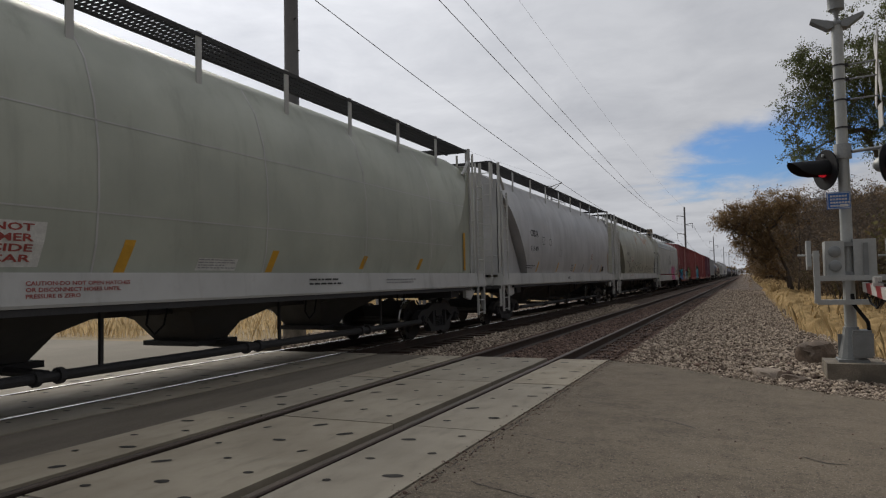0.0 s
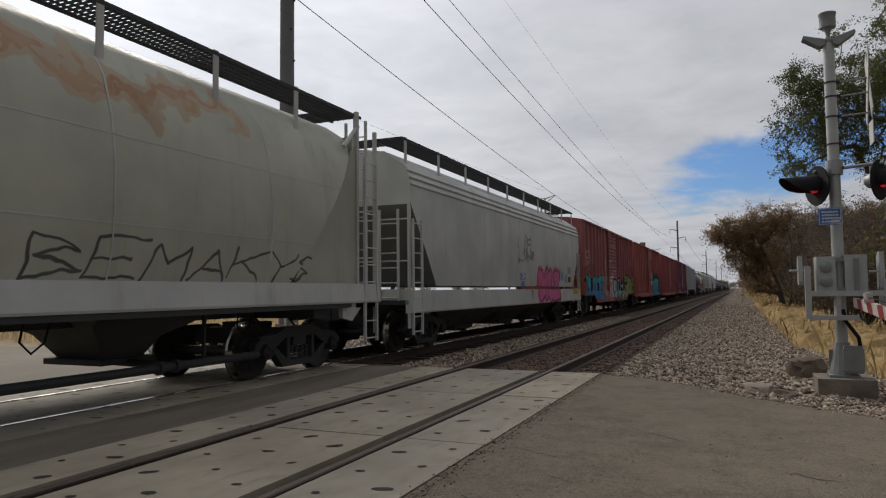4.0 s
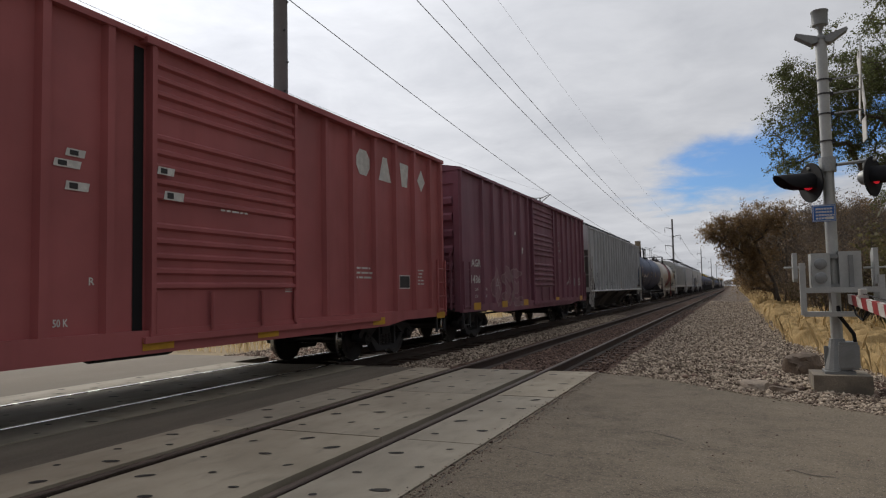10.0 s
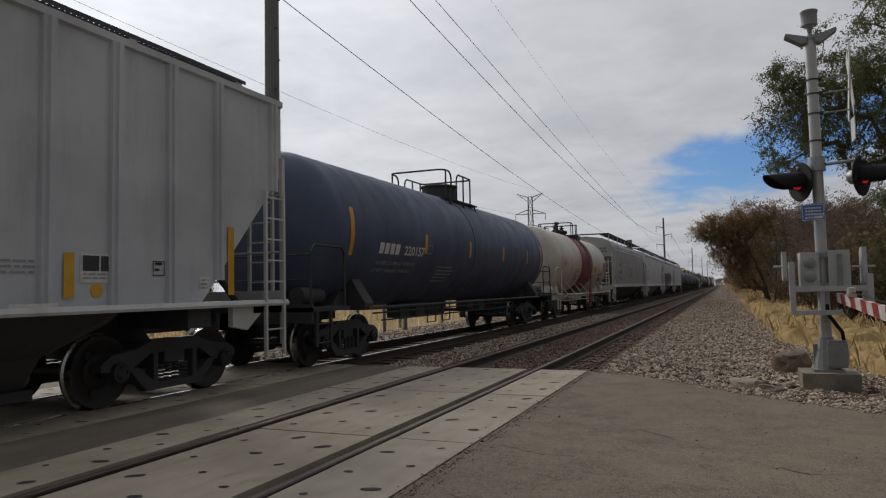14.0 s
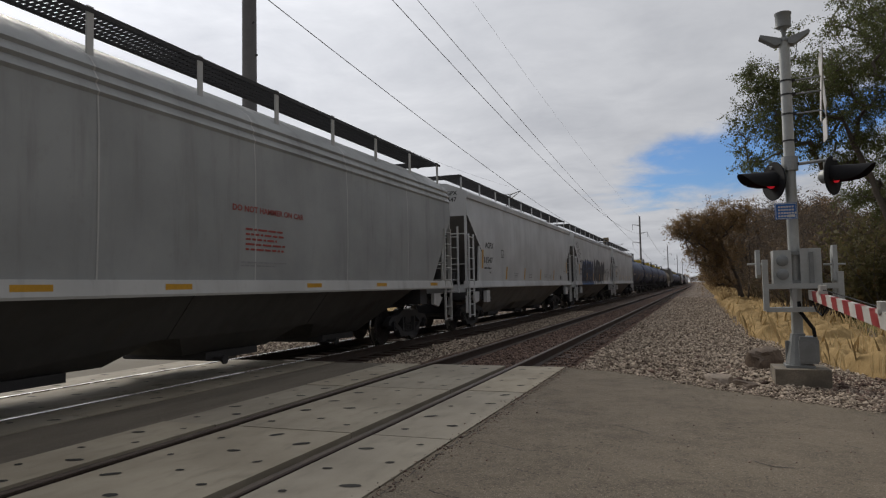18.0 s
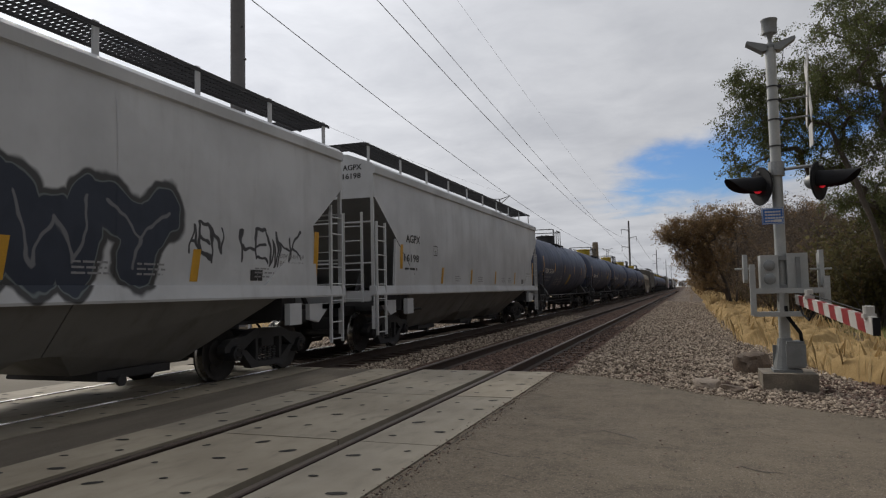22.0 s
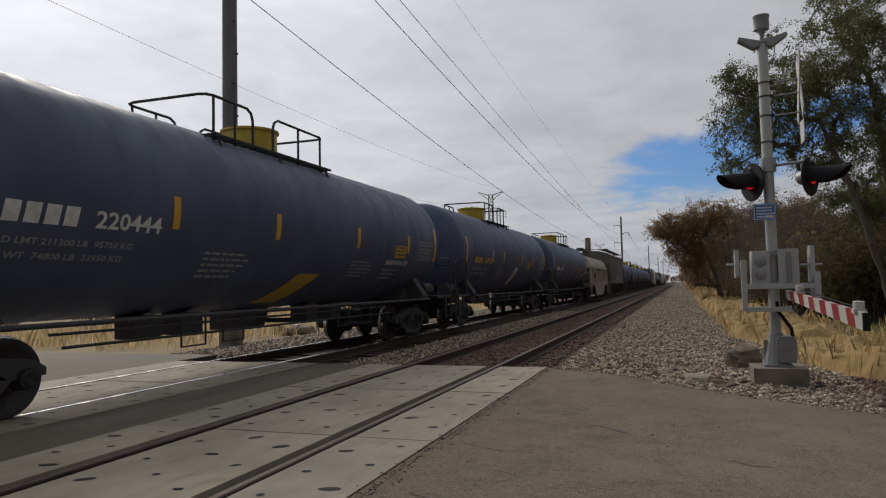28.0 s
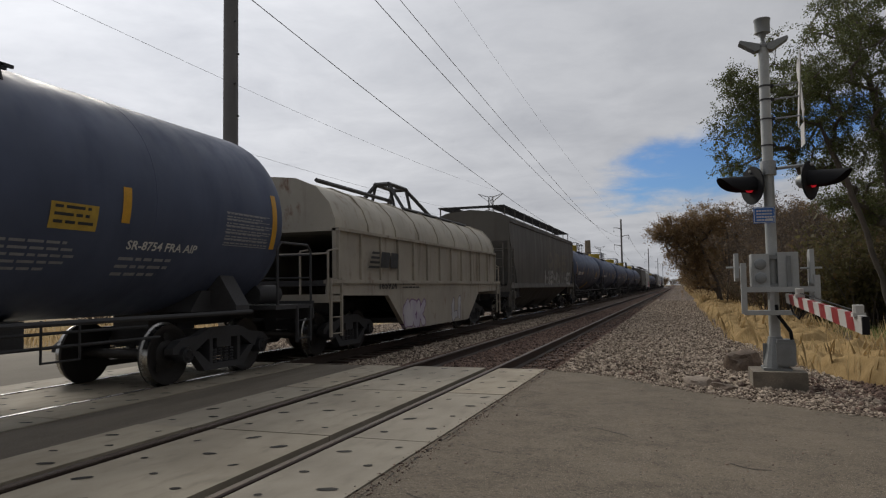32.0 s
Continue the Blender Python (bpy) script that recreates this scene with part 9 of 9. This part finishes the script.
def tree(label, trunks, masses, leaf, seed, leaves, size, twig=0.55, count=5, droop=0.3, bare=0.0, sides=7):
    """Trunks are bent lines of points; each mass is a centre, a half-size and a number of bough ends inside it.
    Every bough end is joined to the nearest wood below it, and wood thickens with what it carries."""
    r = random.Random(seed)
    pos, up, load, chains = [], [], [], []
    for line in trunks:
        line = [Vector(p) for p in line]
        ids = []
        for a, b in zip(line, line[1:]):
            n = max(2, int((b - a).length / 0.45))
            for i in range(n):
                p = a.lerp(b, i / n) + Vector((r.uniform(-0.04, 0.04), r.uniform(-0.04, 0.04), 0))
                pos.append(p)
                up.append(ids[-1] if ids else -1)
                ids.append(len(pos) - 1)
        chains.append(ids)
    base = Vector(trunks[0][0])
    ends = []
    for c, s, n in masses:
        for _ in range(n):
            d = Vector((r.gauss(0, 1), r.gauss(0, 1), r.gauss(0, 1))).normalized() * r.random() ** 0.45
            ends.append(Vector((c[0] + d.x * s[0], c[1] + d.y * s[1], c[2] + d.z * s[2])))
    ends.sort(key=lambda e: (e - base).length)
    for e in ends:
        arr = np.array([tuple(p) for p in pos])
        gap = np.linalg.norm(arr - np.array(tuple(e)), axis=1)
        cost = gap + 0.9 * np.maximum(0, arr[:, 2] - e.z + 0.15 * gap)
        cost[arr[:, 2] < base.z + 1.2] += 4
        k = int(cost.argmin())
        a, dist = pos[k], float(gap[k])
        n = max(2, int(dist / 0.4))
        ids = [k]
        bow = Vector((r.uniform(-1, 1), r.uniform(-1, 1), r.uniform(-0.1, 0.6))) * dist * 0.16
        for i in range(1, n + 1):
            s = i / n
            pos.append(a.lerp(e, s) + bow * math.sin(s * math.pi) + Vector((r.uniform(-1, 1), r.uniform(-1, 1), r.uniform(-1, 1))) * 0.035 * (1 if i < n else 0))
            up.append(ids[-1])
            ids.append(len(pos) - 1)
        chains.append(ids)
    load = [0.0] * len(pos)
    for ids in chains[len(trunks):]:
        k = ids[-1]
        while k >= 0:
            load[k] += 1.0
            k = up[k]
    bm = bmesh.new()
    for j, ids in enumerate(chains):
        rad = [0.009 * max(1.0, load[k]) ** 0.52 for k in ids]
        if j >= len(trunks) and len(rad) > 1:
            rad[0] = min(rad[0], rad[1] * 1.25)
        tube(bm, [pos[k] for k in ids], rad, sides if j < len(trunks) else 5 if rad[0] > 0.03 else 3)
    tips = sprigs(ends, r, bm, twig, count, droop)
    th = thing("tree", label, "tree", group="trees beside the track")
    part("trunk", bm, M_BARK, th, smooth=60)
    pick = [t for t in tips if r.random() > bare]
    ob = new("crown", cards("crown", [tuple(t) for t in pick], size, leaf, seed, droop, size * 1.1, max(1, leaves // len(pick))))
    ob.parent = th
    return th


# the tall green tree by the signal, leaning over the verge
T_GREEN = tree("tall tree with dense olive-green leaves and several leaning trunks",
               [[(11.1, 16.0, -0.5), (10.8, 16.0, 1.4), (9.9, 16.0, 4.7), (8.9, 16.2, 7.6)], [(11.4, 16.3, -0.5), (11.5, 16.4, 2.2), (11.3, 16.8, 5.2), (10.9, 17.0, 9.0)],
                [(12.3, 16.8, -0.5), (12.7, 17.0, 3.0), (13.4, 17.2, 6.4), (13.8, 17.4, 9.8)], [(11.2, 15.6, 0.4), (12.0, 15.2, 3.0), (12.3, 15.0, 6.5)]],
               [((9.2, 16.2, 8.4), (2.5, 2.4, 2.2), 130), ((7.1, 16.0, 7.0), (1.35, 1.6, 1.5), 55), ((6.6, 16.0, 8.6), (0.85, 1.2, 0.7), 14), ((6.2, 15.8, 5.6), (0.5, 0.8, 0.5), 8),
                ((11.6, 16.4, 10.8), (3.0, 2.6, 2.4), 130), ((14.2, 17.0, 9.2), (2.6, 2.6, 3.0), 110), ((12.4, 15.6, 6.6), (2.2, 1.8, 1.5), 70), ((15.5, 17.4, 6.2), (2.0, 2.0, 2.2), 50), ((11.6, 18.0, 4.6), (2.6, 1.6, 1.3), 60), ((13.4, 19.5, 6.6), (3.6, 1.6, 2.2), 90), ((9.6, 17.0, 6.0), (1.8, 1.4, 1.0), 36)],
               L_GREEN, 11, 215000, 0.060, 0.6, 7, 0.5)
# smaller trees behind it
T_OLIVE = tree("olive-leaved tree with a thin crown", [[(0, 0, -0.1), (0.1, 0, 2.0), (-0.2, 0.1, 4.4), (0.1, 0.1, 6.6)], [(0.1, 0.1, 0.4), (0.9, 0.2, 2.6), (1.3, 0.1, 4.6)]],
               [((0, 0, 5.4), (2.0, 2.0, 2.2), 120), ((1.3, 0.2, 4.2), (1.6, 1.6, 1.5), 60), ((-1.2, -0.1, 4.0), (1.3, 1.5, 1.3), 50), ((0.2, 0, 2.4), (1.6, 1.5, 1.0), 30)], L_OLIVE, 12, 38000, 0.095, 0.5, 4, 0.3)
T_OLIVE.matrix_world = pose(14.2, 23.0, -0.45)
T_RUST = tree("autumn tree with rust-orange leaves leaning over the ballast", [[(0, 0, -0.1), (-0.3, 0, 1.8), (-1.0, 0, 3.8), (-1.8, 0, 5.6)], [(0.3, 0.3, -0.1), (0.5, 0.3, 2.2), (0.6, 0.3, 4.6), (0.4, 0.3, 6.2)]],
              [((-2.9, 0, 5.6), (1.7, 2.0, 1.25), 95), ((-4.0, 0, 5.6), (0.9, 1.2, 0.7), 26), ((-1.4, 0.2, 6.2), (1.5, 2.0, 1.3), 80), ((0.4, 0.4, 6.2), (1.6, 2.0, 1.2), 70), ((-1.2, 0, 3.6), (1.3, 1.6, 1.0), 36), ((-2.4, 0, 4.0), (1.4, 1.8, 1.4), 60), ((-1.6, 0, 2.2), (1.3, 1.6, 1.2), 40)], L_RUST, 13, 52000, 0.085, 0.7, 6, 0.2, 0.15)
T_RUST.matrix_world = pose(7.2, 42.0, -0.45)
T_BARE = tree("nearly bare tree with a few brown leaves", [[(0, 0, -0.1), (0.15, 0, 2.0), (-0.1, 0.1, 4.0), (0.1, 0.1, 6.4)], [(0.2, 0.1, 0.2), (0.8, 0.2, 2.4), (1.2, 0.1, 4.8)], [(-0.2, 0, 0.2), (-0.8, 0.1, 2.6), (-1.1, 0.2, 5.0)]],
              [((0, 0, 4.9), (2.4, 2.2, 2.4), 170), ((0, 0, 2.6), (2.2, 2.0, 1.6), 70)], L_BROWN, 14, 10000, 0.09, 0.75, 8, 0.0, 0.35)
T_BARE.matrix_world = pose(9.6, 37.0, -0.45)
# a light one for the distance
T_FAR = tree("distant bare brown tree in the line along the track", [[(0, 0, -0.1), (0.15, 0, 2.2), (0, 0.1, 5.4)], [(0.1, 0, 0.4), (0.9, 0.2, 2.8), (1.2, 0.1, 4.8)]],
             [((0, 0, 4.6), (2.4, 2.4, 2.4), 80), ((0.1, 0, 2.2), (2.2, 2.0, 1.4), 35)], L_BROWN, 15, 3600, 0.24, 0.85, 5, 0.0, 0.2, 5)
T_FAR.matrix_world = pose(9.8, 64.0, -0.45)
T_FAR2 = tree("distant rust-leaved tree in the line along the track", [[(0, 0, -0.1), (-0.15, 0, 2.2), (0, 0.1, 5.2)], [(0.1, 0, 0.4), (-0.9, 0.2, 2.8), (-1.2, 0.1, 4.6)]],
              [((0, 0, 4.8), (2.4, 2.4, 2.1), 80), ((-0.5, 0, 2.6), (2.0, 2.0, 1.3), 30)], L_RUST, 16, 4200, 0.26, 0.7, 4, 0.0, 0.1, 5)
T_FAR2.matrix_world = pose(8.6, 74.0, -0.45)


def shrub(label, h, leaf, seed, count, size, canes=46):
    r = random.Random(seed)
    bm = bmesh.new()
    tips = []
    for k in range(canes):
        a, o = r.uniform(0, math.tau), r.uniform(0, 0.8)
        p = Vector((o * math.cos(a), o * math.sin(a), -0.05))
        pts, rr = [p], [0.022]
        d = Vector((math.cos(a) * r.uniform(0, 0.6), math.sin(a) * r.uniform(0, 0.6), 1)).normalized()
        L = h * r.uniform(0.5, 1.05)
        for i in range(5):
            d = (d + Vector((r.uniform(-0.22, 0.22), r.uniform(-0.22, 0.22), r.uniform(-0.1, 0.1)))).normalized()
            pts.append(pts[-1] + d * L / 5)
            rr.append(0.022 * (1 - i / 6))
        tube(bm, pts, rr, 3)
        for i in range(2, 6):
            for _ in range(3):
                e = (d + Vector((r.uniform(-1, 1), r.uniform(-1, 1), r.uniform(-0.2, 0.8)))).normalized()
                q = pts[i] + e * r.uniform(0.2, 0.55) * h * 0.3
                tube(bm, [pts[i], q], [0.008, 0.003], 3)
                tips += [q, pts[i].lerp(q, 0.5)]
    th = thing("shrub", label, "shrub", group="brush under the trees")
    part("stem", bm, M_BARK, th)
    ob = new("foliage", cards("foliage", [tuple(t) for t in tips], size, leaf, seed, 0.3, size * 1.6, max(1, count // len(tips))))
    ob.parent = th
    return th


S_BROWN = shrub("brown tangled brush under the trees", 3.4, L_BROWN, 21, 8000, 0.075)
S_BROWN.matrix_world = pose(10.2, 24.0, -0.45)
S_RUST = shrub("rust-coloured brush under the trees", 2.6, L_RUST, 22, 7000, 0.10)
S_RUST.matrix_world = pose(13.5, 26.0, -0.45)
S_OLIVE = shrub("olive-green undergrowth beneath the trees", 3.0, L_OLIVE, 23, 9000, 0.11)
S_OLIVE.matrix_world = pose(14.0, 21.0, -0.45)
S_FAR = shrub("distant brown brush along the track", 2.8, L_BROWN, 24, 1300, 0.22, 20)
S_FAR.matrix_world = pose(9.2, 66.0, -0.45)


def again(th, x, y, turn, k):
    copy_thing(th, pose(x, y, -0.45, 0, 0, turn) @ Matrix.Scale(k, 4))


r = random.Random(31)
# the wood beside the track: taller as it runs off, so that its top keeps level
for x, y, kind, turn, k in ((9.2, 31.0, T_BARE, 30, 0.80), (11.4, 33.0, T_BARE, 140, 0.9), (8.6, 46.0, T_BARE, 200, 1.0), (12.6, 41.0, T_RUST, 60, 0.95), (11.0, 50.0, T_BARE, 80, 1.1), (10.6, 27.0, T_BARE, 250, 0.72),
                            (13.0, 28.0, T_OLIVE, 40, 0.85), (17.5, 21.0, T_OLIVE, 200, 1.2), (20.5, 17.0, T_OLIVE, 100, 1.3), (16.0, 30.0, T_BARE, 10, 1.1), (18.5, 26.0, T_BARE, 300, 1.2), (24.0, 22.0, T_OLIVE, 320, 1.4),
                            (22.5, 30.0, T_BARE, 120, 1.5), (14.5, 19.0, T_OLIVE, 280, 1.0), (28.0, 19.0, T_OLIVE, 20, 1.5)):
    again(kind, x, y, turn, k)
y, i = 56.0, 0
while y < 420:
    again((T_FAR, T_FAR, T_FAR2, T_FAR)[i % 4], r.uniform(8.6, 11.5), y, r.uniform(0, 360), min(1.7, (0.098 * (y + 10.7) + 1.0) / 7.0) * r.uniform(0.85, 1.0))
    if y < 150:
        again((T_FAR, T_FAR2)[i % 2], r.uniform(13, 18), y + 3, r.uniform(0, 360), r.uniform(1.1, 1.4))
    y += 7.5 + y * 0.07
    i += 1
y, i = 23.0, 0
while y < 60:
    again((S_BROWN, S_RUST, S_OLIVE, S_BROWN)[i % 4], r.uniform(8.4, 10.4), y, r.uniform(0, 360), r.uniform(0.75, 1.1))
    if i % 2 == 0:
        again((S_OLIVE, S_BROWN)[i // 2 % 2], r.uniform(12, 16), y, r.uniform(0, 360), r.uniform(1.0, 1.4))
    y += 2.4 + y * 0.02
    i += 1
while y < 240:
    again(S_FAR, r.uniform(8.2, 10.2), y, r.uniform(0, 360), r.uniform(0.9, 1.3))
    y += 5 + y * 0.03
for x, y in ((19, 14), (22, 19), (16, 25), (26, 16), (18, 20), (24, 26), (15.5, 16.5), (13.2, 20.5), (11.2, 20.0), (21, 23), (17, 17)):
    again((S_OLIVE, S_BROWN, S_OLIVE)[int(x) % 3], x, y, x * 20, 1.3)
# brush and trees across the lot, beyond the train
for i in range(18):
    again(S_FAR, -24 - r.uniform(0, 3), -8 + i * 3.2, r.uniform(0, 360), r.uniform(0.4, 0.7))
for i in range(12):
    again((T_FAR, T_FAR2)[i % 2], -70 - r.uniform(0, 25), -10 + i * 18, r.uniform(0, 360), r.uniform(1.2, 1.6))
for i in range(9):
    again((T_FAR, T_FAR2)[i % 2], -30 - i * 12, 330 + r.uniform(-20, 60), r.uniform(0, 360), 1.7)


for i in range(24):
    again((T_FAR, T_FAR2, T_FAR)[i % 3], -62 + i * 4.2 + r.uniform(-1, 1), 770 + r.uniform(-30, 30), r.uniform(0, 360), r.uniform(1.0, 1.5))


def grass(name, count, x0, x1, y0, y1, h, w, material, label, seed, power=1.0, clump=0.0, keep=None, z=-0.44):
    g = np.random.default_rng(seed)
    x, y = g.uniform(x0, x1, count), y0 + (y1 - y0) * g.uniform(0, 1, count) ** power
    if clump:
        k = np.array([noise.noise((a * 0.6, b * 0.6, seed)) for a, b in zip(x, y)]) > -clump
        x, y = x[k], y[k]
    if keep:
        k = np.array([bool(keep(a, b)) for a, b in zip(x, y)])
        x, y = x[k], y[k]
    n = len(x)
    a = g.uniform(0, 6.28, n)
    hh = h * g.lognormal(0, 0.28, n)
    ww = w * g.uniform(0.6, 1.4, n) * (1 + np.maximum(0, y) * 0.03)
    bend = g.uniform(0.05, 0.42, n) * hh
    da, db = np.cos(a), np.sin(a)
    base = np.stack((x, y, np.full(n, z)), -1)
    off = np.stack((-db * ww, da * ww, np.zeros(n)), -1)
    mid = base + np.stack((da * bend * 0.3, db * bend * 0.3, hh * 0.6), -1)
    tip = base + np.stack((da * bend, db * bend, hh), -1)
    v = np.stack((base - off, base + off, mid + off * 0.8, tip, mid - off * 0.8), 1)
    me = bpy.data.meshes.new(name)
    me.vertices.add(n * 5)
    me.vertices.foreach_set("co", v.reshape(-1))
    me.loops.add(n * 5)
    me.loops.foreach_set("vertex_index", np.arange(n * 5, dtype=np.int32))
    me.polygons.add(n)
    me.polygons.foreach_set("loop_start", (np.arange(n) * 5).astype(np.int32))
    me.update()
    me.materials.append(material)
    return tagged(new(name, me), label, "grass", kind="stuff")


def verge_edge(y):
    """Where the dry grass begins beside the ballast."""
    return 5.5 + 0.25 * noise.noise((y * 0.4, 0, 0)) + 0.12 * noise.noise((y * 2.3, 3, 0)) + min(max(0.0, 10 - y), 6) * 0.17 + max(0.0, 4 - y) * 0.30


def verge(x, y):
    return x > verge_edge(y) - 0.05


grass("dry_grass", 2600, 5.4, 9.4, 1.2, 45, 0.46, 0.0024, L_STRAW, "tall dry straw-yellow grass beside the ballast", 41, 1.5, 0.35, verge)
grass("dry_grass", 24000, 5.9, 9.5, 45, 220, 0.7, 0.006, L_STRAW, "tall dry straw-yellow grass along the track", 42, 1.5, 0.5)
grass("dry_grass", 3000, 8.6, 24, 3.0, 20, 0.24, 0.003, L_STRAW, "dry straw-yellow grass under the trees", 43, 1.2, 0.25)
grass("green_grass", 7000, 8.8, 24, 6.0, 24, 0.16, 0.008, L_GRASS, "short green grass behind the dry verge", 44)
grass("dry_grass", 12000, -24, -9.2, 6.0, 60, 0.38, 0.010, L_STRAW, "dry yellow grass beyond the main track", 45, 1.4, 0.2)

# the matted body of the dry grass, and the lawn behind it
def thatch(name, x0, x1, y0, y1, step, h, seed):
    g = np.random.default_rng(seed)
    xs, ys = np.arange(x0, x1, step), np.arange(y0, y1, step * 1.2)
    v = []
    for y in ys:
        left = verge_edge(y)
        right = 8.9 + max(0.0, y - 17) * 0.12 + 0.6 * noise.noise((y * 0.3, 4, 0))
        for x in xs:
            k = min(max((x - left) / 0.45, 0.0), 1.0) * min(max((right - x) / 0.8, 0.0), 1.0) * min(max((y - y0) / 0.5, 0.0), 1.0)
            k = k * k * (3 - 2 * k)
            top = h * (0.62 + 0.5 * noise.noise((x * 0.9, y * 0.7, seed)) + 0.22 * noise.noise((x * 3.3, y * 3.0, seed)) + 0.07 * noise.noise((x * 11, y * 10, seed)) + 0.025 * g.uniform(-1, 1))
            v.append((x + g.uniform(-0.2, 0.2) * step, y + g.uniform(-0.2, 0.2) * step, -0.50 + k * max(0.06, top + 0.06)))
    w = len(xs)
    me = bpy.data.meshes.new(name)
    me.from_pydata(v, [], [(r * w + q, r * w + q + 1, (r + 1) * w + q + 1, (r + 1) * w + q) for r in range(len(ys) - 1) for q in range(w - 1)])
    me.materials.append(G["thatch"])
    me.polygons.foreach_set("use_smooth", [True] * len(me.polygons))
    tagged(new(name, me), "matted straw-yellow dry grass along the verge", "grass", kind="stuff")


thatch("grass_mat", 5.2, 11.0, 1.2, 24.0, 0.05, 0.55, 3)
thatch("grass_mat", 5.2, 13.0, 23.6, 60.0, 0.09, 0.66, 5)
sheet("lawn", lambda x, y: -0.43, [8.6, 10, 12, 15, 20, 30], [3.0, 6, 9, 12, 15, 19], G["lawn"], "short green grass behind the dry verge", "lawn")

# old posts and rubble beyond the main track
bm = bmesh.new()
box(bm, -0.06, 0.06, -0.06, 0.06, -0.2, 1.15)
post_mesh = mesh_of("fence_post", bm, M_POLE, bevel=0.012)
for x, y in ((-9.6, 14.0), (-8.6, 14.4), (-7.8, 14.7), (-9.9, 18.5), (-9.6, 23.0), (-9.7, 28.0), (-12.5, 13.0)):
    ob = new("fence_post", post_mesh)
    ob.matrix_world = pose(x, y, -0.42, r.uniform(-4, 4), r.uniform(-4, 4), r.uniform(0, 90))
    tagged(ob, "weathered wooden post in dry grass", "post", "posts beyond the track")
bm = bmesh.new()
tube(bm, [(-8.6, 14.4, 0.62), (-7.8, 14.7, 0.62)], 0.035)
tube(bm, [(-9.6, 14.0, 0.60), (-8.6, 14.4, 0.62)], 0.035)
solid("fence_rail", bm, M_POLE, "weathered wooden rail between the posts", "fence rail")
for k, (x, y, s) in enumerate(((-9.4, 12.8, 0.35), (-10.1, 13.3, 0.42), (-9.9, 12.2, 0.3), (-10.8, 12.9, 0.38))):
    boulder("boulder", x, y, -0.30, s, s * 0.8, s * 0.62, M_ROCK2, "pale broken concrete rubble in the dry grass", 5.0 + k)

# ---- motion ----
# metres that the train has gone, every four seconds
GONE = (0.0, 41.64, 83.01, 124.49, 165.87, 206.74, 246.76, 286.01, 325.33)
GONE_FIT = np.polyfit(np.arange(0, 33, 4), GONE, 6)


def gone(t):
    return float(np.polyval(GONE_FIT, t) - np.polyval(GONE_FIT, 0))


def motions():
    for car, centre in CARS:
        walk(car, [(t, pose(XM, centre - gone(t), 0)) for t in range(0, 33)])
    for s, wheels in WHEELS.items():
        first = wheels[0]
        walk(first, [(k / FPS, pose(0, s * WB, 0.42, math.degrees(gone(k / FPS) / 0.42))) for k in range(0, 32 * FPS + 1)])
        keys = first.animation_data
        for other in wheels[1:]:
            other.rotation_mode = "QUATERNION"
            other.animation_data_create()
            other.animation_data.action = keys.action
            other.animation_data.action_slot = keys.action_slot


motions()
